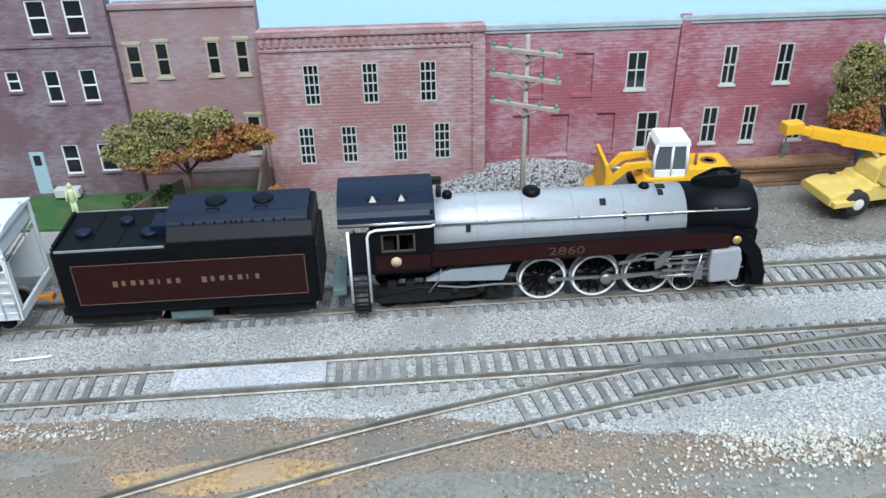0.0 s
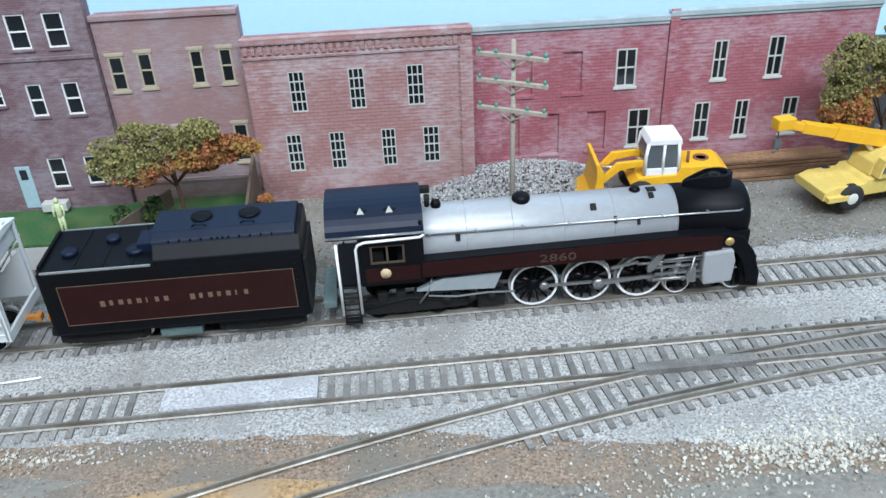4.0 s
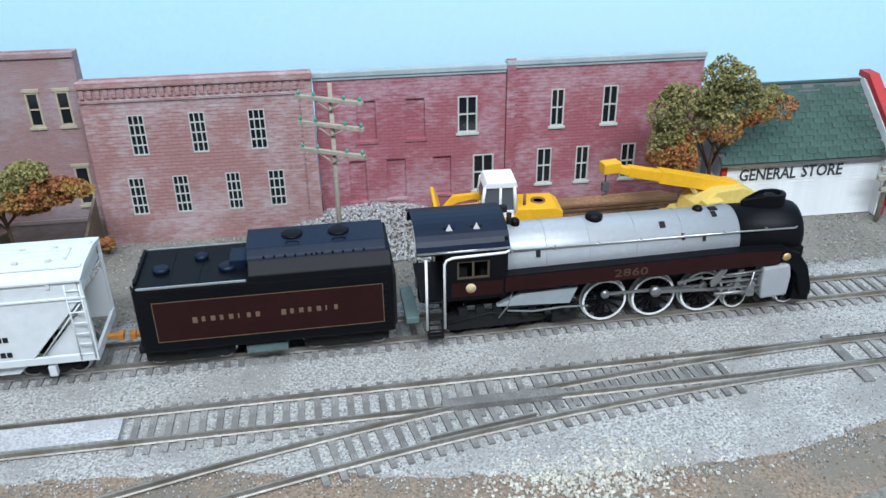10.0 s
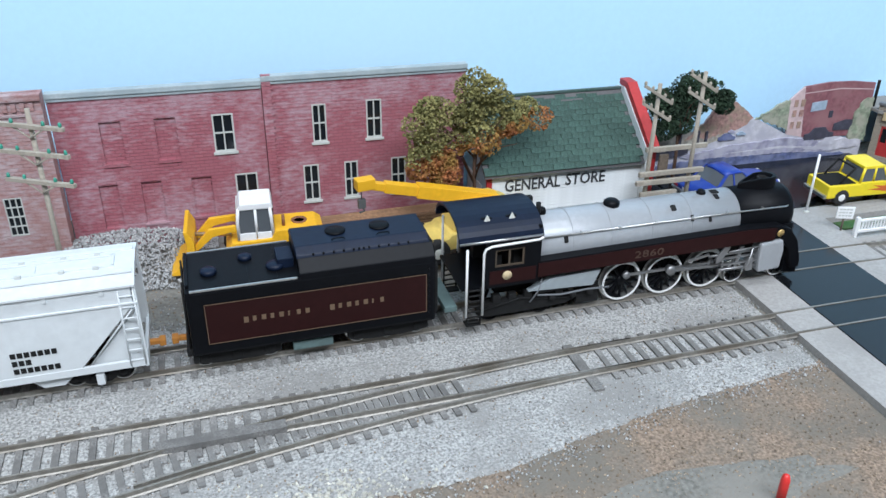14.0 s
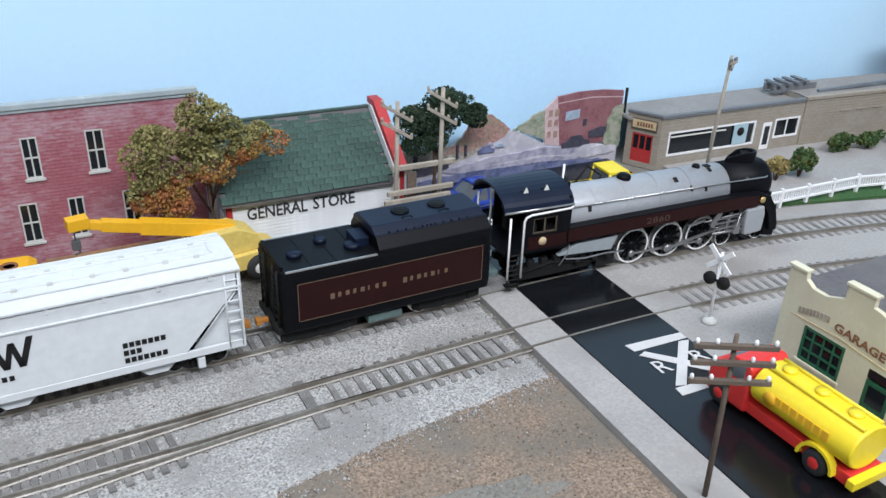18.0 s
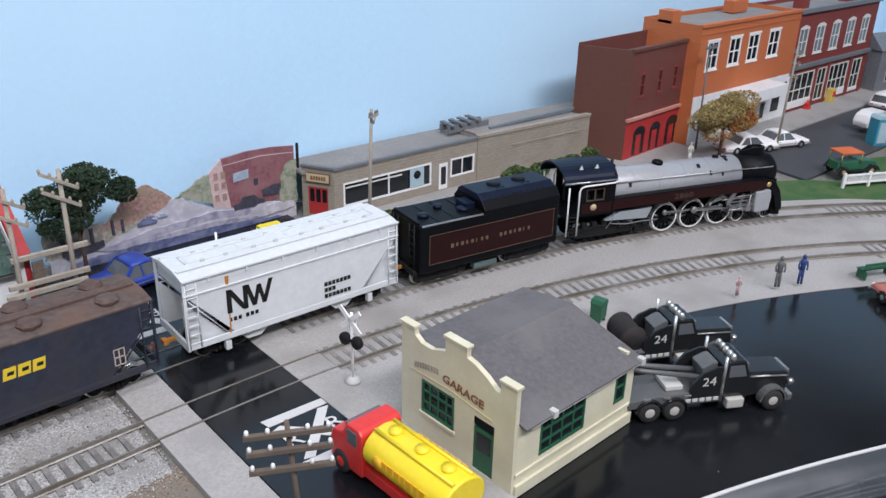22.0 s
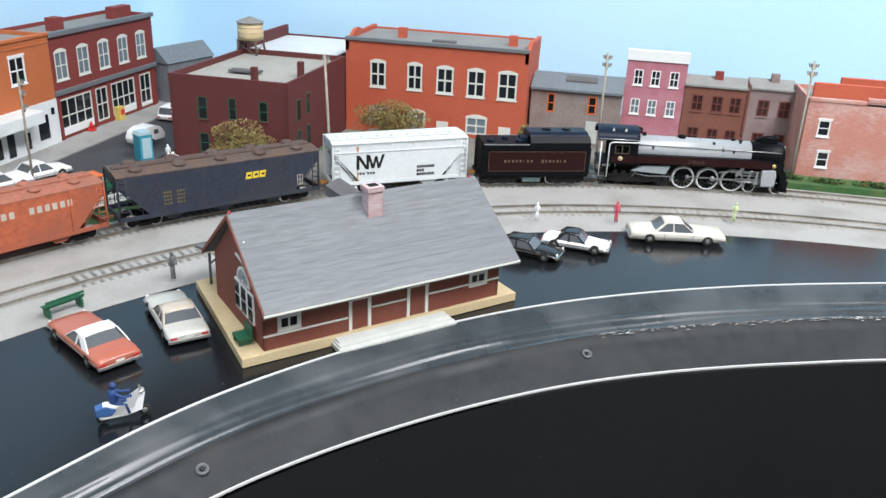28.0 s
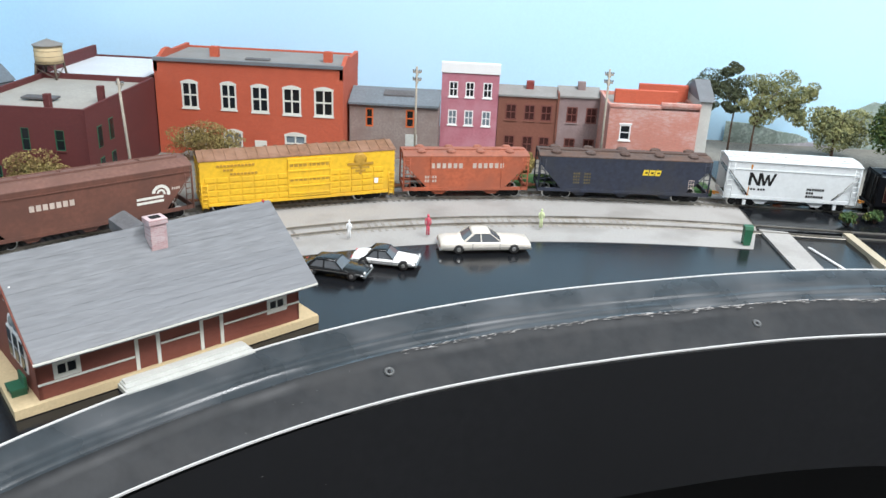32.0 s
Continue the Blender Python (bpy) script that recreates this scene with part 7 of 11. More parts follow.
def slope_hopper(name, label, L, side_mat, roof_mat, z_eave, z_ridge, base_z, slope, half, hatch, hatch_mat, ribs=False):
    """Covered hopper with sloped ends under a full roof; L is the body length."""
    ob = thing(name, label, "hopper wagon")
    h2 = L / 2
    bm = B()
    prism(bm, [(-h2 + 2, z_eave), (-h2 + 2, z_eave - 9), (-h2 + slope, base_z + 3), (h2 - slope, base_z + 3), (h2 - 2, z_eave - 9), (h2 - 2, z_eave)], "y", -half, half, 0.25)
    part("body", bm, side_mat, ob)
    bm = B()
    prism(bm, [(-half - 0.3, z_eave - 0.6), (-half - 0.2, z_eave + 0.5), (-half * 0.45, z_ridge), (half * 0.45, z_ridge), (half + 0.2, z_eave + 0.5), (half + 0.3, z_eave - 0.6)], "x", -h2, h2, 0.2)
    part("roof", bm, roof_mat, ob)
    for s in (-1, 1):
        bm = B()
        box(bm, -h2, h2, min(s * (half - 1.2), s * (half + 0.25)), max(s * (half - 1.2), s * (half + 0.25)), base_z, base_z + 3.4, 0.2)
        part("side_sill", bm, side_mat, ob)
    for e in (-1, 1):
        bm = B()
        box(bm, min(e * h2, e * (h2 - 1.4)), max(e * h2, e * (h2 - 1.4)), -half, half, base_z - 0.5, base_z + 4, 0.2)
        for s in (-1, 1):
            box(bm, min(e * h2, e * (h2 - 1.4)), max(e * h2, e * (h2 - 1.4)), min(s * half, s * (half - 1.2)), max(s * half, s * (half - 1.2)), base_z, z_eave, 0.15)
            tube(bm, [(e * (h2 - slope + 4), s * (half - 1), base_z + 4), (e * (h2 - 1.5), s * (half - 1), z_eave - 10)], 0.4, 6)
        part("end_frame", bm, side_mat, ob)
        for s in (-1, 1):
            bm = B()
            ladder(bm, e * (h2 - 7), e * (h2 - 1.2), s * (half + 0.3), base_z + 1, z_eave - 2, 7, 0.38)
            part("ladder", bm, side_mat, ob)
        coupler(ob, e * (h2 - 0.5), e, "orange_coupler" if hatch_mat == "hopper_white" else "rust")
    for x in (-h2 * 0.42, h2 * 0.42) if L < 150 else (-h2 * 0.5, 0, h2 * 0.5):
        bm = B()
        prism(bm, [(x - 13, base_z + 3), (x + 13, base_z + 3), (x + 4, 4.5), (x - 4, 4.5)], "y", 3 - half, half - 3)
        part("hopper_bay", bm, side_mat, ob)
    for x in (-h2 + 21, h2 - 21):
        truck(ob, x)
    return ob


def white_hopper():
    L = 132
    ob = slope_hopper("covered_hopper", "white two-bay covered hopper with black lettering and rust streaks", L, "hopper_white", "hopper_white", 49.0, 51.6, 10.0, 26, 18.2, "trough", "hopper_white")
    bm = B()
    for y0, y1 in ((-5.2, -4.2), (4.2, 5.2)):
        box(bm, -58, 58, y0, y1, 51.2, 52.4, 0.2)
    for x0, x1 in ((-58, -57), (57, 58)):
        box(bm, x0, x1, -5, 5, 51.2, 52.4)
    for k in range(4):
        box(bm, -56 + k * 29, -30 + k * 29, -3.4, 3.4, 51.2, 52.1, 0.4)
    part("roof_hatch", bm, "hopper_white", ob, "white trough hatch")
    for s in (-1, 1):
        bm = B()
        box(bm, -65, 65, min(s * 8.6, s * 11.4), max(s * 8.6, s * 11.4), 51.3, 52.0, 0.1)
        part("roof_walk", bm, "hopper_white", ob)
        bm = B()
        box(bm, -66, 66, min(s * 17.6, s * 19.3), max(s * 17.6, s * 19.3), 48.7, 49.7, 0.15)
        part("eave_rail", bm, "hopper_white", ob)
    for k in range(4):
        bm = B()
        for x in (-50 + k * 29, -37 + k * 29):
            box(bm, x, x + 2.2, -6.4, -5.0, 51.4, 52.9, 0.1)
            box(bm, x, x + 2.2, 5.0, 6.4, 51.4, 52.9, 0.1)
        part("hatch_latch", bm, "grey_trim", ob)
    for e in (-1, 1):
        for s in (-1, 1):
            bm = B()
            prism(bm, [(e * 65.5, 37), (e * 65.5, 11.5), (e * 43, 11.5)], "y", min(s * 14.5, s * 15.5), max(s * 14.5, s * 15.5))
            part("end_sheet", bm, "hopper_white", ob)
    for s in (-1, 1):
        bm = B()
        box(bm, -66, 66, min(s * 18.1, s * 18.9), max(s * 18.1, s * 18.9), 40.6, 41.4, 0.1)
        for k in range(6):
            x = -52 + k * 21
            prism(bm, [(x - 0.7, 46.2), (x + 0.7, 46.2), (x + 0.7, 49.6), (x - 0.7, 49.6)], "y", min(s * 18.1, s * 18.9), max(s * 18.1, s * 18.9))
        part("side_stake", bm, "hopper_white", ob)
        bm = B()
        q = 0.3
        y0, y1 = (18.25, 18.45) if s > 0 else (-18.45, -18.25)
        f = -s

        def stroke(x0, z0, x1, z1, w):
            pts = [(f * (x0 - w / 2), z0), (f * (x0 + w / 2), z0), (f * (x1 + w / 2), z1), (f * (x1 - w / 2), z1)]
            prism(bm, pts, "y", y0, y1)
        for a in ((-42, 24.5, -42, 38, 2.7), (-41.6, 37.5, -33.5, 25, 3.0), (-32.8, 24.5, -32.8, 38, 2.5), (-31.8, 37.8, -27.8, 25, 2.5), (-27.8, 25, -24.8, 36.5, 2.2), (-24.8, 36.5, -22.2, 25, 2.2), (-22.2, 25, -17.8, 38, 2.5)):
            bm = B()
            stroke(*a)
            part("emblem_stroke", bm, "black_matt", ob, "bold black angular stroke")
        bm = B()
        x = -42.5
        for w in (1.3, 1.8, 1.8, 0, 1.8, 1.8, 1.8):
            if w:
                box(bm, min(f * x, f * (x + w)), max(f * x, f * (x + w)), y0, y1, 19.6, 21.8)
            x += w + 0.9 if w else 1.6
        tagged(part("road_number", bm, "black_matt", ob), "small number bars", kind="stuff")
        bm = B()
        for row, n in ((0, 7), (1, 3), (2, 7)):
            for k in range(n):
                x = 15 + k * 2.55
                z = 22.6 - row * 3.7
                box(bm, min(f * x, f * (x + 2.0)), max(f * x, f * (x + 2.0)), y0, y1, z, z + 2.4)
        tagged(part("side_writing", bm, "black_matt", ob), "small letter bars", kind="stuff")
        bm = B()
        prism(bm, [(f * -43.4, 46.2), (f * -41.2, 46.2), (f * -41.6, 41.5), (f * -43.0, 40.5)], "y", y0 - 0.03, y1 + 0.03)
        prism(bm, [(f * -42.6, 24.0), (f * -42.0, 24.0), (f * -42.1, 13.5), (f * -42.9, 13.0)], "y", y0 - 0.03, y1 + 0.03)
        part("rust_streak", bm, "orange_coupler", ob, "orange rust streak")
        for x in (-44, 46):
            bm = B()
            box(bm, x - 1.6, x + 1.6, min(s * 15, s * 18), max(s * 15, s * 18), 3.4, 8.6, 0.3)
            part("jacking_pad", bm, "hopper_white", ob)
    return ob


def navy_hopper():
    L = 176
    ob = slope_hopper("covered_hopper", "weathered navy-blue covered hopper with a grimy brown roof and round hatches", L, "csx_blue", "roof_rust", 45.6, 48.0, 9, 24, 18.2, "round", "rust")
    for k in range(5):
        for s in (-1, 1):
            bm = B()
            lathe(bm, [(5.6, 47.4), (5.8, 48.8), (4.6, 50.0), (0.3, 50.3)], 8, "z", (-70 + k * 35, s * 9.5, 0), smooth=False)
            part("roof_hatch", bm, "hatch_rust" if (k + s) % 3 else "roof_rust", ob, "rusty round hatch")
    bm = B()
    box(bm, -86, 86, -3, 3, 48.0, 49.4, 0.2)
    part("roof_walk", bm, "hatch_rust", ob)
    for s in (-1, 1):
        f = -s
        y0, y1 = (18.25, 18.45) if s > 0 else (-18.45, -18.25)
        for x0 in (18, 24.2, 30.4):
            bm = B()
            prism(bm, [(f * x0, 29.2), (f * (x0 + 5.4), 29.2), (f * (x0 + 6.4), 35.0), (f * (x0 + 1.0), 35.0)], "y", y0, y1)
            part("emblem_block", bm, "csx_yellow", ob, "yellow slanted block")
        bm = B()
        for x0 in (20.0, 26.2, 32.4):
            prism(bm, [(f * x0, 31.2), (f * (x0 + 2.8), 31.2), (f * (x0 + 3.2), 33.0), (f * (x0 + 0.4), 33.0)], "y", y0 - 0.06, y1 + 0.06)
        tagged(part("emblem_gap", bm, "black_matt", ob), "dark gaps in the emblem", kind="stuff")
        bm = B()
        for row in range(4):
            for k in range(2):
                for j in range(3):
                    x = -52 + k * 11 + j * 2.4
                    box(bm, min(f * x, f * (x + 1.6)), max(f * x, f * (x + 1.6)), y0, y1, 18 + row * 3.2, 19.7 + row * 3.2)
        tagged(part("side_writing", bm, "dim_letter", ob), "small letter bars", kind="stuff")
        bm = B()
        for a in ((66, 66.5, 17, 26), (71, 71.5, 17, 26), (66, 71.5, 17, 17.5), (66, 71.5, 25.5, 26), (66, 71.5, 21.2, 21.8), (68.4, 69, 17, 26)):
            box(bm, min(f * a[0], f * a[1]), max(f * a[0], f * a[1]), y0, y1, a[2], a[3])
        part("data_box", bm, "faded_letter", ob)
        bm = B()
        box(bm, -88, 88, min(s * 18.1, s * 18.8), max(s * 18.1, s * 18.8), 9, 11.6, 0.1)
        part("lower_rail", bm, "csx_blue", ob)
    return ob


def red_hopper():
    L = 128
    ob = slope_hopper("covered_hopper", "faded mineral-red covered hopper with worn pale lettering", L, "mineral_red", "mineral_roof", 44.6, 47.0, 9, 24, 17.8, "round", "rust")
    for k in range(4):
        for s in (-1, 1):
            bm = B()
            lathe(bm, [(4.6, 46.6), (4.8, 47.8), (3.6, 48.9), (0.3, 49.2)], 8, "z", (-45 + k * 30, s * 9, 0), smooth=False)
            part("roof_hatch", bm, "mineral_roof", ob)
    bm = B()
    box(bm, -62, 62, -3, 3, 47.0, 48.4, 0.2)
    part("roof_walk", bm, "mineral_roof", ob)
    for s in (-1, 1):
        f = -s
        y0, y1 = (17.85, 18.05) if s > 0 else (-18.05, -17.85)
        bm = B()
        for x0, n in ((-36, 6), (6, 6)):
            for k in range(n):
                x = x0 + k * 5.6
                box(bm, min(f * x, f * (x + 3.6)), max(f * x, f * (x + 3.6)), y0, y1, 32.4, 37.4)
        tagged(part("side_writing", bm, "faded_letter", ob), "small letter bars", kind="stuff")
        bm = B()
        for j in range(5):
            x = -42 + j * 2.5
            box(bm, min(f * x, f * (x + 1.6)), max(f * x, f * (x + 1.6)), y0, y1, 22, 24.6)
            box(bm, min(f * x, f * (x + 1.6)), max(f * x, f * (x + 1.6)), y0, y1, 18, 20.6)
        part("side_number", bm, "faded_letter", ob)
        for k in range(9):
            bm = B()
            x = -36 + k * 9
            box(bm, x - 0.5, x + 0.5, min(s * 17.7, s * 18.5), max(s * 17.7, s * 18.5), 12, 45, 0.1)
            part("side_post", bm, "mineral_red", ob) if k in (0, 8) else bm.free()
    return ob


def yellow_boxcar():
    ob = thing("box_car", "yellow box car with ribbed sides, sliding door and a rust-brown roof", "box car")
    L, half, z0, z1 = 186, 18.0, 9.5, 51
    h2 = L / 2
    bm = B()
    box(bm, -h2, h2, -half, half, z0, z1, 0.4)
    part("body", bm, "yellow_car", ob)
    bm = B()
    prism(bm, [(-half - 0.6, z1 - 0.3), (-half - 0.4, z1 + 1.0), (0, z1 + 6.4), (half + 0.4, z1 + 1.0), (half + 0.6, z1 - 0.3)], "x", -h2 - 1, h2 + 1, 0.3)
    for k in range(19):
        x = -h2 + 5 + k * 9.8
        for s in (-1, 1):
            prism(bm, [(s * 0.2, z1 + 6.6), (s * (half + 0.2), z1 + 1.2), (s * (half + 0.2), z1 + 1.7), (s * 0.2, z1 + 7.2)], "x", x - 0.5, x + 0.5)
    part("roof", bm, "box_roof", ob, "rust-brown ribbed roof")
    for s in (-1, 1):
        f = -s
        y0, y1 = (half, half + 0.8) if s > 0 else (-half - 0.8, -half)
        # pressed side panels in rows on both sides of the door
        for k in range(14):
            x = -h2 + 4 + k * 11.2 + (26 if k > 6 else 0)
            if x + 9 > h2 - 2:
                continue
            for row in range(4):
                bm = B()
                box(bm, f * x if f > 0 else f * x - 9.4, (f * x if f > 0 else f * x - 9.4) + 9.4, y0 + (0 if s > 0 else 0.1), y1 - (0.1 if s > 0 else 0), 12 + row * 6.2, 16.6 + row * 6.2, 0.35)
                part("side_panel", bm, "yellow_car", ob)
        bm = B()
        box(bm, -13, 29, min(s * half, s * (half + 1.3)), max(s * half, s * (half + 1.3)), 11.5, 49, 0.4)
        door = part("sliding_door", bm, "yellow_car", ob)
        bm = B()
        for k in range(5):
            box(bm, -12, 28, min(s * (half + 1.2), s * (half + 1.9)), max(s * (half + 1.2), s * (half + 1.9)), 14 + k * 7.4, 15.6 + k * 7.4, 0.2)
        for x in (-12.5, 7, 27.5):
            box(bm, x - 0.5, x + 0.5, min(s * (half + 1.2), s * (half + 1.8)), max(s * (half + 1.2), s * (half + 1.8)), 12, 48.5)
        part("door_rib", bm, "yellow_car", door)
        bm = B()
        for row, z in ((0, 41), (1, 27)):
            for k in range(9):
                x = -11 + k * 4.3
                box(bm, x, x + 3.1, min(s * (half + 1.3), s * (half + 1.55)), max(s * (half + 1.3), s * (half + 1.55)), z, z + 2.6)
        tagged(part("door_writing", bm, "yellow_dim", door), kind="stuff")
        bm = B()
        for row, z, n in ((0, 45, 11), (1, 41, 3), (2, 37, 8)):
            for k in range(n):
                x = -78 + k * 3.2 + row * 6
                box(bm, min(f * x, f * (x + 2.3)), max(f * x, f * (x + 2.3)), y0 - 0.02, y1 - 0.5 if s > 0 else y1, z, z + 1.9)
        tagged(part("side_writing", bm, "yellow_dim", ob), "small letter bars", kind="stuff")
        bm = B()
        cx = f * 58
        lathe(bm, [(3.5, s * half), (6.5, s * half), (6.5, s * (half + 0.9)), (3.5, s * (half + 0.9))], 18, "y", (cx, 0, 44))
        for w, z in ((26, 38.5), (18, 34.8), (10, 31.5)):
            box(bm, cx - w / 2, cx + w / 2, min(s * half, s * (half + 0.95)), max(s * half, s * (half + 0.95)), z, z + 2.2)
        box(bm, cx - 1.2, cx + 1.2, min(s * half, s * (half + 0.95)), max(s * half, s * (half + 0.95)), 29, 42)
        part("side_emblem", bm, "yellow_dim", ob, "worn brown emblem")
        bm = B()
        box(bm, f * 74 - 2, f * 74 + 2, min(s * half, s * (half + 0.95)), max(s * half, s * (half + 0.95)), 19, 24)
        part("data_plate", bm, "white", ob)
        bm = B()
        box(bm, -h2, h2, min(s * (half - 1), s * (half + 0.9)), max(s * (half - 1), s * (half + 0.9)), z0 - 1.4, z0 + 1.4, 0.3)
        part("side_sill", bm, "yellow_car", ob)
        for e in (-1, 1):
            bm = B()
            ladder(bm, e * (h2 - 6), e * (h2 - 0.8), s * (half + 1.2), z0 - 4, 30, 6, 0.4)
            part("ladder", bm, "yellow_car", ob)
    for e in (-1, 1):
        bm = B()
        for k in range(8):
            box(bm, min(e * h2, e * (h2 + 0.8)), max(e * h2, e * (h2 + 0.8)), -half + 1, half - 1, 12 + k * 4.8, 14 + k * 4.8, 0.3)
        part("end_rib", bm, "yellow_car", ob)
        coupler(ob, e * h2, e)
        truck(ob, e * (h2 - 25))
    return ob


def brown_hopper():
    L = 184
    ob = slope_hopper("covered_hopper", "oxide-brown covered hopper with a pale wheel-shaped emblem", L, "oxide_brown", "oxide_roof", 49.5, 54.5, 9, 26, 18.2, "trough", "rust")
    bm = B()
    for y0, y1 in ((-5, -4), (4, 5)):
        box(bm, -84, 84, y0, y1, 54.4, 56.2, 0.2)
    for k in range(5):
        box(bm, -80 + k * 33, -50 + k * 33, -3.2, 3.2, 54.4, 55.8, 0.4)
    part("roof_hatch", bm, "oxide_roof", ob)
    for s in (-1, 1):
        f = -s
        y0, y1 = (18.25, 18.45) if s > 0 else (-18.45, -18.25)
        bm = B()
        box(bm, -90, 90, min(s * 18.1, s * 19), max(s * 18.1, s * 19), 44, 45, 0.1)
        part("side_rail", bm, "oxide_brown", ob)
        bm = B()
        cx, cz, n = f * 62, 28, 16
        for r0, r1 in ((5.4, 8.2), (2.2, 4.0)):
            a = [(cx + f * r1 * math.cos(q), cz + r1 * math.sin(q)) for q in np.linspace(-0.3, math.pi * 0.95, n)]
            b = [(cx + f * r0 * math.cos(q), cz + r0 * math.sin(q)) for q in np.linspace(-0.3, math.pi * 0.95, n)]
            for k in range(n - 1):
                prism(bm, [a[k], a[k + 1], b[k + 1], b[k]], "y", y0, y1)
        for z in (24.4, 20.6):
            box(bm, min(f * 40, f * 64), max(f * 40, f * 64), y0, y1, z, z + 2.2)
        part("side_emblem", bm, "offwhite", ob, "pale wheel-shaped emblem")
        bm = B()
        for k in range(7):
            x = -46 + k * 5.2
            box(bm, min(f * x, f * (x + 3.8)), max(f * x, f * (x + 3.8)), y0, y1, 31, 36)
        for k in range(4):
            box(bm, min(f * (72 + k * 2), f * (73.4 + k * 2)), max(f * (72 + k * 2), f * (73.4 + k * 2)), y0, y1, 30, 32)
        tagged(part("side_writing", bm, "faded_letter", ob), "small letter bars", kind="stuff")
    return ob


# vehicles with the way of their middle behind the reference on the train, and the two points that guide them
TRAIN = [(locomotive(), 0.070, 0.018, 0.024), (tender(), -0.089, 0.0, 0.034), (white_hopper(), -0.2255, 0.0, 0.047), (navy_hopper(), -0.396, 0.0, 0.067),
         (red_hopper(), -0.5605, 0.0, 0.043), (yellow_boxcar(), -0.730, 0.0, 0.068), (brown_hopper(), -0.927, 0.0, 0.071)]


# ---- trees and bushes ----
MAT.update({
    "leaf_green": material("olive_foliage", (0.26, 0.235, 0.085), 0.9, var=0.5, big=120, fine=500, bump=0.0, second=(0.17, 0.165, 0.055), spread=0.5),
    "leaf_orange": material("autumn_foliage", (0.33, 0.125, 0.045), 0.9, var=0.45, big=120, fine=500, bump=0.0, second=(0.33, 0.20, 0.05), spread=0.5),
    "leaf_dark": material("dark_foliage", (0.03, 0.06, 0.03), 0.9, var=0.5, big=120, fine=500, bump=0.0),
    "leaf_bush": material("bush_foliage", (0.05, 0.10, 0.03), 0.9, var=0.5, big=150, fine=500, bump=0.0, second=(0.13, 0.14, 0.03), spread=0.55),
    "leaf_pale": material("pale_green_foliage", (0.30, 0.30, 0.13), 0.9, var=0.45, big=120, fine=500, bump=0.0, second=(0.18, 0.21, 0.11), spread=0.5),
    "leaf_dull": material("dull_olive_foliage", (0.10, 0.12, 0.065), 0.9, var=0.5, big=120, fine=500, bump=0.0),
    "leaf_gold": material("golden_olive_foliage", (0.33, 0.265, 0.10), 0.9, var=0.5, big=90, fine=500, bump=0.0, second=(0.24, 0.15, 0.06), spread=0.52),
    "bark": material("brown_bark", (0.10, 0.055, 0.035), 0.9, var=0.3, big=120, fine=700, bump=0.4),
})


def leaves(bm, rng, centre, size, n, leaf, keep=lambda p: True, lumps=9, lobes=()):
    """Clumps of small leaf flakes round a ragged crown; lobes: main masses as (x, y, z, radius) in shares of the size."""
    cs = []
    for lx, ly, lz, lr in lobes:
        for _ in range(7):
            d = Vector((rng.gauss(0, 1), rng.gauss(0, 1), rng.gauss(0, 1))).normalized() * lr * 0.62
            cs.append((Vector((lx, ly, lz)) + d, lr * rng.uniform(0.40, 0.58)))
    for _ in range(0 if lobes else lumps):
        while True:
            p = Vector((rng.uniform(-1, 1), rng.uniform(-1, 1), rng.uniform(-1, 1)))
            if p.length < 1:
                break
        cs.append((p * 0.66, rng.uniform(0.34, 0.50)))
    for _ in range(n):
        c, r = cs[rng.randrange(len(cs))]
        d = Vector((rng.gauss(0, 1), rng.gauss(0, 1), rng.gauss(0, 1))).normalized() * r * rng.uniform(0.55, 1.0) ** 0.5
        q = c + d
        p = Vector((centre[0] + q.x * size[0], centre[1] + q.y * size[1], centre[2] + q.z * size[2]))
        if not keep(p):
            continue
        u = Vector((rng.gauss(0, 1), rng.gauss(0, 1), rng.gauss(0, 1))).normalized()
        v = u.orthogonal().normalized()
        w = u.cross(v)
        s = leaf * rng.uniform(0.6, 1.3)
        a = [bm.verts.new(p + v * s), bm.verts.new(p + w * s * 0.9 + u * s * 0.3), bm.verts.new(p - v * s * 0.9), bm.verts.new(p - w * s + u * s * 0.3)]
        bm.faces.new(a)
    return bm


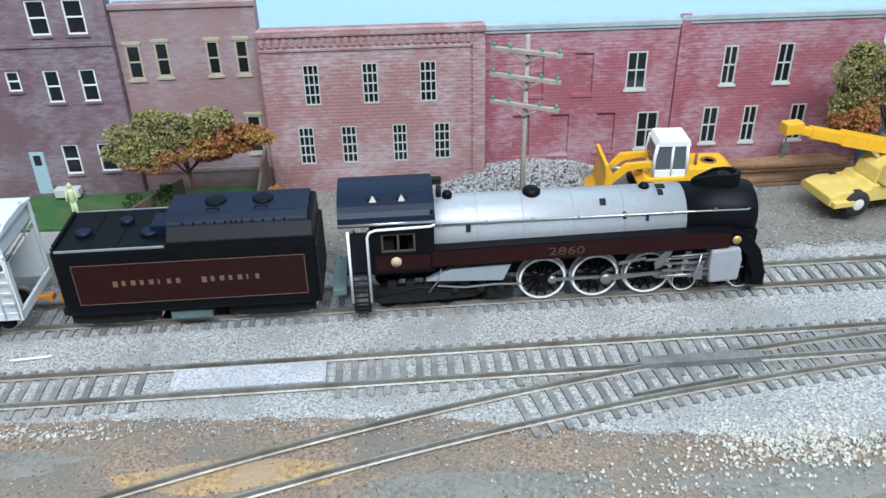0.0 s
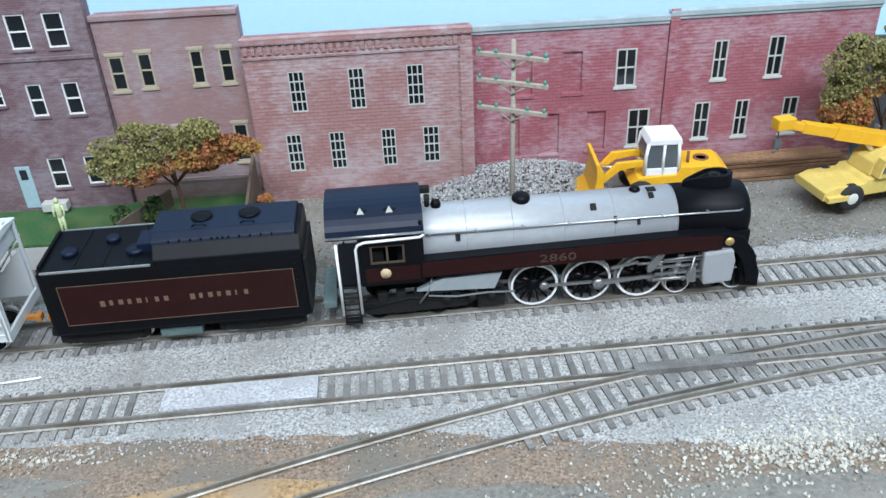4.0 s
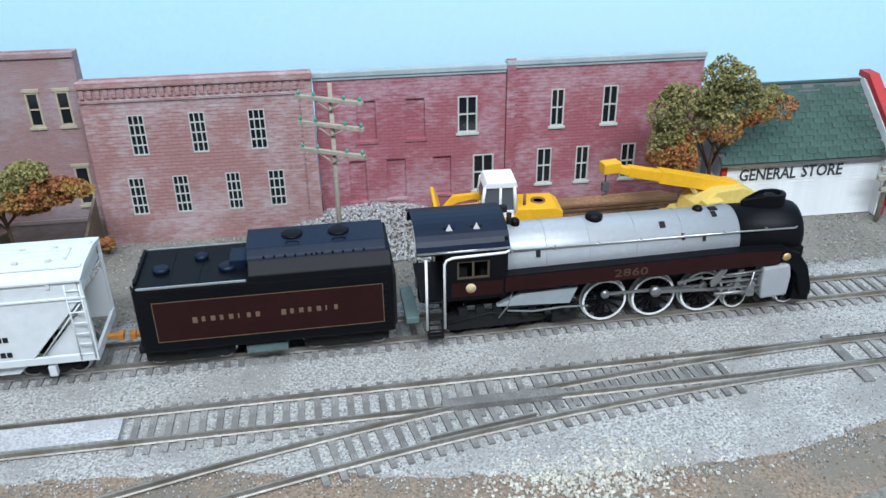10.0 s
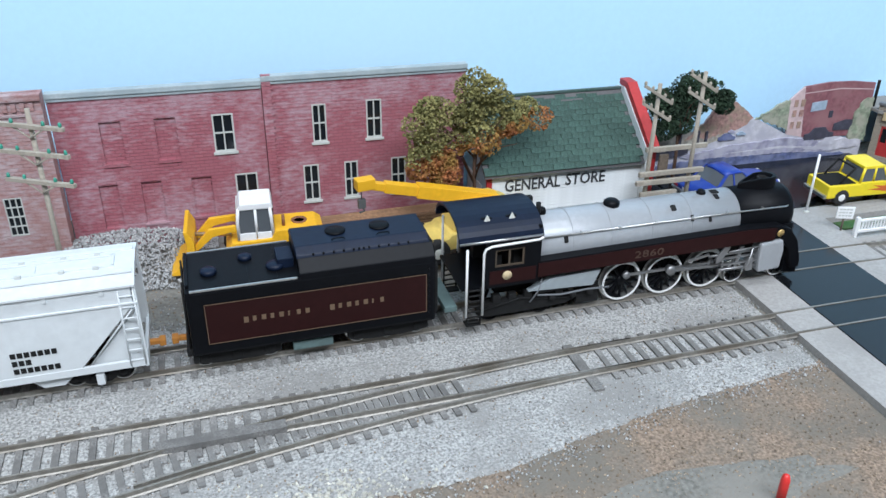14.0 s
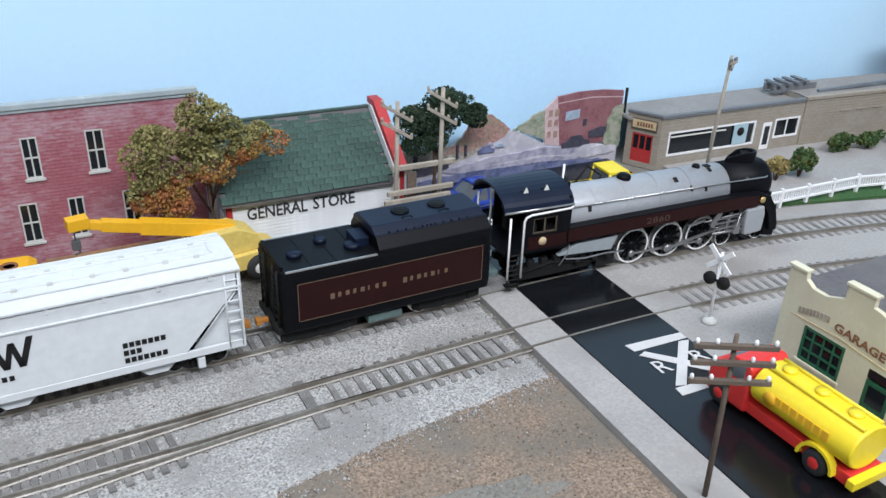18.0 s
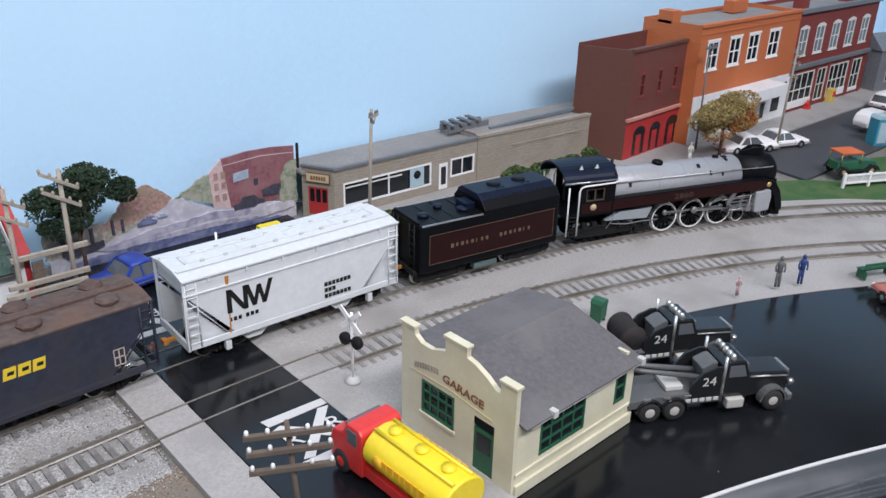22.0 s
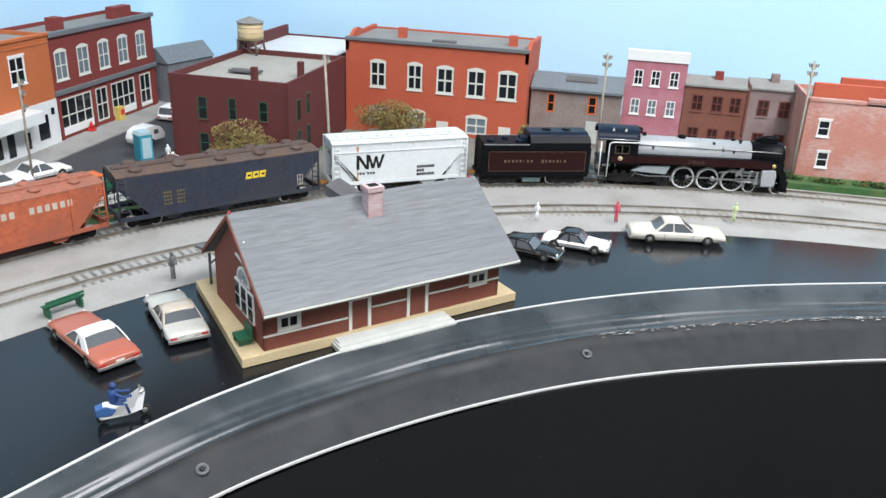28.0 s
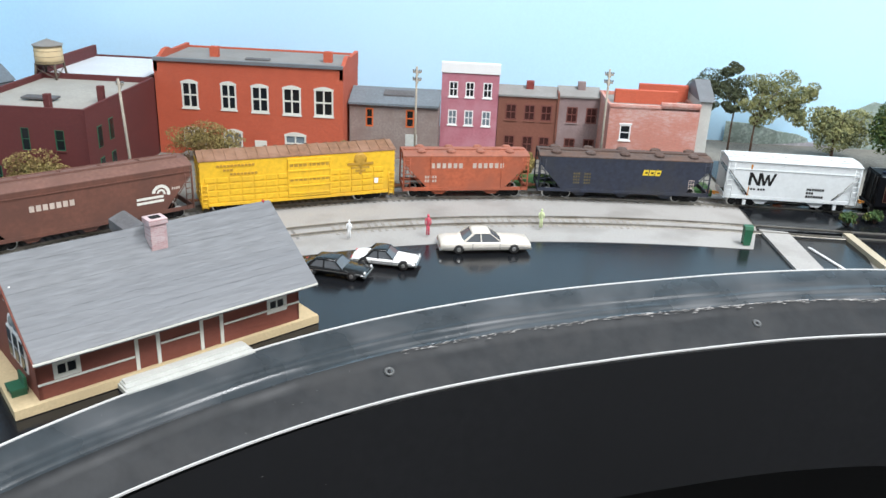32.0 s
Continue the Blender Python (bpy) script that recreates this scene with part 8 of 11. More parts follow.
def tree(name, label, x, y, z0, crown_c, crown_s, mats, seed, n=2600, leaf=1.5, trunk=1.4, lobes=()):
    ob = thing(name, label, "tree", pose(x, y, z0))
    rng = random.Random(seed)
    bm = B()
    cz, top = crown_c[2], crown_c[2] - crown_s[2] * 0.35
    tube(bm, [(0, 0, -4), (0.6, 0.3, top * 0.35), (-0.3, 0.2, top * 0.7), (crown_c[0] * 0.5, crown_c[1] * 0.5, top)], trunk, 8, trunk * 0.55)
    for k in range(8):
        a = 2 * math.pi * k / 8 + rng.uniform(-0.3, 0.3)
        e = (crown_c[0] + crown_s[0] * 0.6 * math.cos(a), crown_c[1] + crown_s[1] * 0.6 * math.sin(a), cz + rng.uniform(-0.3, 0.5) * crown_s[2])
        tube(bm, [(0, 0, top * rng.uniform(0.55, 0.95)), (e[0] * 0.5, e[1] * 0.5, (top + e[2]) / 2), e], trunk * 0.45, 5, trunk * 0.12)
    part("trunk", bm, "bark", ob)
    if len(mats) == 1:
        part("crown", leaves(B(), rng, crown_c, crown_s, n, leaf, lumps=18, lobes=lobes), mats[0], ob)
    else:
        cut = lambda p: p.z - cz > (p.x - crown_c[0]) * 0.35 + 1.6 * math.sin(p.x * 0.9) + 1.6 * math.cos(p.y * 1.1 + p.x * 0.5)
        part("crown", leaves(B(), random.Random(seed), crown_c, crown_s, n, leaf, cut, 18, lobes), mats[0], ob)
        part("autumn_leaves", leaves(B(), random.Random(seed), crown_c, crown_s, n, leaf, lambda p: not cut(p), 18, lobes), mats[1], ob)
    return ob


def bush(x, y, sx, sy, sz, mat, seed, label="low round bush of green foam foliage", n=700, z0=0.0):
    ob = thing("bush", label, "bush", pose(x, y, z0), group="bushes")
    bm = B()
    for k in range(6):
        a = k * 1.05
        tube(bm, [(0, 0, -3), (sx * 0.4 * math.cos(a), sy * 0.4 * math.sin(a), sz * 0.8)], 0.5, 5, 0.2)
    part("stems", bm, "bark", ob)
    part("foliage", leaves(B(), random.Random(seed), (0, 0, sz * 0.55), (sx, sy, sz * 0.62), n, 1.1 if n < 2000 else 0.95, lumps=9 if n < 2000 else 22), mat, ob)
    return ob


tree("autumn_tree", "broad foam tree with green and orange autumn leaves", -0.118, 0.402, 0, (0, -4, 47), (44, 24, 21), ("leaf_green", "leaf_orange"), 4, 16000, 0.85, lobes=((-0.62, 0, 0.0, 0.42), (-0.15, 0, 0.35, 0.5), (0.3, 0, 0.3, 0.45), (0.68, 0, -0.1, 0.4), (0.2, 0, -0.3, 0.4), (-0.3, -0.3, -0.2, 0.4)))
tree("autumn_tree", "tall foam tree with olive and rust autumn leaves", 0.264, 0.414, 0, (-3, -6, 60), (42, 22, 36), ("leaf_green", "leaf_orange"), 7, 17000, 0.85, lobes=((-0.5, 0, -0.2, 0.48), (0.12, 0, 0.62, 0.42), (0.68, 0, 0.16, 0.38), (0.05, 0, 0.12, 0.45), (-0.5, 0, 0.25, 0.42), (-0.55, 0, -0.58, 0.36)))
tree("dark_tree", "dark green bushy tree behind the store", 0.416, 0.452, 0, (1, 0, 53), (37, 15, 25), ("leaf_dark",), 11, 19000, 0.85, lobes=((0, 0, 0.05, 0.72), (-0.5, 0, -0.1, 0.5), (0.52, 0, -0.08, 0.48), (0.05, 0, 0.4, 0.52), (-0.25, 0, -0.4, 0.5)))
tree("street_tree", "spreading olive and russet street tree", 0.966, 0.346, 0, (-10, -8, 42), (58, 26, 21), ("leaf_gold", "leaf_orange"), 15, 20000, 0.9, 1.8)
tree("backdrop_tree", "dark olive tree with thin bare limbs against the sky", 1.485, -0.572, 0, (0, 18, 78), (26, 50, 32), ("leaf_dull",), 21, 15000, 1.05, 1.5, lobes=((0, -0.45, 0.0, 0.5), (0, 0.1, 0.3, 0.5), (0, 0.55, 0.0, 0.45), (0, 0.0, -0.2, 0.45), (0.1, 0.35, -0.62, 0.34), (-0.1, -0.2, -0.75, 0.3), (0, 0.75, -0.4, 0.3), (0, -0.1, 0.75, 0.3)))
tree("backdrop_tree", "pale yellow-green tree against the sky", 1.475, -0.598, 0, (0, -18, 66), (28, 54, 43), ("leaf_pale",), 24, 17000, 1.05, 1.5, lobes=((0, -0.75, 0.3, 0.3), (0, 0.05, 0.0, 0.42), (0, -0.55, -0.45, 0.3), (0, -0.5, 0.0, 0.46), (0, -0.1, 0.45, 0.46), (0, 0.35, 0.3, 0.45), (0, -0.2, -0.1, 0.45), (0, 0.15, -0.6, 0.32), (0, 0.55, -0.1, 0.35)))
tree("backdrop_tree", "low pale green tree against the sky", 1.47, -0.70, 0, (0, 0, 40), (22, 50, 36), ("leaf_pale",), 22, 7500, 1.4, 2.0)
tree("backdrop_tree", "tall dark green tree beyond the far road", 1.40, -0.748, 0, (0, 0, 70), (24, 46, 52), ("leaf_bush",), 23, 8000, 1.6, 2.2)
for k, (bx, by, a, b, c) in enumerate(((0.612, 0.388, 15, 9, 16), (0.636, 0.386, 13, 8, 13), (0.658, 0.384, 14, 8, 15), (0.680, 0.383, 13, 9, 20), (0.590, 0.376, 13, 8, 14),
                                      (0.755, 0.410, 17, 7, 13), (0.785, 0.408, 16, 7, 14), (0.815, 0.406, 17, 7, 13), (0.845, 0.403, 16, 7, 15))):
    bush(bx, by, a, b, c, "leaf_gold" if k in (1, 2) else "leaf_bush", 40 + k, n=1500)
for k, (bx, by, a, b, c) in enumerate(((1.138, 0.168, 14, 42, 43), (1.287, 0.058, 13, 52, 41), (1.30, -0.098, 8, 10, 28), (1.315, -0.30, 6, 12, 22))):
    bush(bx, by, a, b, c, "leaf_gold", 60 + k, "olive foam bush beside a brick wall", 8000)
for k, (bx, by, a, b, c) in enumerate(((-0.142, 0.418, 10, 8, 12), (-0.155, 0.412, 8, 7, 10), (-0.078, 0.424, 6, 5, 6))):
    bush(bx, by, a, b, c, "leaf_bush" if k < 2 else "leaf_orange", 70 + k)
for k in range(6):
    bush(1.283 + 0.002 * (k % 2), -0.235 - k * 0.045, 9, 22, 9, "leaf_bush", 80 + k, "ragged green scrub along the bank")
for k in range(3):
    bush(1.20 + 0.01 * k, -0.615 - k * 0.03, 10, 12, 10, "leaf_bush", 90 + k, "green bush with yellow blossom by the far road")

# ---- poles, fences and signs ----


def arm_pole(label, x, y, top, lean, arms, mat="pole_wood", r=1.35, span=15.0, ins="insulator", turn=0.0, cat="utility pole", braces=True):
    """Telegraph pole with crossarms (heights) and insulators."""
    ob = thing("telegraph_pole", label, cat, pose(x, y, 0, 0, 0, turn))
    bm = B()
    tube(bm, [(0, 0, -4), (lean[0] * 0.5, lean[1] * 0.5, top * 0.5), (lean[0], lean[1], top)], r, 10, r * 0.75)
    part("pole", bm, mat, ob)
    for z in arms:
        f = z / top
        cx, cy = lean[0] * f, lean[1] * f
        bm = B()
        box(bm, cx - span, cx + span, cy - r - 1.3, cy - r * 0.5, z - 0.9, z + 0.9, 0.2)
        arm = part("crossarm", bm, mat, ob)
        if braces:
            bm = B()
            for s in (-1, 1):
                tube(bm, [(cx + s * span * 0.42, cy - r - 0.6, z - 0.8), (cx, cy - r - 0.3, z - 5.2)], 0.45, 5)
            part("brace", bm, mat, arm)
        for k in (-0.92, -0.45, 0.45, 0.92):
            bm = B()
            lathe(bm, [(0.4, z + 0.8), (0.8, z + 1.2), (0.7, z + 2.4), (0.25, z + 2.9)], 8, "z", (cx + k * span, cy - r - 0.4, 0))
            part("insulator", bm, ins, arm)
    return ob


arm_pole("weathered telegraph pole with three crossarms and green insulators", 0.0515, 0.3555, 109, (1.5, -1.5, 0), (102, 90, 77), span=16.5, turn=-28)
arm_pole("dark utility pole with three crossarms and white insulators", 0.3885, 0.158, 75, (-4.5, -7.3, 0), (71, 64, 56), "pole_dark", 1.1, 14.0, "white", -28, braces=False)
arm_pole("tall plain utility pole in front of the restaurant", 0.575, 0.372, 101, (-4, -6, 0), (97,), "pole_wood", 1.3, 4.5, "coping_dark", 20)
arm_pole("grey utility pole at the street corner", 1.032, 0.324, 99, (-5, 1, 0), (92, 82, 70), "pole_wood", 1.2, 6.0, "coping_dark", 60)
arm_pole("thin grey utility pole behind the street tree", 0.965, 0.371, 99, (-2, 0, 0), (96,), "coping_dark", 1.0, 8.0, "coping_dark", 0)
arm_pole("leaning utility pole before the maroon building", 1.124, 0.066, 123, (0, 10, 0), (118,), "pole_wood", 1.5, 3.5, "coping_dark", 80)
arm_pole("utility pole before the stucco shop", 1.280, -0.178, 119, (0, 0, 0), (113, 105), "pole_wood", 1.4, 4.5, "coping_dark", 80)
arm_pole("utility pole before the taupe house", 1.284, -0.378, 126, (0, 2, 0), (120, 112), "pole_wood", 1.4, 4.5, "coping_dark", 80)
arm_pole("far utility pole by the trees", 1.36, -0.735, 96, (0, 0, 0), (92, 84), "pole_dark", 1.3, 9, "coping_dark", 80)


def pole_frame():
    ob = thing("pole_frame", "weathered twin-pole timber frame with slanted crossarms beside the store", "utility pole", pose(0.3805, 0.401, 0))
    for x, top in ((-14, 84), (14, 89)):
        bm = B()
        tube(bm, [(x, 0, -4), (x + 1, 0, top)], 1.5, 9, 1.2)
        p = part("pole", bm, "pole_wood", ob)
        for z in (top - 6, top - 16):
            bm = B()
            box(bm, -11, 11, -2.4, -1.0, -0.9, 0.9, 0.2, Matrix.Translation((x, 0, z)) @ Euler((0, radians(32), 0)).to_matrix().to_4x4())
            arm = part("crossarm", bm, "pole_wood", p)
            for k in (-9, -4, 4, 9):
                b2 = B()
                lathe(b2, [(0.5, 0.6), (0.9, 1.2), (0.8, 2.4), (0.2, 3)], 8, "z", (x + k, -1.7, z - k * 0.62))
                part("insulator", b2, "pole_wood", arm)
    for x0, x1, z, y in ((-20, 22, 30, -2), (-22, 20, 25, -3), (-16, 24, 44, 1), (-18, 6, 17, -2)):
        bm = B()
        box(bm, x0, x1, y - 1.2, y + 1.2, z - 1.4, z + 1.4, 0.3)
        part("rail", bm, "pole_wood", ob)
    bm = B()
    box(bm, -6, 0, 1, 3, 24, 40, 0.5)
    part("plank_panel", bm, "pole_dark", ob)


pole_frame()


def fence_run(p, q, h=9.5, pitch=2.1):
    """White picket fence from p to q."""
    L = math.dist(p, q) / MM
    ob = thing("picket_fence", "white plastic picket fence with square posts", "fence", pose(p[0], p[1], 0, 0, 0, math.degrees(math.atan2(q[1] - p[1], q[0] - p[0]))), group="picket fences")
    n = max(1, round(L / 24))
    pm, km = B(), B()
    box(pm, -1.1, 1.1, -1.1, 1.1, -3, h + 1.2, 0.2)
    box(km, -0.55, 0.55, -0.4, 0.4, 0.8, h - 0.6, 0.1)
    post, picket = mesh_of("post", pm, "white"), mesh_of("picket", km, "white")
    for k in range(n + 1):
        part("post", post, None, ob, at=pose(L * k / n * MM, 0, 0))
    m = int(L / pitch)
    for k in range(1, m):
        part("picket", picket, None, ob, at=pose(k * pitch * MM, 0, 0))
    for z in (1.6, h - 1.2):
        bm = B()
        box(bm, 0, L, -0.9, 0.9, z - 0.7, z + 0.7, 0.1)
        part("rail", bm, "white", ob)


fence_run((0.480, 0.3515), (0.700, 0.349))
fence_run((0.700, 0.349), (0.868, 0.318))
fence_run((0.975, 0.232), (1.092, 0.175))
fence_run((1.092, 0.175), (1.128, 0.236))
slab("lawn", [(0.985, 0.232), (1.09, 0.181), (1.122, 0.236), (1.05, 0.262)], -0.006, -0.0012, "grass", "small green lawn inside the white fence", "grass")


def crossbuck():
    ob = thing("crossing_signal", "white crossbuck signal with a black lamp disc on a round base", "signal", pose(0.476, 0.2525, 0, 0, 0, -78) @ Matrix.Scale(0.93, 4))
    bm = B()
    tube(bm, [(0, 0, 0), (0, 0, 42)], 0.8, 8)
    part("mast", bm, "white", ob)
    bm = B()
    lathe(bm, [(4.2, -1), (4.2, 1.0), (1.4, 2.6), (0.2, 2.7)], 18)
    part("base", bm, "grey_trim", ob)
    for s in (-1, 1):
        bm = B()
        box(bm, -9.5, 9.5, -1.6, -0.7, -1.4, 1.4, 0.15, Matrix.Translation((0, 0, 38)) @ Euler((0, radians(s * 42), 0)).to_matrix().to_4x4())
        part("board", bm, "white", ob)
    bm = B()
    box(bm, -2.5, 2.5, 0.4, 1.4, -4.5, 4.5, 0.3, Matrix.Translation((0, 0, 34)))
    part("bracket", bm, "white", ob)
    for x in (-4.2, 4.2):
        bm = B()
        lathe(bm, [(0.2, -2.0), (3.4, -2.0), (3.6, -1.2), (3.4, 0.6), (0.2, 0.8)], 18, "y", (x, 0, 25.5))
        part("lamp_disc", bm, "black_matt", ob, "black lamp disc")
    bm = B()
    box(bm, -6, 6, -0.8, 0.8, 24.6, 26.4, 0.2)
    part("crossbar", bm, "black_matt", ob)


crossbuck()


def marker_post():
    ob = thing("marker_post", "slender white marker post on the concrete strip", "post", pose(0.4725, 0.386, -0.0007))
    bm = B()
    tube(bm, [(0, 0, 0), (0.3, 0, 38)], 0.75, 8)
    part("shaft", bm, "white", ob)
    bm = B()
    lathe(bm, [(2.0, 0), (2.0, 0.6), (0.8, 1.2)], 12)
    part("foot", bm, "grey_trim", ob)


marker_post()


def fire_hydrant():
    ob = thing("fire_hydrant", "small red fire hydrant beside the road", "hydrant", pose(0.3985, 0.3665, -0.0007))
    bm = B()
    lathe(bm, [(1.7, 0), (1.7, 0.8), (1.1, 1.0), (1.1, 7.0), (1.5, 7.2), (1.4, 8.2), (0.6, 9.4), (0.2, 9.6)], 12)
    part("barrel", bm, "red_paint", ob)
    for s in (-1, 1):
        bm = B()
        lathe(bm, [(0.2, min(s * 0.8, s * 2.2)), (0.7, min(s * 0.8, s * 2.2)), (0.7, max(s * 0.8, s * 2.2)), (0.2, max(s * 0.8, s * 2.2))], 8, "y", (0, 0, 5.4))
        part("outlet", bm, "red_paint", ob)


fire_hydrant()


def road_sign():
    ob = thing("road_sign", "small white notice board on a dark post", "sign", pose(0.476, 0.3585, 0, 0, 0, -18))
    bm = B()
    tube(bm, [(0, 0, -3), (0, 0, 12)], 0.6, 6)
    part("post", bm, "pole_dark", ob)
    bm = B()
    box(bm, -5, 5, -1, -0.2, 7.5, 15, 0.2)
    bd = part("board", bm, "white", ob)
    bm = B()
    for z in (9, 11, 13):
        bars(bm, [1.2, 1.6, 1.0, 1.8], -3.8, -1.0, z, 0.9, 0.15, 0.6)
    part("writing", bm, "grey_trim", bd)


road_sign()


def road_marks(dx, dy, stretch, turn, label):
    """Crossing marking: two bars, a cross and two letters; the lane begins at x = 421.5 mm + dx."""
    ob = thing("road_marking", label, "road marking", kind="structure")
    z0, z1 = -0.3, 0.0
    for name, pts, lift in (("stop_bar", [(422.5, 251.5), (455, 250), (455, 245), (423.5, 245.5)], 0.0), ("stop_bar", [(422, 214.5), (449, 213.5), (449, 208.5), (421.5, 209)], 0.0),
                            ("cross_stroke", [(423.5, 242), (428, 243.5), (454, 218), (449.5, 215)], 0.0), ("cross_stroke", [(449, 244), (454.5, 243), (428.5, 214.5), (423.5, 216)], 0.05)):
        bm = B()
        prism(bm, [(x + dx, 230 + (y - 230) * stretch + dy) for x, y in pts], "z", z0, z1 + lift)
        part(name, bm, "white_line", ob)
    for x in (427.2, 449.5):
        lettering("letter", "R", 0.0135, "white_line", ob, pose((x + dx) * MM, (230 + dy) * MM, -0.0001, 0, 0, turn), depth=0.0001)


road_marks(0, 0, 1.0, 0, "white painted crossing marking with a cross and two letters")
road_marks(-21.5, 153, 1.15, 180, "white crossing marking on the road behind the tracks")

# ---- machines and motor vehicles ----
MAT.update({
    "yellow": material("machine_yellow", (0.78, 0.42, 0.015), 0.45, var=0.08, big=60, fine=400, bump=0.06),
    "pale_yellow": material("faded_yellow", (0.66, 0.50, 0.13), 0.55, var=0.1, big=60, fine=400, bump=0.08),
    "tank_yellow": material("tanker_yellow", (0.80, 0.62, 0.02), 0.38, var=0.05, big=60, fine=400, bump=0.05),
    "coral": material("coral_car_paint", (0.40, 0.122, 0.080), 0.28, var=0.06, big=60, fine=400, bump=0.03),
    "beige": material("beige_car_paint", (0.52, 0.45, 0.37), 0.3, var=0.06, big=60, fine=400, bump=0.03),
    "silver": material("silver_car_paint", (0.56, 0.55, 0.50), 0.3, 0.2, var=0.06, big=60, fine=400, bump=0.03),
    "cream_car": material("cream_car_paint", (0.64, 0.60, 0.53), 0.3, var=0.06, big=60, fine=400, bump=0.03),
    "blue_car": material("blue_car_paint", (0.02, 0.05, 0.30), 0.3, var=0.06, big=60, fine=400, bump=0.03),
    "tow_black": material("tow_black", (0.014, 0.016, 0.017), 0.2, var=0.1, big=60, fine=400, bump=0.03),
    "tow_grey": material("tow_grey", (0.10, 0.105, 0.105), 0.45, var=0.1, big=60, fine=400, bump=0.05),
    "drum_brown": material("weathered_drum", (0.022, 0.019, 0.018), 0.8, var=0.3, big=90, fine=500, bump=0.3),
    "rubber": material("tyre_rubber", (0.02, 0.02, 0.02), 0.85, var=0.2, big=90, fine=500, bump=0.1),
    "car_glass": glass_material("car_glass", (0.10, 0.11, 0.12), 0.08),
    "red_lens": material("red_lens", (0.45, 0.03, 0.03), 0.3, var=0.05, bump=0.0),
    "teal": material("teal_plastic", (0.03, 0.27, 0.38), 0.5, var=0.08, bump=0.05),
})

MAT["fig_sky"] = material("light_blue_figure_paint", (0.035, 0.10, 0.26), 0.6, var=0.15, bump=0.0)


def road_wheel(parent, x, y, r, w=3.0, hub="steel"):
    bm = B()
    lathe(bm, [(r * 0.55, -w / 2), (r * 0.9, -w / 2), (r, -w * 0.3), (r, w * 0.3), (r * 0.9, w / 2), (r * 0.55, w / 2)], 20, "y", (0, 0, 0))
    wh = part("wheel", bm, "rubber", parent, at=pose(x * MM, y * MM, r * MM))
    bm = B()
    lathe(bm, [(0.2, -w / 2 - 0.2), (r * 0.35, -w / 2 - 0.2), (r * 0.58, -w / 2 + 0.3), (r * 0.58, w / 2 - 0.3), (r * 0.35, w / 2 + 0.2), (0.2, w / 2 + 0.2)], 16, "y")
    part("rim", bm, hub, wh)


def loft(bm, secs, close=True, smooth=True):
    """Skin over cross-sections, each a list of points of equal number."""
    rings = [[bm.verts.new(p) for p in sec] for sec in secs]
    n, fs = len(rings[0]), []
    for a, b in zip(rings, rings[1:]):
        for k in range(n):
            f = bm.faces.new((a[k], a[(k + 1) % n], b[(k + 1) % n], b[k]))
            f.smooth = smooth
            fs.append(f)
    if close:
        fs += [bm.faces.new(rings[0]), bm.faces.new(rings[-1])]
    bmesh.ops.recalc_face_normals(bm, faces=fs)
    return bm


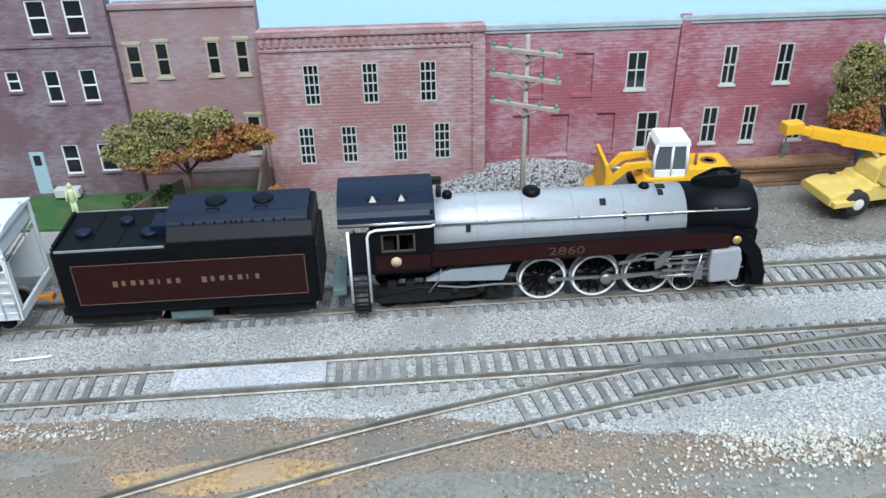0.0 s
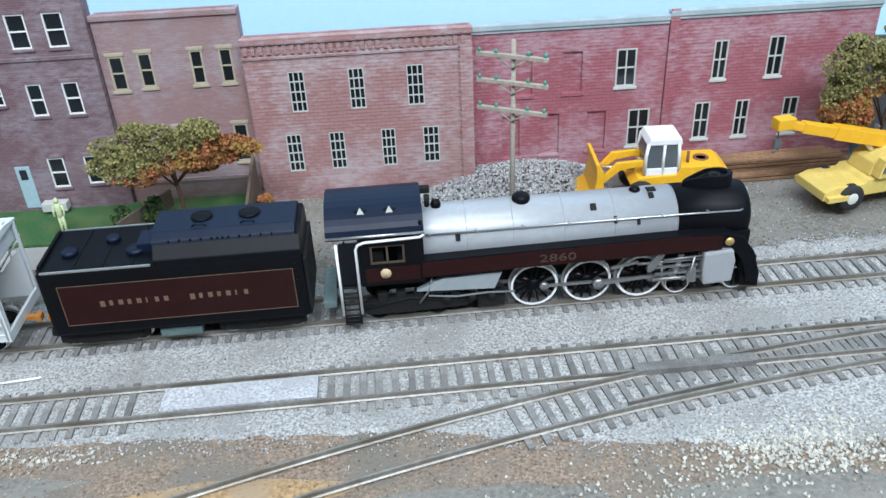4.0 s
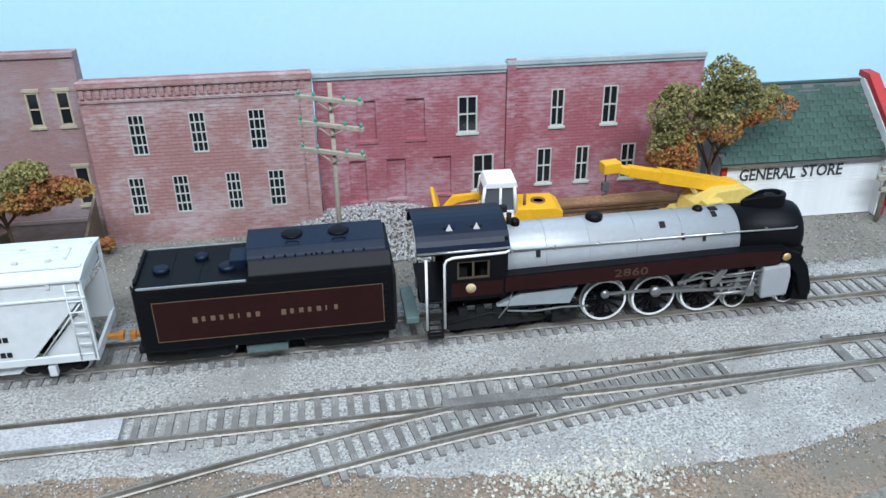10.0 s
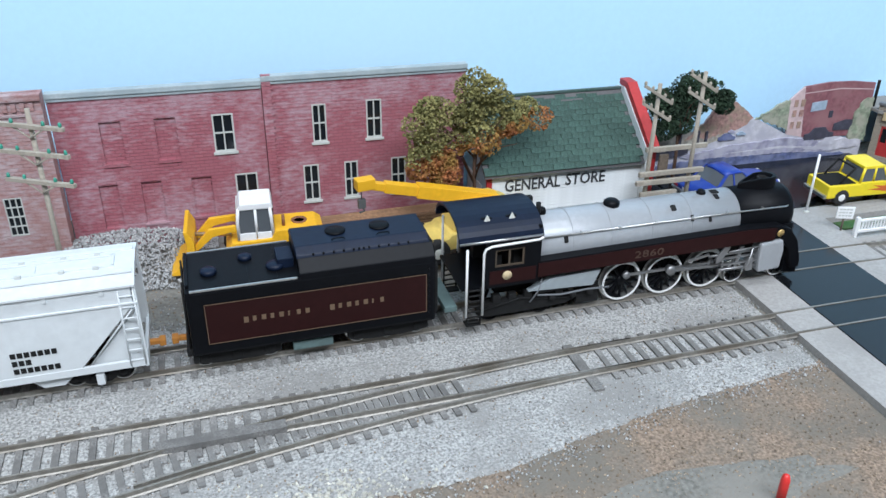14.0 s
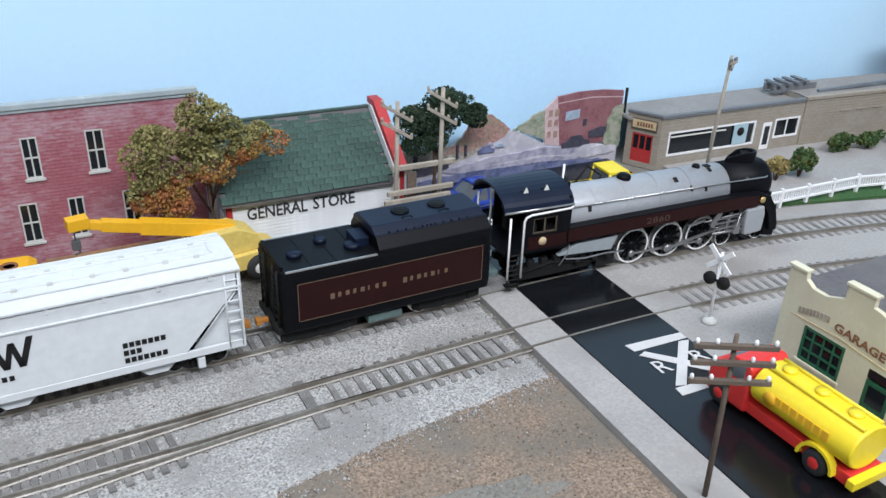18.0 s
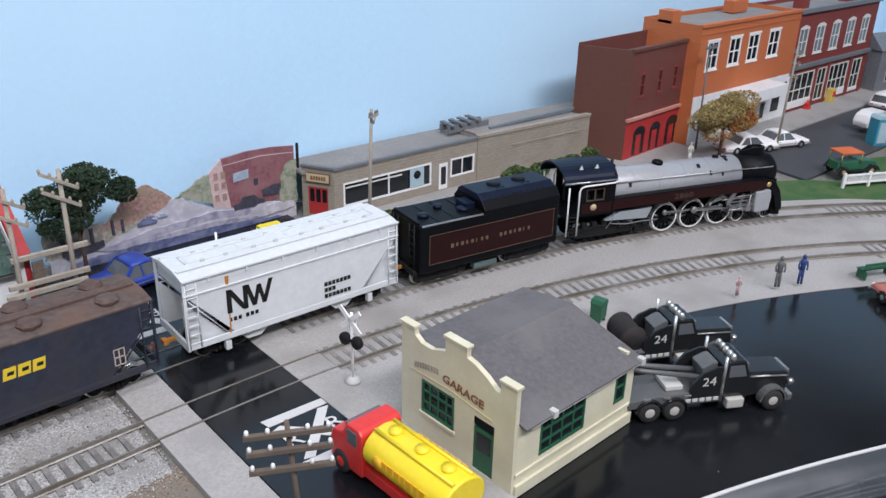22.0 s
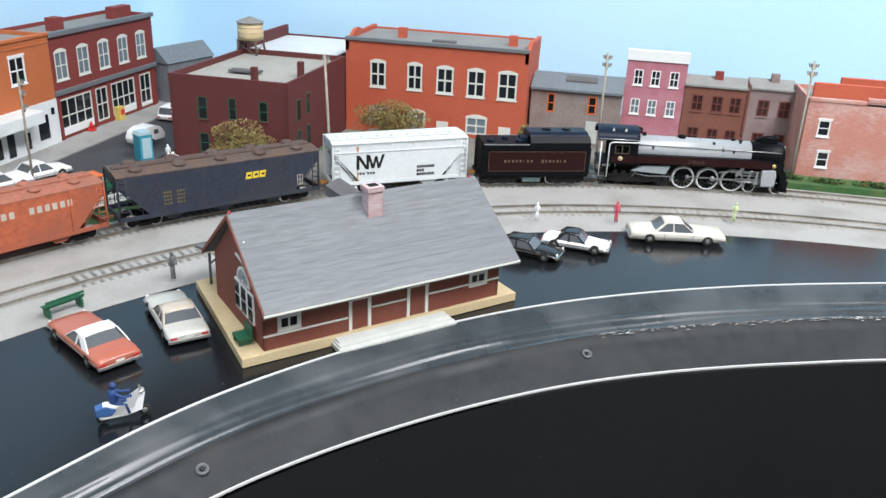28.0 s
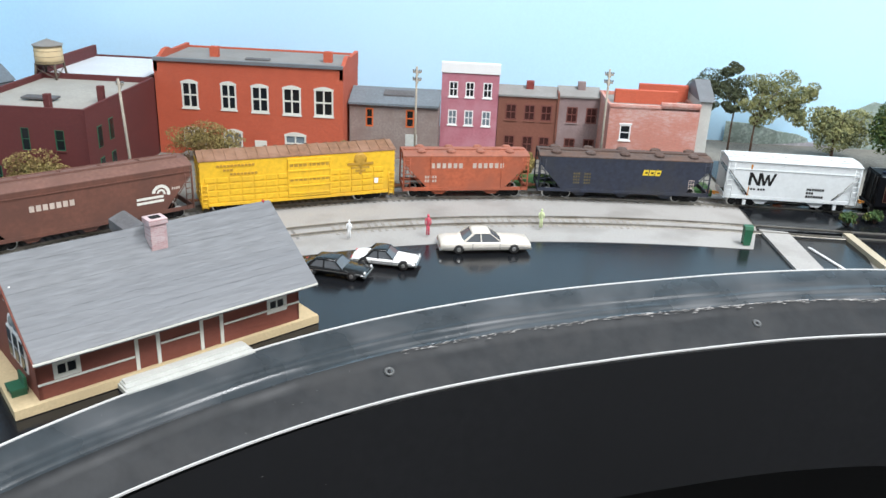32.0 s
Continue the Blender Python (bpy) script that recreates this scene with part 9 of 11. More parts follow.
def car(label, x, y, turn, L, W, body, roof, hood=0.30, boot=0.26, belt=9.6, top=16.0, r=3.9, glass="car_glass", wagon=False, lens=True, z=-0.003, fall=1.6, sail=1.5):
    """Motor car: shaped body, glasshouse with pillars, roof, bumpers, grille, lamps and four wheels; nose towards +x."""
    ob = thing("car", label, "car", pose(x, y, z, 0, 0, turn), group="parked cars")
    h, w, low = L / 2, W / 2, 3.0
    xa, xb = -h + L * boot, h - L * hood

    def section(px, hw, zl, zt, crown):
        return [(px, -hw * 0.93, zl), (px, -hw, zl + 1.6), (px, -hw, zt - 1.9), (px, -hw * 0.95, zt - 0.7), (px, -hw * 0.80, zt), (px, 0, zt + crown), (px, hw * 0.80, zt), (px, hw * 0.95, zt - 0.7), (px, hw, zt - 1.9), (px, hw, zl + 1.6), (px, hw * 0.93, zl)]
    bm = B()
    loft(bm, [section(-h, w * 0.88, 4.2, belt - 2.2, 0.2), section(-h + 1.0, w * 0.96, 3.2, belt - 0.9, 0.3), section(-h + L * 0.1, w, low, belt - 0.2, 0.4), section(xa, w, low, belt + 0.2, 0.5),
              section(0, w * 0.985, low, belt, 0.4), section(xb, w, low, belt, 0.5), section(h - L * 0.1, w * 0.99, low, belt - fall * 0.6, 0.5), section(h - 1.2, w * 0.95, 3.2, belt - fall, 0.3), section(h, w * 0.88, 4.2, belt - fall - 1.2, 0.2)])
    part("body", bm, body, ob)
    for k, sy in enumerate((-1, 1)):
        bm = B()
        box(bm, -h + 2.5, h - 2.5, min(sy * (w - 0.2), sy * (w + 0.25)), max(sy * (w - 0.2), sy * (w + 0.25)), 5.6, 6.2, 0.1)
        part("side_trim", bm, "steel", ob)
        bm = B()
        for dx in (xa + L * 0.10, xb - L * 0.02):
            box(bm, dx, dx + 0.3, min(sy * (w - 0.3), sy * (w + 0.06)), max(sy * (w - 0.3), sy * (w + 0.06)), 4.2, belt - 1.6)
        part("door_gap", bm, "black_matt", ob)
    ta, tb = xa + (1.5 if wagon else L * 0.11), xb - L * 0.13
    wt = w - 3.4
    bm = B()
    lo = [(xa, -w + 1.3, belt - 0.4), (xb, -w + 1.3, belt - 0.4), (xb + L * 0.02, 0, belt - 0.4), (xb, w - 1.3, belt - 0.4), (xa, w - 1.3, belt - 0.4), (xa - L * 0.02, 0, belt - 0.4)]
    hi = [(ta, -wt, top), (tb, -wt, top), (tb + L * 0.015, 0, top), (tb, wt, top), (ta, wt, top), (ta - L * 0.01, 0, top)]
    loft(bm, [lo, hi], smooth=False)
    part("window_glass", bm, glass, ob)
    bm = B()
    loft(bm, [[(px, -hw, zz - 0.7), (px, -hw, zz), (px, -hw * 0.6, zz + 0.55), (px, hw * 0.6, zz + 0.55), (px, hw, zz), (px, hw, zz - 0.7)] for px, hw, zz in
              ((ta - 1.2, wt * 0.9, top - 0.5), (ta + 0.6, wt + 0.35, top + 0.2), ((ta + tb) / 2, wt + 0.45, top + 0.5), (tb - 0.6, wt + 0.35, top + 0.2), (tb + 1.0, wt * 0.9, top - 0.5))])
    rf = part("roof", bm, roof, ob)
    for sy in (-1, 1):
        for a, b, q in (((xa + 0.2, belt), (ta, top), sail if not wagon else 0.8), ((xb - 0.2, belt), (tb, top), 0.55), (((xa + xb) / 2 - 1, belt), ((ta + tb) / 2 - 1, top), 0.55)):
            bm = B()
            prism(bm, [(a[0] - q, a[1] - 0.4), (a[0] + q * 0.8, a[1] - 0.4), (b[0] + q * 0.9, b[1]), (b[0] - q * 0.8, b[1])], "y", -0.35, 0.35)
            bmesh.ops.transform(bm, matrix=Matrix.Shear("XY", 4, (0, 0)), verts=bm.verts)
            for v in bm.verts:
                f = (v.co.z - belt) / (top - belt)
                v.co.y += sy * ((w - 1.15) + (wt + 0.15 - w + 1.15) * f)
            part("pillar", bm, roof, rf)
    for s in (1, -1):
        bm = B()
        box(bm, min(s * (h - 1.4), s * (h + 0.9)), max(s * (h - 1.4), s * (h + 0.9)), -w + 0.2, w - 0.2, 3.4, 5.2, 0.45)
        part("bumper", bm, "steel", ob)
    bm = B()
    box(bm, h - 0.5, h + 0.15, -w * 0.62, w * 0.62, 5.3, belt - fall - 1.4, 0.15)
    part("grille", bm, "black_matt", ob)
    bm = B()
    box(bm, -h - 0.15, -h + 0.4, -2.6, 2.6, 5.4, 7.0, 0.1)
    part("number_plate", bm, "offwhite", ob)
    for sy in (-1, 1):
        bm = B()
        lathe(bm, [(0.2, h - 1.0), (1.25, h - 1.0), (1.15, h + 0.1), (0.2, h + 0.25)], 10, "x", (0, sy * (w - 2.9), 6.7))
        part("headlight", bm, "white", ob)
        if lens:
            bm = B()
            box(bm, -h - 0.2, -h + 0.8, sy * (w - 3.6) - 2.0, sy * (w - 3.6) + 2.0, 5.5, 7.0, 0.2)
            part("tail_light", bm, "red_lens", ob)
        for xx in (-h + L * 0.2, h - L * 0.19):
            bm = B()
            c = [(xx + (r + 0.35) * math.cos(a), 3.9 + (r + 0.25) * math.sin(a)) for a in np.linspace(-0.25, math.pi + 0.25, 13)]
            prism(bm, c, "y", min(sy * (w - 2.0), sy * (w + 0.08)), max(sy * (w - 2.0), sy * (w + 0.08)))
            part("wheel_arch", bm, "black_matt", ob)
            road_wheel(ob, xx, sy * (w - 1.1), r, 2.8)
    return ob


car("coral-red sedan with a white vinyl roof", 0.7835, 0.0935, 59, 70, 27, "coral", "white", 0.38, 0.24, 9.6, 15.2, sail=4.2)
car("worn silver two-door car with a beige roof", 0.8255, 0.0625, 44, 65, 26, "silver", "beige", 0.36, 0.22, 9.4, 15.0, sail=2.4)
car("black hatchback with a glossy dark roof", 1.013, -0.139, -101, 55, 22, "tow_black", "tow_black", 0.33, 0.14, 8.2, 13.6, fall=2.4)
car("white sports car with a maroon and black top", 1.039, -0.176, -96, 54, 23, "white", "tow_black", 0.34, 0.22, 8.2, 13.8, fall=2.2)
car("long cream limousine with chrome bumpers", 1.085, -0.256, -79, 79, 26, "cream_car", "cream_car", 0.33, 0.25, 10.8, 17.6, 4.3)
car("blue car with a pale striped bonnet on the road", 0.4400, 0.4250, 6, 66, 26, "blue_car", "blue_car", 0.34, 0.24, 9.5, 17.0, z=0.0)
car("white and black panel van on the street", 1.3000, 0.331, 0, 50, 21, "white", "white", 0.3, 0.06, 9.5, 18, wagon=True)
car("white car parked before the shop front", 1.006, 0.342, -24, 60, 24, "white", "white", 0.3, 0.24)
car("white car parked at the kerb", 1.046, 0.330, -22, 58, 24, "white", "white", 0.3, 0.26)


def pickup():
    ob = thing("pickup_truck", "yellow pickup truck with orange flame sides and roll bar", "pickup truck", pose(0.5180, 0.3975, 0, 0, 0, -3) @ Matrix.Scale(0.88, 4))
    bm = B()
    prism(bm, [(-34, 6), (-34, 15.5), (-9, 15.5), (-9, 16.5), (9, 16.5), (31, 14.5), (35, 12), (35, 6)], "y", -12.5, 12.5, 0.8)
    part("body", bm, "tank_yellow", ob)
    bm = B()
    box(bm, -32, -11, -10.5, 10.5, 14.6, 15.8)
    part("load_bed", bm, "black_matt", ob)
    bm = B()
    prism(bm, [(-9, 16), (-7, 27), (8, 27), (14, 16)], "y", -11, 11, 0.6)
    part("window_glass", bm, "car_glass", ob)
    bm = B()
    box(bm, -8, 9, -11.3, 11.3, 26.2, 28.4, 0.6)
    cr = part("cab_roof", bm, "tank_yellow", ob)
    for s in (-1, 1):
        for a, b, q in (((-8.5, s * 11, 16), (-7, s * 10.8, 27), 1.1), ((14, s * 11, 16), (8.5, s * 10.8, 27), 0.9), ((2, s * 11.2, 16), (2, s * 10.9, 27), 0.9)):
            bm = B()
            tube(bm, [a, b], q, 6)
            part("pillar", bm, "tank_yellow", cr)
    bm = B()
    for s in (-1, 1):
        tube(bm, [(-24, s * 9, 15), (-14, s * 9.5, 27)], 0.8, 6)
    tube(bm, [(-14, -9.5, 27), (-14, 9.5, 27)], 0.8, 6)
    part("roll_bar", bm, "black_matt", ob)
    for s in (-1, 1):
        bm = B()
        prism(bm, [(32, 8.5), (33, 12), (22, 14), (10, 13), (2, 14), (8, 11.5), (-2, 11), (8, 9.5), (16, 8)], "y", min(s * 12.4, s * 12.7), max(s * 12.4, s * 12.7))
        part("flame", bm, "orange_trim", ob, "orange flame decal")
        for xx in (-22, 23):
            road_wheel(ob, xx, s * 10.8, 6.2, 4.2, "white")
    for s in (-1, 1):
        bm = B()
        box(bm, min(s * 34, s * 36.5), max(s * 34, s * 36.5), -12, 12, 6, 8.5, 0.4)
        part("bumper", bm, "steel", ob)


pickup()


def loader():
    ob = thing("wheel_loader", "yellow wheel loader with a white cab and raised bucket", "loader", pose(0.1395, 0.4095, -0.001, 0, 0, 178) @ Matrix.Diagonal((0.95, 0.95, 0.90, 1)))
    bm = B()
    prism(bm, [(-37, 9), (-37, 20), (-33, 23), (-10, 23), (-8, 18), (14, 17), (18, 12), (14, 9)], "y", -11, 11, 0.8)
    part("body", bm, "yellow", ob)
    bm = B()
    lathe(bm, [(4.5, 22.8), (4.5, 23.6), (3.0, 23.6), (3.0, 23.0)], 16, "z", (-24, 0, 0))
    tube(bm, [(-15, 5, 22), (-15, 5, 30)], 0.9, 8)
    part("engine_cap", bm, "rust", ob)
    bm = B()
    prism(bm, [(-9, 18), (-8, 38), (8, 38), (10.5, 30), (9, 18)], "y", -9, 9)
    part("cab_glass", bm, "car_glass", ob)
    bm = B()
    prism(bm, [(-10, 37), (-9, 41), (8, 41), (10, 37)], "y", -10, 10, 0.7)
    for sx, xa, xb in ((0, -9, -8), (1, 10, 9)):
        for s in (-1, 1):
            tube(bm, [(xa, s * 9.2, 18), (xa + (0.5 if sx == 0 else 0), s * 9.2, 30), (xb, s * 9.2, 38)], 1.0, 6)
    for s in (-1, 1):
        box(bm, -10, 10, s * 9.2 - 0.6, s * 9.2 + 0.6, 17.5, 22, 0.2)
        tube(bm, [(0, s * 9.2, 18), (0, s * 9.2, 38)], 0.8, 6)
    box(bm, 9, 10.4, -9, 9, 17.5, 22, 0.2)
    part("cab", bm, "white", ob, "white cab frame and roof")
    for s in (-1, 1):
        bm = B()
        prism(bm, [(2, 21), (14, 23), (24, 21), (34, 12), (36, 14), (26, 26), (12, 27), (2, 24)], "y", min(s * 6, s * 8.5), max(s * 6, s * 8.5), 0.4)
        part("lift_arm", bm, "yellow", ob)
        for x in (-24, 12):
            road_wheel(ob, x, s * 12, 7.6, 6, "yellow")
    bm = B()
    prism(bm, [(34, 4), (34, 22), (37, 29), (39, 29), (38, 20), (40, 8), (48, 3), (48, 1.5), (38, 1.5)], "y", -15, 15, 0.4)
    part("bucket", bm, "yellow", ob)
    bm = B()
    tube(bm, [(14, 0, 18), (34, 0, 20)], 1.2, 8)
    part("tilt_ram", bm, "steel", ob)


loader()


def crane():
    ob = thing("mobile_crane", "faded yellow mobile crane with its boom lowered", "crane", pose(0.2565, 0.3925, 0, 0, 0, 10))
    bm = B()
    prism(bm, [(-43, 7), (-43, 12), (-37, 14), (-20, 14), (-18, 16), (30, 16), (38, 13), (38, 7)], "y", -12, 12, 0.6)
    for s in (-1, 1):
        box(bm, -42, -30, min(s * 11.5, s * 15), max(s * 11.5, s * 15), 7, 10, 0.3)
        box(bm, 28, 37, min(s * 11.5, s * 15), max(s * 11.5, s * 15), 7, 10, 0.3)
    part("chassis", bm, "pale_yellow", ob)
    bm = B()
    prism(bm, [(-16, 16), (-14, 23), (-2, 30), (14, 30), (24, 25), (26, 16)], "y", -9, 9, 0.8)
    tr = part("turret", bm, "pale_yellow", ob)
    bm = B()
    prism(bm, [(-15, 17), (-13, 27), (-2, 27), (-1, 17)], "y", -15, -9.2, 0.5)
    part("operator_cab", bm, "pale_yellow", tr)
    bm = B()
    prism(bm, [(-13.5, 20), (-12, 26), (-4, 26), (-3.5, 20)], "y", -15.3, -14.9)
    part("cab_glass", bm, "car_glass", tr)
    tip, root = Vector((-60, 8, 45)), Vector((14, 0, 27))
    d = (tip - root)
    for f0, f1, w in ((0.0, 0.62, 3.6), (0.5, 0.86, 2.8), (0.8, 1.0, 2.1)):
        bm = B()
        a, b = root + d * f0, root + d * f1
        q = d.to_track_quat("X", "Z").to_matrix().to_4x4()
        box(bm, 0, (b - a).length, -w, w, -w, w, 0.4, Matrix.Translation(a) @ q)
        part("boom_section", bm, "yellow", tr)
    bm = B()
    box(bm, -5, 5, -3.4, 3.4, -2.4, 3.6, 0.6, Matrix.Translation(tip))
    part("boom_head", bm, "yellow", tr)
    bm = B()
    tube(bm, [tip + Vector((-2, 0, -2)), tip + Vector((-2, 0, -9))], 0.4, 5)
    box(bm, -2, 2, -1.2, 1.2, -5, 0, 0.3, Matrix.Translation(tip + Vector((-2, 0, -8))))
    tube(bm, [tip + Vector((-2, 0, -12)), tip + Vector((-0.5, 0, -15)), tip + Vector((-3.5, 0, -15.5))], 0.6, 6)
    part("hook", bm, "tow_grey", tr)
    bm = B()
    tube(bm, [(-6, 0, 22), tuple(root + d * 0.4)], 1.4, 8)
    part("boom_ram", bm, "steel", tr)
    for s in (-1, 1):
        for x in (-27, 22):
            road_wheel(ob, x, s * 11.5, 7.2, 5.5, "offwhite")


crane()


def lumber():
    rng = random.Random(6)
    for sx, sy, n, rows in ((0.216, 0.4365, 5, 4), (0.205, 0.4255, 3, 2)):
        ob = thing("lumber_stack", "stack of rough brown timber boards", "timber stack", pose(sx, sy, 0, 0, 0, 1.5), group="timber stacks")
        for r in range(rows):
            for k in range(n):
                bm = B()
                L = 40 + rng.uniform(-6, 8)
                box(bm, -L, L, k * 2.6 - n * 1.3, k * 2.6 - n * 1.3 + 2.2, -4 + r * 2.4, -4 + r * 2.4 + 1.7, 0.15)
                part("board", bm, "wood", ob, at=pose(rng.uniform(-0.003, 0.003), 0, 0, 0, 0, rng.uniform(-0.8, 0.8)))


lumber()


def tanker():
    ob = thing("tank_truck", "yellow toy tank truck with a red cab", "tank truck", pose(0.4437, 0.1725, 0, 0, 0, 92))
    bm = B()
    prism(bm, [(13, 4), (13, 25), (15, 27), (23, 27), (26, 21.5), (33, 19.5), (34.5, 15), (34.5, 4)], "y", -11, 11, 1.2)
    part("cab", bm, "bright_red", ob, "glossy red cab")
    bm = B()
    box(bm, 22.6, 26.2, -9, 9, 20.6, 25.4, 0.4)
    for s in (-1, 1):
        box(bm, 16, 22.5, min(s * 10.5, s * 11.3), max(s * 10.5, s * 11.3), 18, 25, 0.3)
    part("window_glass", bm, "car_glass", ob)
    bm = B()
    box(bm, -37, 18, -9, 9, 4, 9, 0.4)
    part("chassis", bm, "bright_red", ob)
    bm = B()
    pts = [(11.5 * math.cos(a), 18.5 + 9.5 * math.sin(a)) for a in np.linspace(0, 2 * math.pi, 25)[:-1]]
    prism(bm, pts, "x", -36, 12, 1.0)
    for f in bm.faces:
        f.smooth = len(f.verts) == 4
    tk = part("tank", bm, "tank_yellow", ob, "oval yellow tank")
    bm = B()
    for s in (-1, 1):
        tube(bm, [(-35, s * 5, 27.6), (11, s * 5, 27.6)], 0.9, 6)
    for x in (-27, -12, 4):
        lathe(bm, [(3.0, 27.5), (3.0, 29.2), (0.2, 29.5)], 14, "z", (x, 0, 0))
    part("tank_hatch", bm, "tank_yellow", tk)
    for s in (-1, 1):
        bm = B()
        lathe(bm, [(0.2, s * 11.0), (3.0, s * 11.0), (3.0, s * 12.0), (0.2, s * 12.0)], 14, "y", (2, 0, 19))
        part("tank_badge", bm, "yellow", tk)
    bm = B()
    for s in (-1, 1):
        bars(bm, [3, 2.4, 3, 2.4, 2.8, 3, 2.6], -26, s * 11.4 + (0.4 if s > 0 else 0.0), 18, 4, 0.5, 1.0)
    tagged(part("tank_writing", bm, "yellow", tk), kind="stuff")
    for s in (-1, 1):
        bm = B()
        pts = [(-23 + 8.5 * math.cos(a), 5.5 + 8.5 * math.sin(a)) for a in np.linspace(0, math.pi, 11)]
        inner = [(-23 + 7.2 * math.cos(a), 5.5 + 7.2 * math.sin(a)) for a in np.linspace(math.pi, 0, 11)]
        prism(bm, pts + inner, "y", min(s * 8.5, s * 12), max(s * 8.5, s * 12))
        part("mudguard", bm, "tank_yellow", ob)
        for x in (-23, 27):
            road_wheel(ob, x, s * 9.6, 5.6, 4, "bright_red")
    bm = B()
    box(bm, -40.5, -37, -11, 11, 5, 9, 0.5)
    part("rear_bumper", bm, "tank_yellow", ob)


tanker()


def tow_truck(x, y, turn, drum=False):
    ob = thing("tow_truck", "black heavy tow truck with chrome lamps and grey deck" if not drum else "black heavy tow truck carrying a large cable drum", "tow truck", pose(x, y, -0.003, 0, 0, turn) @ Matrix.Scale(0.9, 4), group="tow trucks")
    bm = B()
    prism(bm, [(22, 8), (22, 23), (46, 21.5), (47.5, 20), (47.5, 8)], "y", -8, 8, 0.8)
    part("bonnet", bm, "tow_black", ob)
    bm = B()
    box(bm, 46.8, 48.6, -6.5, 6.5, 9, 21.5, 0.4)
    part("grille", bm, "steel", ob)
    bm = B()
    prism(bm, [(6, 8), (6, 30), (9, 32), (19, 32), (23, 22), (23, 8)], "y", -10, 10, 0.8)
    cab = part("cab", bm, "tow_black", ob)
    bm = B()
    prism(bm, [(10, 22.5), (10, 29.5), (18, 29.5), (20.6, 22.5)], "y", -10.3, 10.3)
    box(bm, 20.0, 22.4, -8, 8, 24, 29, 0.2)
    part("window_glass", bm, "car_glass", cab)
    for k in range(5):
        bm = B()
        lathe(bm, [(1.7, 32), (1.9, 33), (1.2, 35.4), (0.2, 35.8)], 12, "z", (12, -8 + k * 4, 0))
        part("roof_lamp", bm, "steel", cab)
    bm = B()
    prism(bm, [(-46, 8.5), (-46, 13), (-30, 15), (-10, 15.5), (6, 15.5), (6, 8.5)], "y", -11, 11, 0.5)
    part("deck", bm, "tow_grey", ob)
    for s in (-1, 1):
        bm = B()
        prism(bm, [(-12, 12), (-12, 20), (-6, 27), (2, 30), (6, 30), (6, 12)], "y", min(s * 9.6, s * 11.2), max(s * 9.6, s * 11.2), 0.3)
        sd = part("side_box", bm, "tow_black", ob)
        lettering("fleet_number", "24", 0.0075, "grey_trim", sd, pose(-0.0015, s * 0.01125, 0.0215, 90, 0, 0 if s < 0 else 180), wide=1.1)
        bm = B()
        for k in range(5):
            box(bm, -14 + k * 4, -11 + k * 4, min(s * 11.1, s * 11.7), max(s * 11.1, s * 11.7), 10, 12, 0.2)
        part("side_bar", bm, "grey_trim", sd)
        for c in (-34, -20):
            bm = B()
            pts = [(c + 8 * math.cos(a), 6 + 8 * math.sin(a)) for a in np.linspace(0.1, math.pi - 0.1, 11)]
            inner = [(c + 7 * math.cos(a), 6 + 7 * math.sin(a)) for a in np.linspace(math.pi - 0.1, 0.1, 11)]
            prism(bm, pts + inner, "y", min(s * 9, s * 13), max(s * 9, s * 13))
            part("mudguard", bm, "tow_black", ob)
        bm = B()
        tube(bm, [(24, s * 8.3, 20.5), (46.5, s * 8.3, 19.2)], 0.5, 6)
        part("bonnet_trim", bm, "steel", ob)
        for c in (-38, -27, -15):
            bm = B()
            box(bm, c, c + 4, min(s * 11, s * 11.7), max(s * 11, s * 11.7), 13.4, 14.6, 0.2)
            part("tie_down", bm, "steel", ob)
        bm = B()
        pts = [(38 + 8 * math.cos(a), 6 + 8.5 * math.sin(a)) for a in np.linspace(0, math.pi, 11)]
        inner = [(38 + 7 * math.cos(a), 6 + 7.3 * math.sin(a)) for a in np.linspace(math.pi, 0, 11)]
        prism(bm, pts + inner, "y", min(s * 8, s * 12.5), max(s * 8, s * 12.5))
        part("mudguard", bm, "tow_grey", ob)
        for c in (-34, -20, 38):
            road_wheel(ob, c, s * 10.6, 6.2, 4.2, "silver")
        bm = B()
        tube(bm, [(6.5, s * 11, 9), (6.5, s * 11, 36)], 0.9, 8)
        part("exhaust_pipe", bm, "steel", ob)
        bm = B()
        box(bm, 10, 20, min(s * 9, s * 13), max(s * 9, s * 13), 4.5, 10, 0.6)
        part("step_tank", bm, "silver", ob, "chromed step tank")
        bm = B()
        lathe(bm, [(0.2, 47), (1.7, 47), (1.9, 49.5), (0.2, 50)], 12, "x", (0, s * 9, 15.5))
        part("headlight", bm, "steel", ob)
    bm = B()
    box(bm, 47, 50, -11.5, 11.5, 5, 8.8, 0.6)
    part("bumper", bm, "steel", ob)
    bm = B()
    prism(bm, [(-2, 16), (-4, 27), (2, 30), (5, 30), (5, 16)], "y", -6, 6, 0.6)
    part("winch_housing", bm, "tow_grey", ob)
    if drum:
        bm = B()
        lathe(bm, [(0.5, -9.5), (8.2, -9.5), (8.2, -8.5)] + [(7.0 + 0.35 * (k % 2), -8.4 + k * 0.7) for k in range(25)] + [(8.2, 8.5), (8.2, 9.5), (0.5, 9.5)], 22, "y", (-18, 0, 22.5))
        part("cable_drum", bm, "drum_brown", ob)
        bm = B()
        for k in range(3):
            ring_pts = [(-38 + (5 - k) * math.cos(a), (5 - k) * math.sin(a), 16.5 + k * 0.7) for a in np.linspace(0, 2 * math.pi, 19)]
            tube(bm, ring_pts, 0.6, 5)
        part("hose_coil", bm, "tow_black", ob)
    else:
        bm = B()
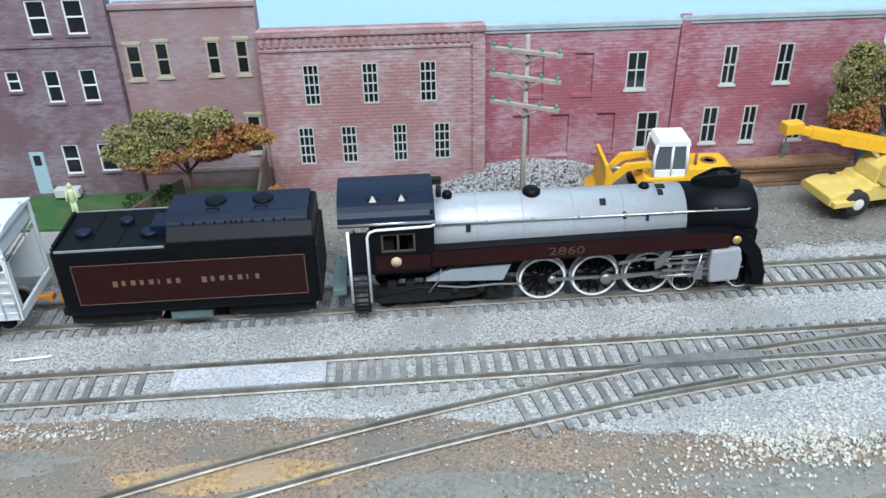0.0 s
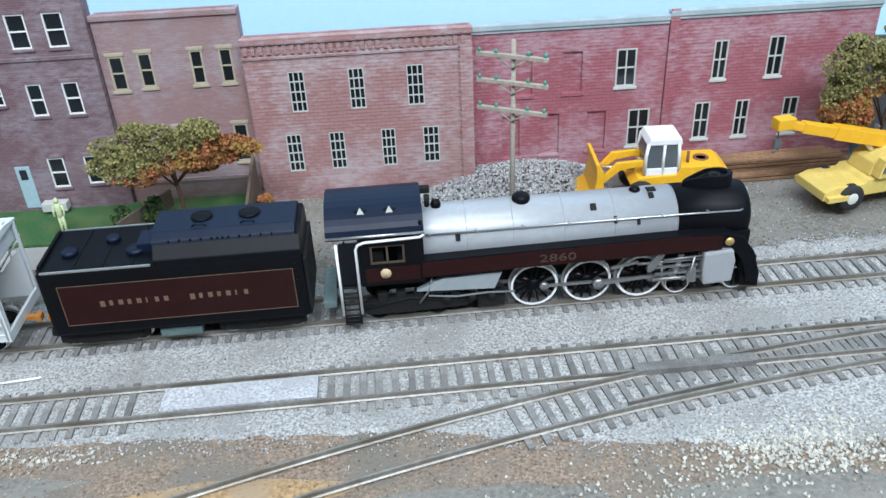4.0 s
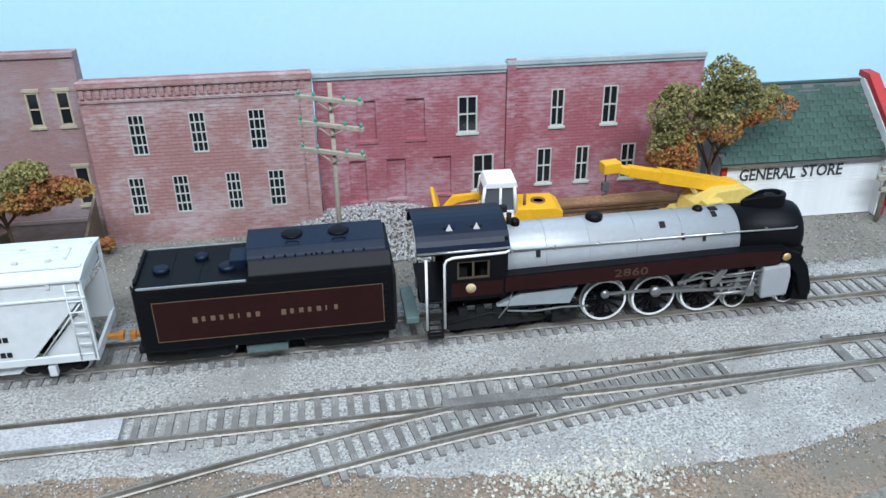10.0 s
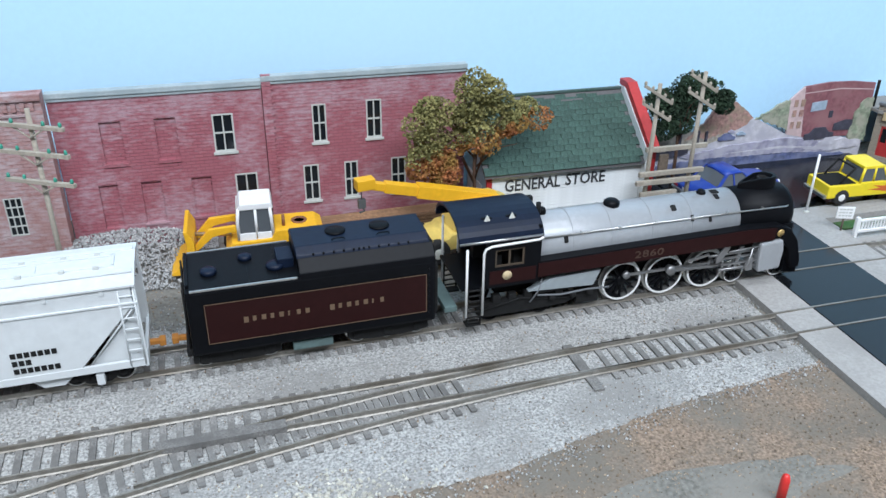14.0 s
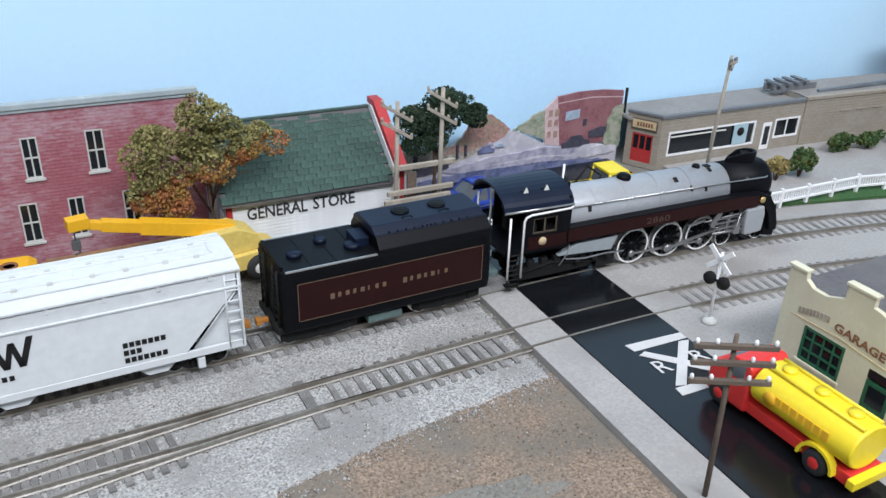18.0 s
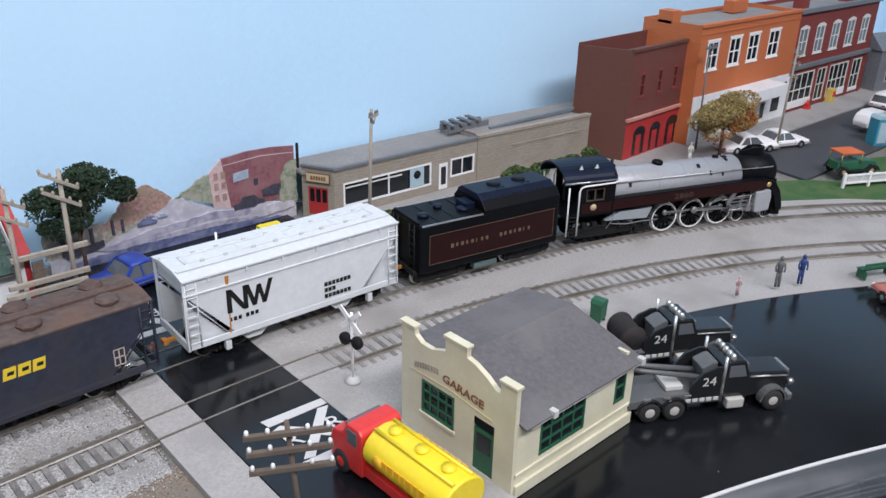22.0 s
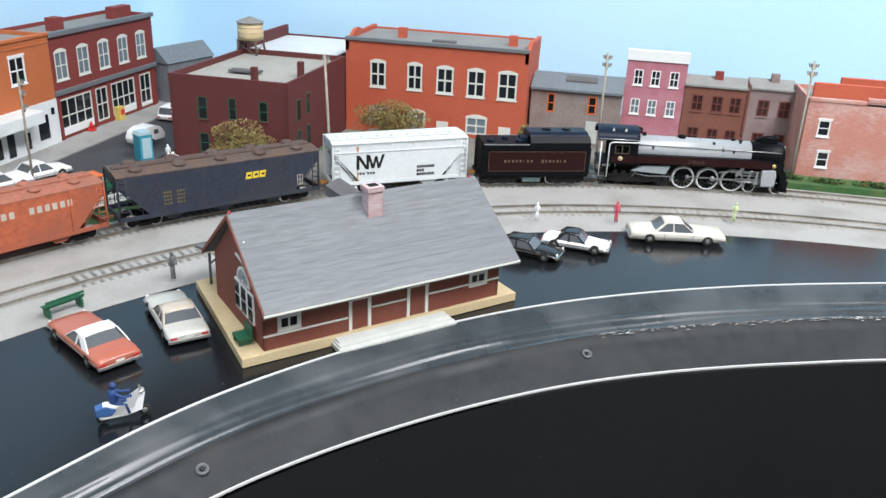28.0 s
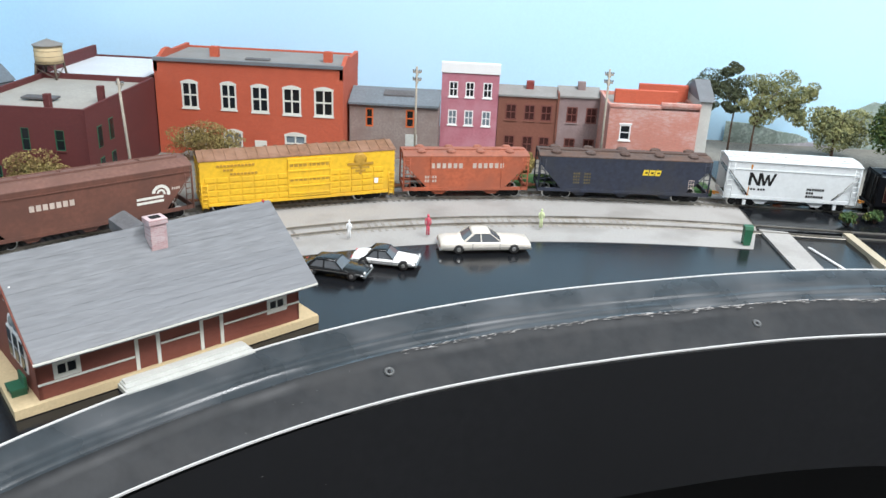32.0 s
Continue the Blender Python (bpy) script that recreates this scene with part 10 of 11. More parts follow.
        for s in (-1, 1):
            tube(bm, [(-2, s * 4, 20), (-52, s * 2.5, 30)], 1.7, 8, 1.2)
        box(bm, -54, -50, -4, 4, 28, 32, 0.5)
        part("boom", bm, "tow_grey", ob, "grey recovery boom")
        bm = B()
        box(bm, -48, -46, -8, 8, 13, 17, 0.3)
        box(bm, -24, -14, -7, 7, 15.4, 18, 0.4)
        part("tool_tray", bm, "grey_trim", ob)


tow_truck(0.5985, 0.1315, -30)
tow_truck(0.6135, 0.1705, -27, True)


def scooter():
    ob = thing("scooter", "small blue and white scooter with a seated rider figure", "scooter", pose(0.7225, 0.035, -0.003, 0, 0, -50) @ Matrix.Scale(1.3, 4))
    bm = B()
    prism(bm, [(-9, 3), (-9, 7), (-6, 8.5), (0, 7.5), (3, 3.2), (7, 4), (8.5, 11), (7.3, 11), (5.5, 5.5), (2, 2.2), (-7, 2.2)], "y", -1.9, 1.9, 0.5)
    part("body", bm, "white", ob)
    bm = B()
    prism(bm, [(-10, 4), (-10, 7.4), (-6, 8.2), (-2, 6), (-4, 3.4)], "y", -2.2, 2.2, 0.5)
    part("rear_cowl", bm, "fig_sky", ob)
    bm = B()
    tube(bm, [(7.6, -3.2, 12), (7.6, 3.2, 12)], 0.5, 6)
    lathe(bm, [(0.2, 7.4), (1.2, 7.4), (1.2, 9), (0.2, 9.2)], 10, "x", (0, 0, 11))
    part("handlebar", bm, "steel", ob)
    for x in (-7.5, 8.5):
        road_wheel(ob, x, 0, 2.4, 1.6)
    return ob


scooter()

# ---- small painted figures: one plain shape each ----


def figure(label, x, y, turn, coat, h=20.0, z=0.0, seated=False, name="figurine"):
    bm = B()
    k = h / 20.0
    if seated:
        for s in (-1, 1):
            tube(bm, [(-2, s * 1.3, 9.5), (3, s * 1.8, 8.8), (4.2, s * 1.8, 3.5)], 1.0, 7)
            tube(bm, [(-1.5, s * 2.2, 15.5), (2, s * 2.8, 13), (6, s * 2.6, 13)], 0.7, 7)
        lathe(bm, [(1.2, 8.5), (2.0, 9.5), (2.3, 14), (1.8, 16.2), (0.8, 17)], 12, "z", (-2, 0, 0))
        lathe(bm, [(0.3, 16.8), (1.5, 18), (1.6, 19.4), (0.3, 20.6)], 12, "z", (-1.6, 0, 0))
        bmesh.ops.scale(bm, vec=(k, k, k), verts=bm.verts)
    else:
        for s in (-1, 1):
            tube(bm, [(0.3, s * 0.95 * k, -0.5), (0, s * 0.9 * k, 5 * k), (0, s * 0.7 * k, 10 * k)], 0.75 * k, 7, 1.0 * k)
            tube(bm, [(0, s * 2.1 * k, 15.5 * k), (0.3, s * 2.7 * k, 12.5 * k), (1.2 * k, s * 2.4 * k, 9.8 * k)], 0.65 * k, 7, 0.5 * k)
        lathe(bm, [(1.0 * k, 9 * k), (1.7 * k, 10 * k), (1.6 * k, 12 * k), (2.1 * k, 15 * k), (1.5 * k, 16.5 * k), (0.6 * k, 17 * k)], 12, "z")
        lathe(bm, [(0.3 * k, 16.8 * k), (1.2 * k, 17.6 * k), (1.3 * k, 18.8 * k), (0.3 * k, 20.1 * k)], 12, "z")
    me = mesh_of(name, bm, coat)
    ob = new(name, me)
    ob.matrix_basis = pose(x, y, z, 0, 0, turn)
    return tagged(ob, label, "figurine", "painted figures")


MAT["fig_green"] = material("pale_green_figure_paint", (0.55, 0.62, 0.35), 0.7, var=0.1, bump=0.0)
MAT["fig_grey"] = material("grey_figure_paint", (0.12, 0.12, 0.12), 0.7, var=0.1, bump=0.0)
MAT["fig_blue"] = material("blue_figure_paint", (0.018, 0.05, 0.17), 0.7, var=0.1, bump=0.0)
MAT["fig_worn"] = material("worn_white_and_red_paint", (0.50, 0.42, 0.41), 0.7, var=0.1, big=110, fine=500, bump=0.0, second=(0.34, 0.05, 0.06), spread=0.5)
MAT["fig_pink"] = material("pink_figure_paint", (0.55, 0.08, 0.12), 0.7, var=0.1, bump=0.0)
figure("pale green and white painted figure on the lawn", -0.1855, 0.4085, -90, "fig_green", 21)
figure("blue painted rider figure on the scooter", 0.7218, 0.0362, -50, "fig_blue", 22, -0.003, True)
figure("grey painted standing figure on the pavement", 0.748, 0.170, -140, "fig_grey", 21)
figure("blue painted standing figure on the pavement", 0.764, 0.163, -140, "fig_blue", 20)
figure("white and red painted figure on the pavement", 0.717, 0.180, -120, "fig_worn", 13)
figure("white painted figure on the far pavement", 1.086, -0.138, 180, "white", 16)
figure("pink and white striped painted figure", 1.104, -0.206, 180, "fig_pink", 19)
figure("yellow-green painted figure on the far pavement", 1.140, -0.309, 180, "fig_green", 18)
figure("black painted figure beside the tracks", 0.8805, 0.0955, -130, "fig_grey", 20)
figure("white painted figure before the fence", 1.135, 0.245, -150, "white", 16)
figure("pale painted figure beside the restaurant", 0.925, 0.352, -120, "offwhite", 18)
figure("green painted figure behind the tow truck", 0.632, 0.181, -100, "green_paint", 20)


def street_furniture():
    for x, y, turn in ((0.817, 0.1375, 155.5),):
        ob = thing("bench", "dark green slatted bench on the pavement", "bench", pose(x, y, 0, 0, 0, turn), group="benches")
        for k in range(3):
            bm = B()
            box(bm, -13, 13, -4 + k * 2.2, -2.4 + k * 2.2, 4.0, 4.8, 0.15)
            part("seat_slat", bm, "green_paint", ob)
        for k in range(2):
            bm = B()
            box(bm, -13, 13, 3.0, 3.8, 5.6 + k * 2.4, 7.4 + k * 2.4, 0.15)
            part("back_slat", bm, "green_paint", ob)
        for sx in (-11, 11):
            bm = B()
            box(bm, sx - 0.7, sx + 0.7, -4, 3.8, -2, 4.0, 0.2)
            part("leg", bm, "green_paint", ob)
    for x, y, h, turn in ((0.626, 0.2165, 15, 10), (1.132, -0.496, 20, 0)):
        ob = thing("litter_bin", "dark green litter bin on the pavement", "litter bin", pose(x, y, 0, 0, 0, turn) @ Matrix.Scale(0.8, 4), group="litter bins")
        bm = B()
        prism(bm, [(-4.4, 0), (4.4, 0), (4.8, h * 0.78), (-4.8, h * 0.78)], "y", -4.5, 4.5, 0.5)
        part("bin_body", bm, "green_paint", ob)
        bm = B()
        prism(bm, [(-5.2, h * 0.78), (5.2, h * 0.78), (3.6, h), (-3.6, h)], "y", -5, 5, 0.4)
        part("lid", bm, "green_paint", ob)
        for sx in (-1, 1):
            bm = B()
            box(bm, sx * 3.6 - 0.6, sx * 3.6 + 0.6, -4, 4, -3, 0, 0.1)
            part("foot", bm, "green_paint", ob)
    ob = thing("portable_toilet", "teal portable toilet with a pale roof", "portable toilet", pose(1.134, 0.272, 0, 0, 0, -30))
    bm = B()
    box(bm, -7, 7, -7, 7, -3, 24, 0.6)
    part("cabin", bm, "teal", ob)
    bm = B()
    prism(bm, [(-7.6, 24), (7.6, 24), (5, 27.5), (-5, 27.5)], "y", -7.6, 7.6, 0.5)
    part("roof", bm, "pale_blue", ob)
    bm = B()
    box(bm, -5, 5, -7.6, -6.9, 0, 21, 0.3)
    part("door", bm, "pale_blue", ob)
    ob = thing("camper_trailer", "rounded white camper trailer on the street", "trailer", pose(1.178, 0.296, 0, 0, 0, -14) @ Matrix.Scale(0.8, 4))
    bm = B()
    prof = [(-24, 5), (-26, 12), (-22, 21), (-12, 25.5), (6, 26), (18, 22), (25, 13), (24, 5)]
    prism(bm, prof, "y", -11, 11, 2.0)
    part("shell", bm, "white", ob)
    bm = B()
    box(bm, -14, -4, -11.4, -10.8, 14, 20, 0.4)
    box(bm, 4, 12, -11.4, -10.8, 14, 20, 0.4)
    part("window", bm, "car_glass", ob)
    for s in (-1, 1):
        road_wheel(ob, 0, s * 9.5, 4.6, 3)
    ob = thing("traffic_cone", "small red traffic cone on the sidewalk", "cone", pose(1.206, 0.381, 0))
    bm = B()
    lathe(bm, [(3.0, 2.2), (1.0, 9.5), (0.2, 10)], 14)
    part("cone", bm, "bright_red", ob)
    bm = B()
    box(bm, -3.6, 3.6, -3.6, 3.6, -1, 2.3, 0.4)
    part("foot", bm, "bright_red", ob)
    ob = thing("news_box", "yellow street vending box before the shops", "vending box", pose(1.262, 0.381, 0))
    bm = B()
    box(bm, -5, 5, -4, 4, -1, 15, 0.6)
    part("cabinet", bm, "pale_yellow", ob)
    bm = B()
    box(bm, -3.6, 3.6, -4.5, -3.8, 6, 12, 0.2)
    part("display", bm, "bright_red", ob)
    # vintage car by the fence
    ob = thing("vintage_car", "vintage open car with an orange hood and green body", "car", pose(1.012, 0.243, 0, 0, 0, -28), group="parked cars")
    bm = B()
    prism(bm, [(-20, 6), (-20, 13), (0, 13), (2, 14), (16, 13), (20, 11), (20, 6)], "y", -7, 7, 0.6)
    part("body", bm, "green_paint", ob)
    bm = B()
    box(bm, -19, 3, -9, 9, 20.5, 22, 0.5)
    part("hood", bm, "orange_trim", ob)
    bm = B()
    for x in (-18, 2):
        for s in (-1, 1):
            tube(bm, [(x, s * 8, 12), (x, s * 8, 21)], 0.5, 5)
    part("hood_post", bm, "brass", ob)
    for s in (-1, 1):
        bm = B()
        prism(bm, [(-21, 5), (-17, 10), (-10, 6), (8, 6), (13, 10.5), (19, 9), (22, 5), (20, 5), (14, 8.8), (8, 4.8), (-10, 4.8), (-16, 8.2), (-19, 5)], "y", min(s * 7, s * 10.5), max(s * 7, s * 10.5))
        part("mudguard", bm, "tow_black", ob)
        for x in (-14, 14):
            road_wheel(ob, x, s * 8.8, 4.8, 1.8, "brass")
    ob = thing("marker_post", "short red plastic marker post in the dirt", "post", pose(0.3087, 0.1793, 0))
    bm = B()
    lathe(bm, [(1.7, -5), (1.7, 6.6), (1.2, 8.6), (0.3, 9.3)], 14)
    part("peg", bm, "bright_red", ob)
    ob = thing("wire_stub", "thin white plastic rod lying on the ballast", "rod", pose(-0.1655, 0.286, -0.0028, 0, 0, 6))
    bm = B()
    tube(bm, [(-8.5, 0, 0), (7, 0, 0.2), (8.5, 0.4, 0.2)], 0.6, 6)
    part("rod", bm, "white", ob)
    ob = thing("garden_wall", "thin brown board wall beside the lawn", "wall", pose(-0.153, 0.398, 0, 0, 0, 62))
    bm = B()
    box(bm, 0, 42, -0.8, 0.8, -4, 9, 0.2)
    part("board", bm, "pole_dark", ob)
    ob = thing("garden_wall", "thin brown board wall at the house corner", "wall", pose(-0.0865, 0.405, 0, 0, 0, 85))
    bm = B()
    prism(bm, [(0, -4), (32, -4), (32, 26), (0, 6)], "y", -0.8, 0.8)
    part("board", bm, "pole_dark", ob)
    for bx, by in ((0.889, -0.1965), (0.712, -0.0145), (1.001, -0.471)):
        i = min(range(len(EDGE)), key=lambda q: math.hypot(EDGE[q][0] * 0.3 + edge2[q][0] * 0.7 - bx, EDGE[q][1] * 0.3 + edge2[q][1] * 0.7 - by))
        f = math.hypot(bx - EDGE[i][0], by - EDGE[i][1]) / math.hypot(edge2[i][0] - EDGE[i][0], edge2[i][1] - EDGE[i][1])
        f = min(max(f, 0.62), 0.9)
        ob = thing("fixing_bolt", "dull round bolt head in the dark edging", "bolt", pose(bx, by, rim_height(f) + 0.0008, 22, 0, -55), group="edging bolts")
        bm = B()
        lathe(bm, [(3.6, -2.0), (3.6, 0.5), (2.9, 1.0), (2.2, 0.9), (1.9, -0.4), (0.2, -0.4)], 18)
        part("washer", bm, "tow_grey", ob)
        bm = B()
        lathe(bm, [(1.2, 0.0), (1.2, 0.9), (0.2, 1.0)], 6, smooth=False)
        part("screw", bm, "black", ob)
    # orange lorry facing the station on the far road
    ob = thing("lorry", "orange-cabbed lorry with a white bonnet and snow blade", "lorry", pose(1.300, -0.590, -0.003, 0, 0, 176))
    bm = B()
    prism(bm, [(-8, 9), (-8, 36), (-4, 38), (6, 38), (9, 24), (9, 9)], "y", -12, 12, 0.8)
    cab = part("cab", bm, "orange_trim", ob)
    bm = B()
    prism(bm, [(6.9, 27), (8.6, 27), (7.3, 34.5), (6.2, 34.5)], "y", -9.5, 9.5)
    part("windscreen", bm, "car_glass", cab)
    bm = B()
    prism(bm, [(9, 8), (9, 22), (20, 20), (21, 17), (21, 8)], "y", -7.5, 7.5, 0.8)
    part("bonnet", bm, "white", ob)
    bm = B()
    prism(bm, [(22, 1), (25, 1), (26, 7), (24.5, 7), (23, 4)], "y", -16, 16, 0.2)
    part("snow_blade", bm, "white", ob)
    bm = B()
    box(bm, -60, 20, -5, 5, 6, 9.5, 0.4)
    part("chassis", bm, "tow_black", ob)
    bm = B()
    prism(bm, [(-60, 10), (-62, 26), (-11, 26), (-11, 10)], "y", -12, 12, 0.6)
    part("tipper_body", bm, "tow_black", ob)
    for x in (14, -38, -52):
        for s in (-1, 1):
            road_wheel(ob, x, s * 10, 5.8, 4.0)


street_furniture()


# ---- printed street scene behind the crossing: a flat photo board with raised layers ----
MAT.update({
    "print_road": material("printed_road", (0.52, 0.51, 0.55), 0.6, var=0.2, big=90, fine=260, bump=0.02, second=(0.42, 0.41, 0.47), spread=0.5),
    "print_lilac": material("printed_lilac_shade", (0.30, 0.29, 0.38), 0.6, var=0.3, big=140, fine=260, bump=0.02, second=(0.43, 0.42, 0.49), spread=0.5),
    "print_blue": material("printed_blue_shade", (0.10, 0.12, 0.23), 0.5, var=0.5, big=90, fine=260, bump=0.02, second=(0.20, 0.22, 0.34), spread=0.5),
    "print_brick": material("printed_brick", (0.22, 0.085, 0.10), 0.6, var=0.25, big=60, fine=400, bump=0.05, second=(0.29, 0.14, 0.15)),
    "print_wall": material("printed_pale_wall", (0.58, 0.44, 0.44), 0.6, var=0.15, big=60, fine=300, bump=0.05),
    "print_green": material("printed_trees", (0.24, 0.28, 0.20), 0.7, var=0.5, big=120, fine=420, bump=0.02, second=(0.36, 0.35, 0.28), spread=0.5),
    "print_autumn": material("printed_autumn_trees", (0.37, 0.22, 0.19), 0.7, var=0.4, big=130, fine=420, bump=0.02, second=(0.30, 0.24, 0.17), spread=0.52),
    "print_tan": material("printed_verge", (0.40, 0.37, 0.31), 0.7, var=0.4, big=150, fine=380, bump=0.02, second=(0.24, 0.22, 0.20), spread=0.5),
    "print_haze": material("printed_hazy_trees", (0.33, 0.40, 0.37), 0.7, var=0.4, big=70, fine=300, bump=0.0, second=(0.24, 0.31, 0.27), spread=0.5),
    "print_dark": material("printed_dark", (0.06, 0.06, 0.085), 0.6, var=0.3, big=120, fine=380, bump=0.0),
    "print_sign": material("printed_sign", (0.34, 0.42, 0.52), 0.6, var=0.2, big=120, fine=380, bump=0.0),
})


def photo_board():
    """Layers of one flat print, each a fraction of a millimetre above the last; x and z in mm on the board."""
    ob = thing("photo_board", "flat printed street photograph on the backdrop with road, trees and a brick building", "backdrop print", pose(0.40, 0.468, 0), kind="structure")

    def ragged(pts, seed, amp):
        """Leafy outline: each edge broken into short uneven steps."""
        rng, out = random.Random(seed), []
        for (xa, za), (xb, zb) in zip(pts, pts[1:] + pts[:1]):
            n = max(1, int(math.hypot(xb - xa, zb - za) / 2.2))
            out += [(xa + (xb - xa) * k / n + rng.uniform(-amp, amp), za + (zb - za) * k / n + rng.uniform(-amp, amp)) for k in range(n)]
        return out

    def saloon(x, z, w):
        return [(x, z), (x + w, z), (x + w, z + w * 0.17), (x + w * 0.82, z + w * 0.20), (x + w * 0.68, z + w * 0.36), (x + w * 0.32, z + w * 0.36), (x + w * 0.16, z + w * 0.2), (x, z + w * 0.17)]

    def quad(x0, x1, z0, z1):
        return [(x0, z0), (x1, z0), (x1, z1), (x0, z1)]
    layers = [("printed_road", "print_road", [(0, -4), (178, -4), (178, 8), (150, 14), (112, 18), (86, 31.5), (80, 31.5), (60, 20), (0, 13)]),
              ("printed_verge", "print_tan", ragged([(-2, 9), (36, 13), (62, 19), (79, 30), (62, 27), (40, 26), (-2, 26)], 1, 0.7)),
              ("printed_trees", "print_autumn", ragged([(30, 20), (44, 31), (50, 39), (58, 44.5), (67, 44.5), (75, 39), (82, 32.5), (78, 28), (66, 24), (50, 21)], 2, 0.9)),
              ("printed_trees", "print_green", ragged([(84, 31), (94, 36), (104, 42), (112, 44), (113, 20), (100, 26), (90, 30)], 3, 0.7)),
              ("printed_facade", "print_wall", [(110, 43.5), (120, 52), (124, 50), (125, 15), (112, 18)]),
              ("printed_building", "print_brick", [(120, 52), (140, 53.8), (160, 53.2), (178, 51), (178, 12), (150, 13.5), (125, 15)]),
              ("printed_cornice", "print_wall", [(121, 47.5), (150, 49.2), (178, 46.6), (178, 46.0), (150, 48.4), (121, 46.9)])]
    layers += [("printed_window", "print_autumn", quad(x, x + 3, z, z + 5)) for x in (113.5, 119) for z in (22, 30.5, 38)]
    layers += [("printed_sign", "print_sign", [(128, 33.5), (140, 34.5), (140, 41), (128, 40)]),
               ("printed_window", "print_dark", quad(144, 147, 28, 33)), ("printed_awning", "print_dark", [(150, 18), (172, 17), (172, 24), (160, 25.5), (150, 23)]),
               ("printed_trees", "print_green", ragged([(164, 14), (166, 30), (171, 40), (179, 41), (179, 8), (166, 9)], 4, 0.8)),
               ("printed_shade", "print_lilac", ragged([(28, 9), (70, 14), (112, 15.5), (150, 10), (168, 5), (150, 2), (100, 5), (50, 3)], 5, 0.5)),
               ("printed_shade", "print_road", ragged([(60, 8), (110, 10), (150, 5.5), (110, 8.2)], 6, 0.3)),
               ("printed_shade", "print_blue", ragged([(12, 4), (50, 6), (90, 4.5), (130, 3.5), (164, 0), (164, -4), (10, -4)], 7, 0.6)),
               ("printed_kerb", "print_road", ragged([(128, 6), (160, 11), (176, 9), (176, 4), (150, 3)], 8, 0.5)),
               ("printed_car", "print_dark", saloon(127, 12.5, 24)), ("printed_car", "print_blue", saloon(57, 18.2, 13)), ("printed_car", "print_sign", saloon(71, 21, 7)),
               ("printed_car", "print_lilac", saloon(64, 23.4, 5)), ("printed_car", "print_road", saloon(140, 7.5, 16)),
               ("printed_trunk", "print_dark", quad(40, 41.6, 17, 27)), ("printed_trunk", "print_dark", quad(46.5, 48, 18, 26)), ("printed_trunk", "print_dark", quad(8, 10.5, 10, 26)),
               ("printed_trunk", "print_dark", quad(26, 28, 12, 25)), ("printed_shade", "print_dark", ragged([(10, 8), (34, 11), (34, 15), (10, 13)], 9, 0.5))]
    for k, (name, mat, pts) in enumerate(layers):
        bm = B()
        prism(bm, pts, "y", -0.3 - 0.06 * k, 1.0)
        bmesh.ops.triangulate(bm, faces=[f for f in bm.faces if len(f.verts) > 4])
        part(name, bm, mat, ob)


photo_board()


def far_print():
    ob = thing("photo_board", "flat printed photograph of a tree-lined road on the backdrop", "backdrop print", pose(1.538, -0.70, 0, 0, 0, -90), kind="structure")
    for k, (name, mat, pts) in enumerate((
            ("printed_road", "print_road", [(-130, -20), (190, -20), (190, -8), (30, -4), (2, 1), (-6, 1), (-40, -3), (-130, -8)]),
            ("printed_trees", "print_haze", [(-120, -8), (-40, -3), (-6, 1), (-8, 6), (-22, 11), (-50, 14), (-80, 22), (-120, 24)]),
            ("printed_trees", "print_haze", [(2, 0), (34, -4), (190, -8), (190, 60), (150, 66), (110, 52), (70, 60), (40, 44), (20, 22), (6, 9)]))):
        bm = B()
        prism(bm, pts, "y", -0.5 - 0.3 * k, 1.0)
        part(name, bm, mat, ob)


far_print()

# ---- loose stones ----


def stones(name, label, mat, n, spot, size, seed, z=0.0):
    """Scattered angular stones in one mesh."""
    rng = random.Random(seed)
    vs, fs = [], []
    base = [(1, 0, 0), (-1, 0, 0), (0, 1, 0), (0, -1, 0), (0, 0, 1), (0, 0, -0.6)]
    tri = [(0, 2, 4), (2, 1, 4), (1, 3, 4), (3, 0, 4), (2, 0, 5), (1, 2, 5), (3, 1, 5), (0, 3, 5)]
    for _ in range(n):
        p = spot(rng)
        if p is None:
            continue
        s = rng.uniform(*size) * MM
        rot = Euler((rng.uniform(0, 6.3), rng.uniform(0, 6.3), rng.uniform(0, 6.3))).to_matrix()
        k = len(vs)
        for b in base:
            q = rot @ Vector([c * s * rng.uniform(0.6, 1.2) for c in b])
            vs.append((p[0] + q.x, p[1] + q.y, p[2] + q.z))
        fs += [tuple(k + i for i in t) for t in tri]
    me = bpy.data.meshes.new(name)
    me.from_pydata(vs, [], fs)
    me.materials.append(MAT[mat])
    return tagged(new(name, me), label, "gravel", kind="stuff")


def ballast_spot(rng):
    x = rng.uniform(-0.22, 0.381)
    fx, fy = zip(*BALLAST_FRONT)
    y0 = float(np.interp(x, fx, fy)) - 0.002 - abs(rng.gauss(0, 0.003))
    y1 = 0.3196 + 0.0285 * (x + 0.01) + 0.034
    return x, rng.uniform(y0, y1), -0.0036 + rng.uniform(-0.0004, 0.0003)


def dirt_spot(rng):
    x = rng.uniform(-0.2, 0.379)
    y = 0.135 + (0.25 - 0.135) * rng.random() ** 0.8
    return x, y, -0.0041


def cluster(cx, cy, sx, sy, z=-0.0038):
    return lambda rng: (rng.gauss(cx, sx), rng.gauss(cy, sy), z + rng.uniform(0, 0.0006))


def mound_spot(rng):
    x = rng.uniform(0.0, 0.118)
    y = rng.uniform(0.392, 0.447)
    hgt = 0.0115 * max(0, 1 - ((x - 0.068) / 0.055) ** 2) * max(0, 1 - ((y - 0.436) / 0.045) ** 2)
    return x, y, -0.004 + hgt


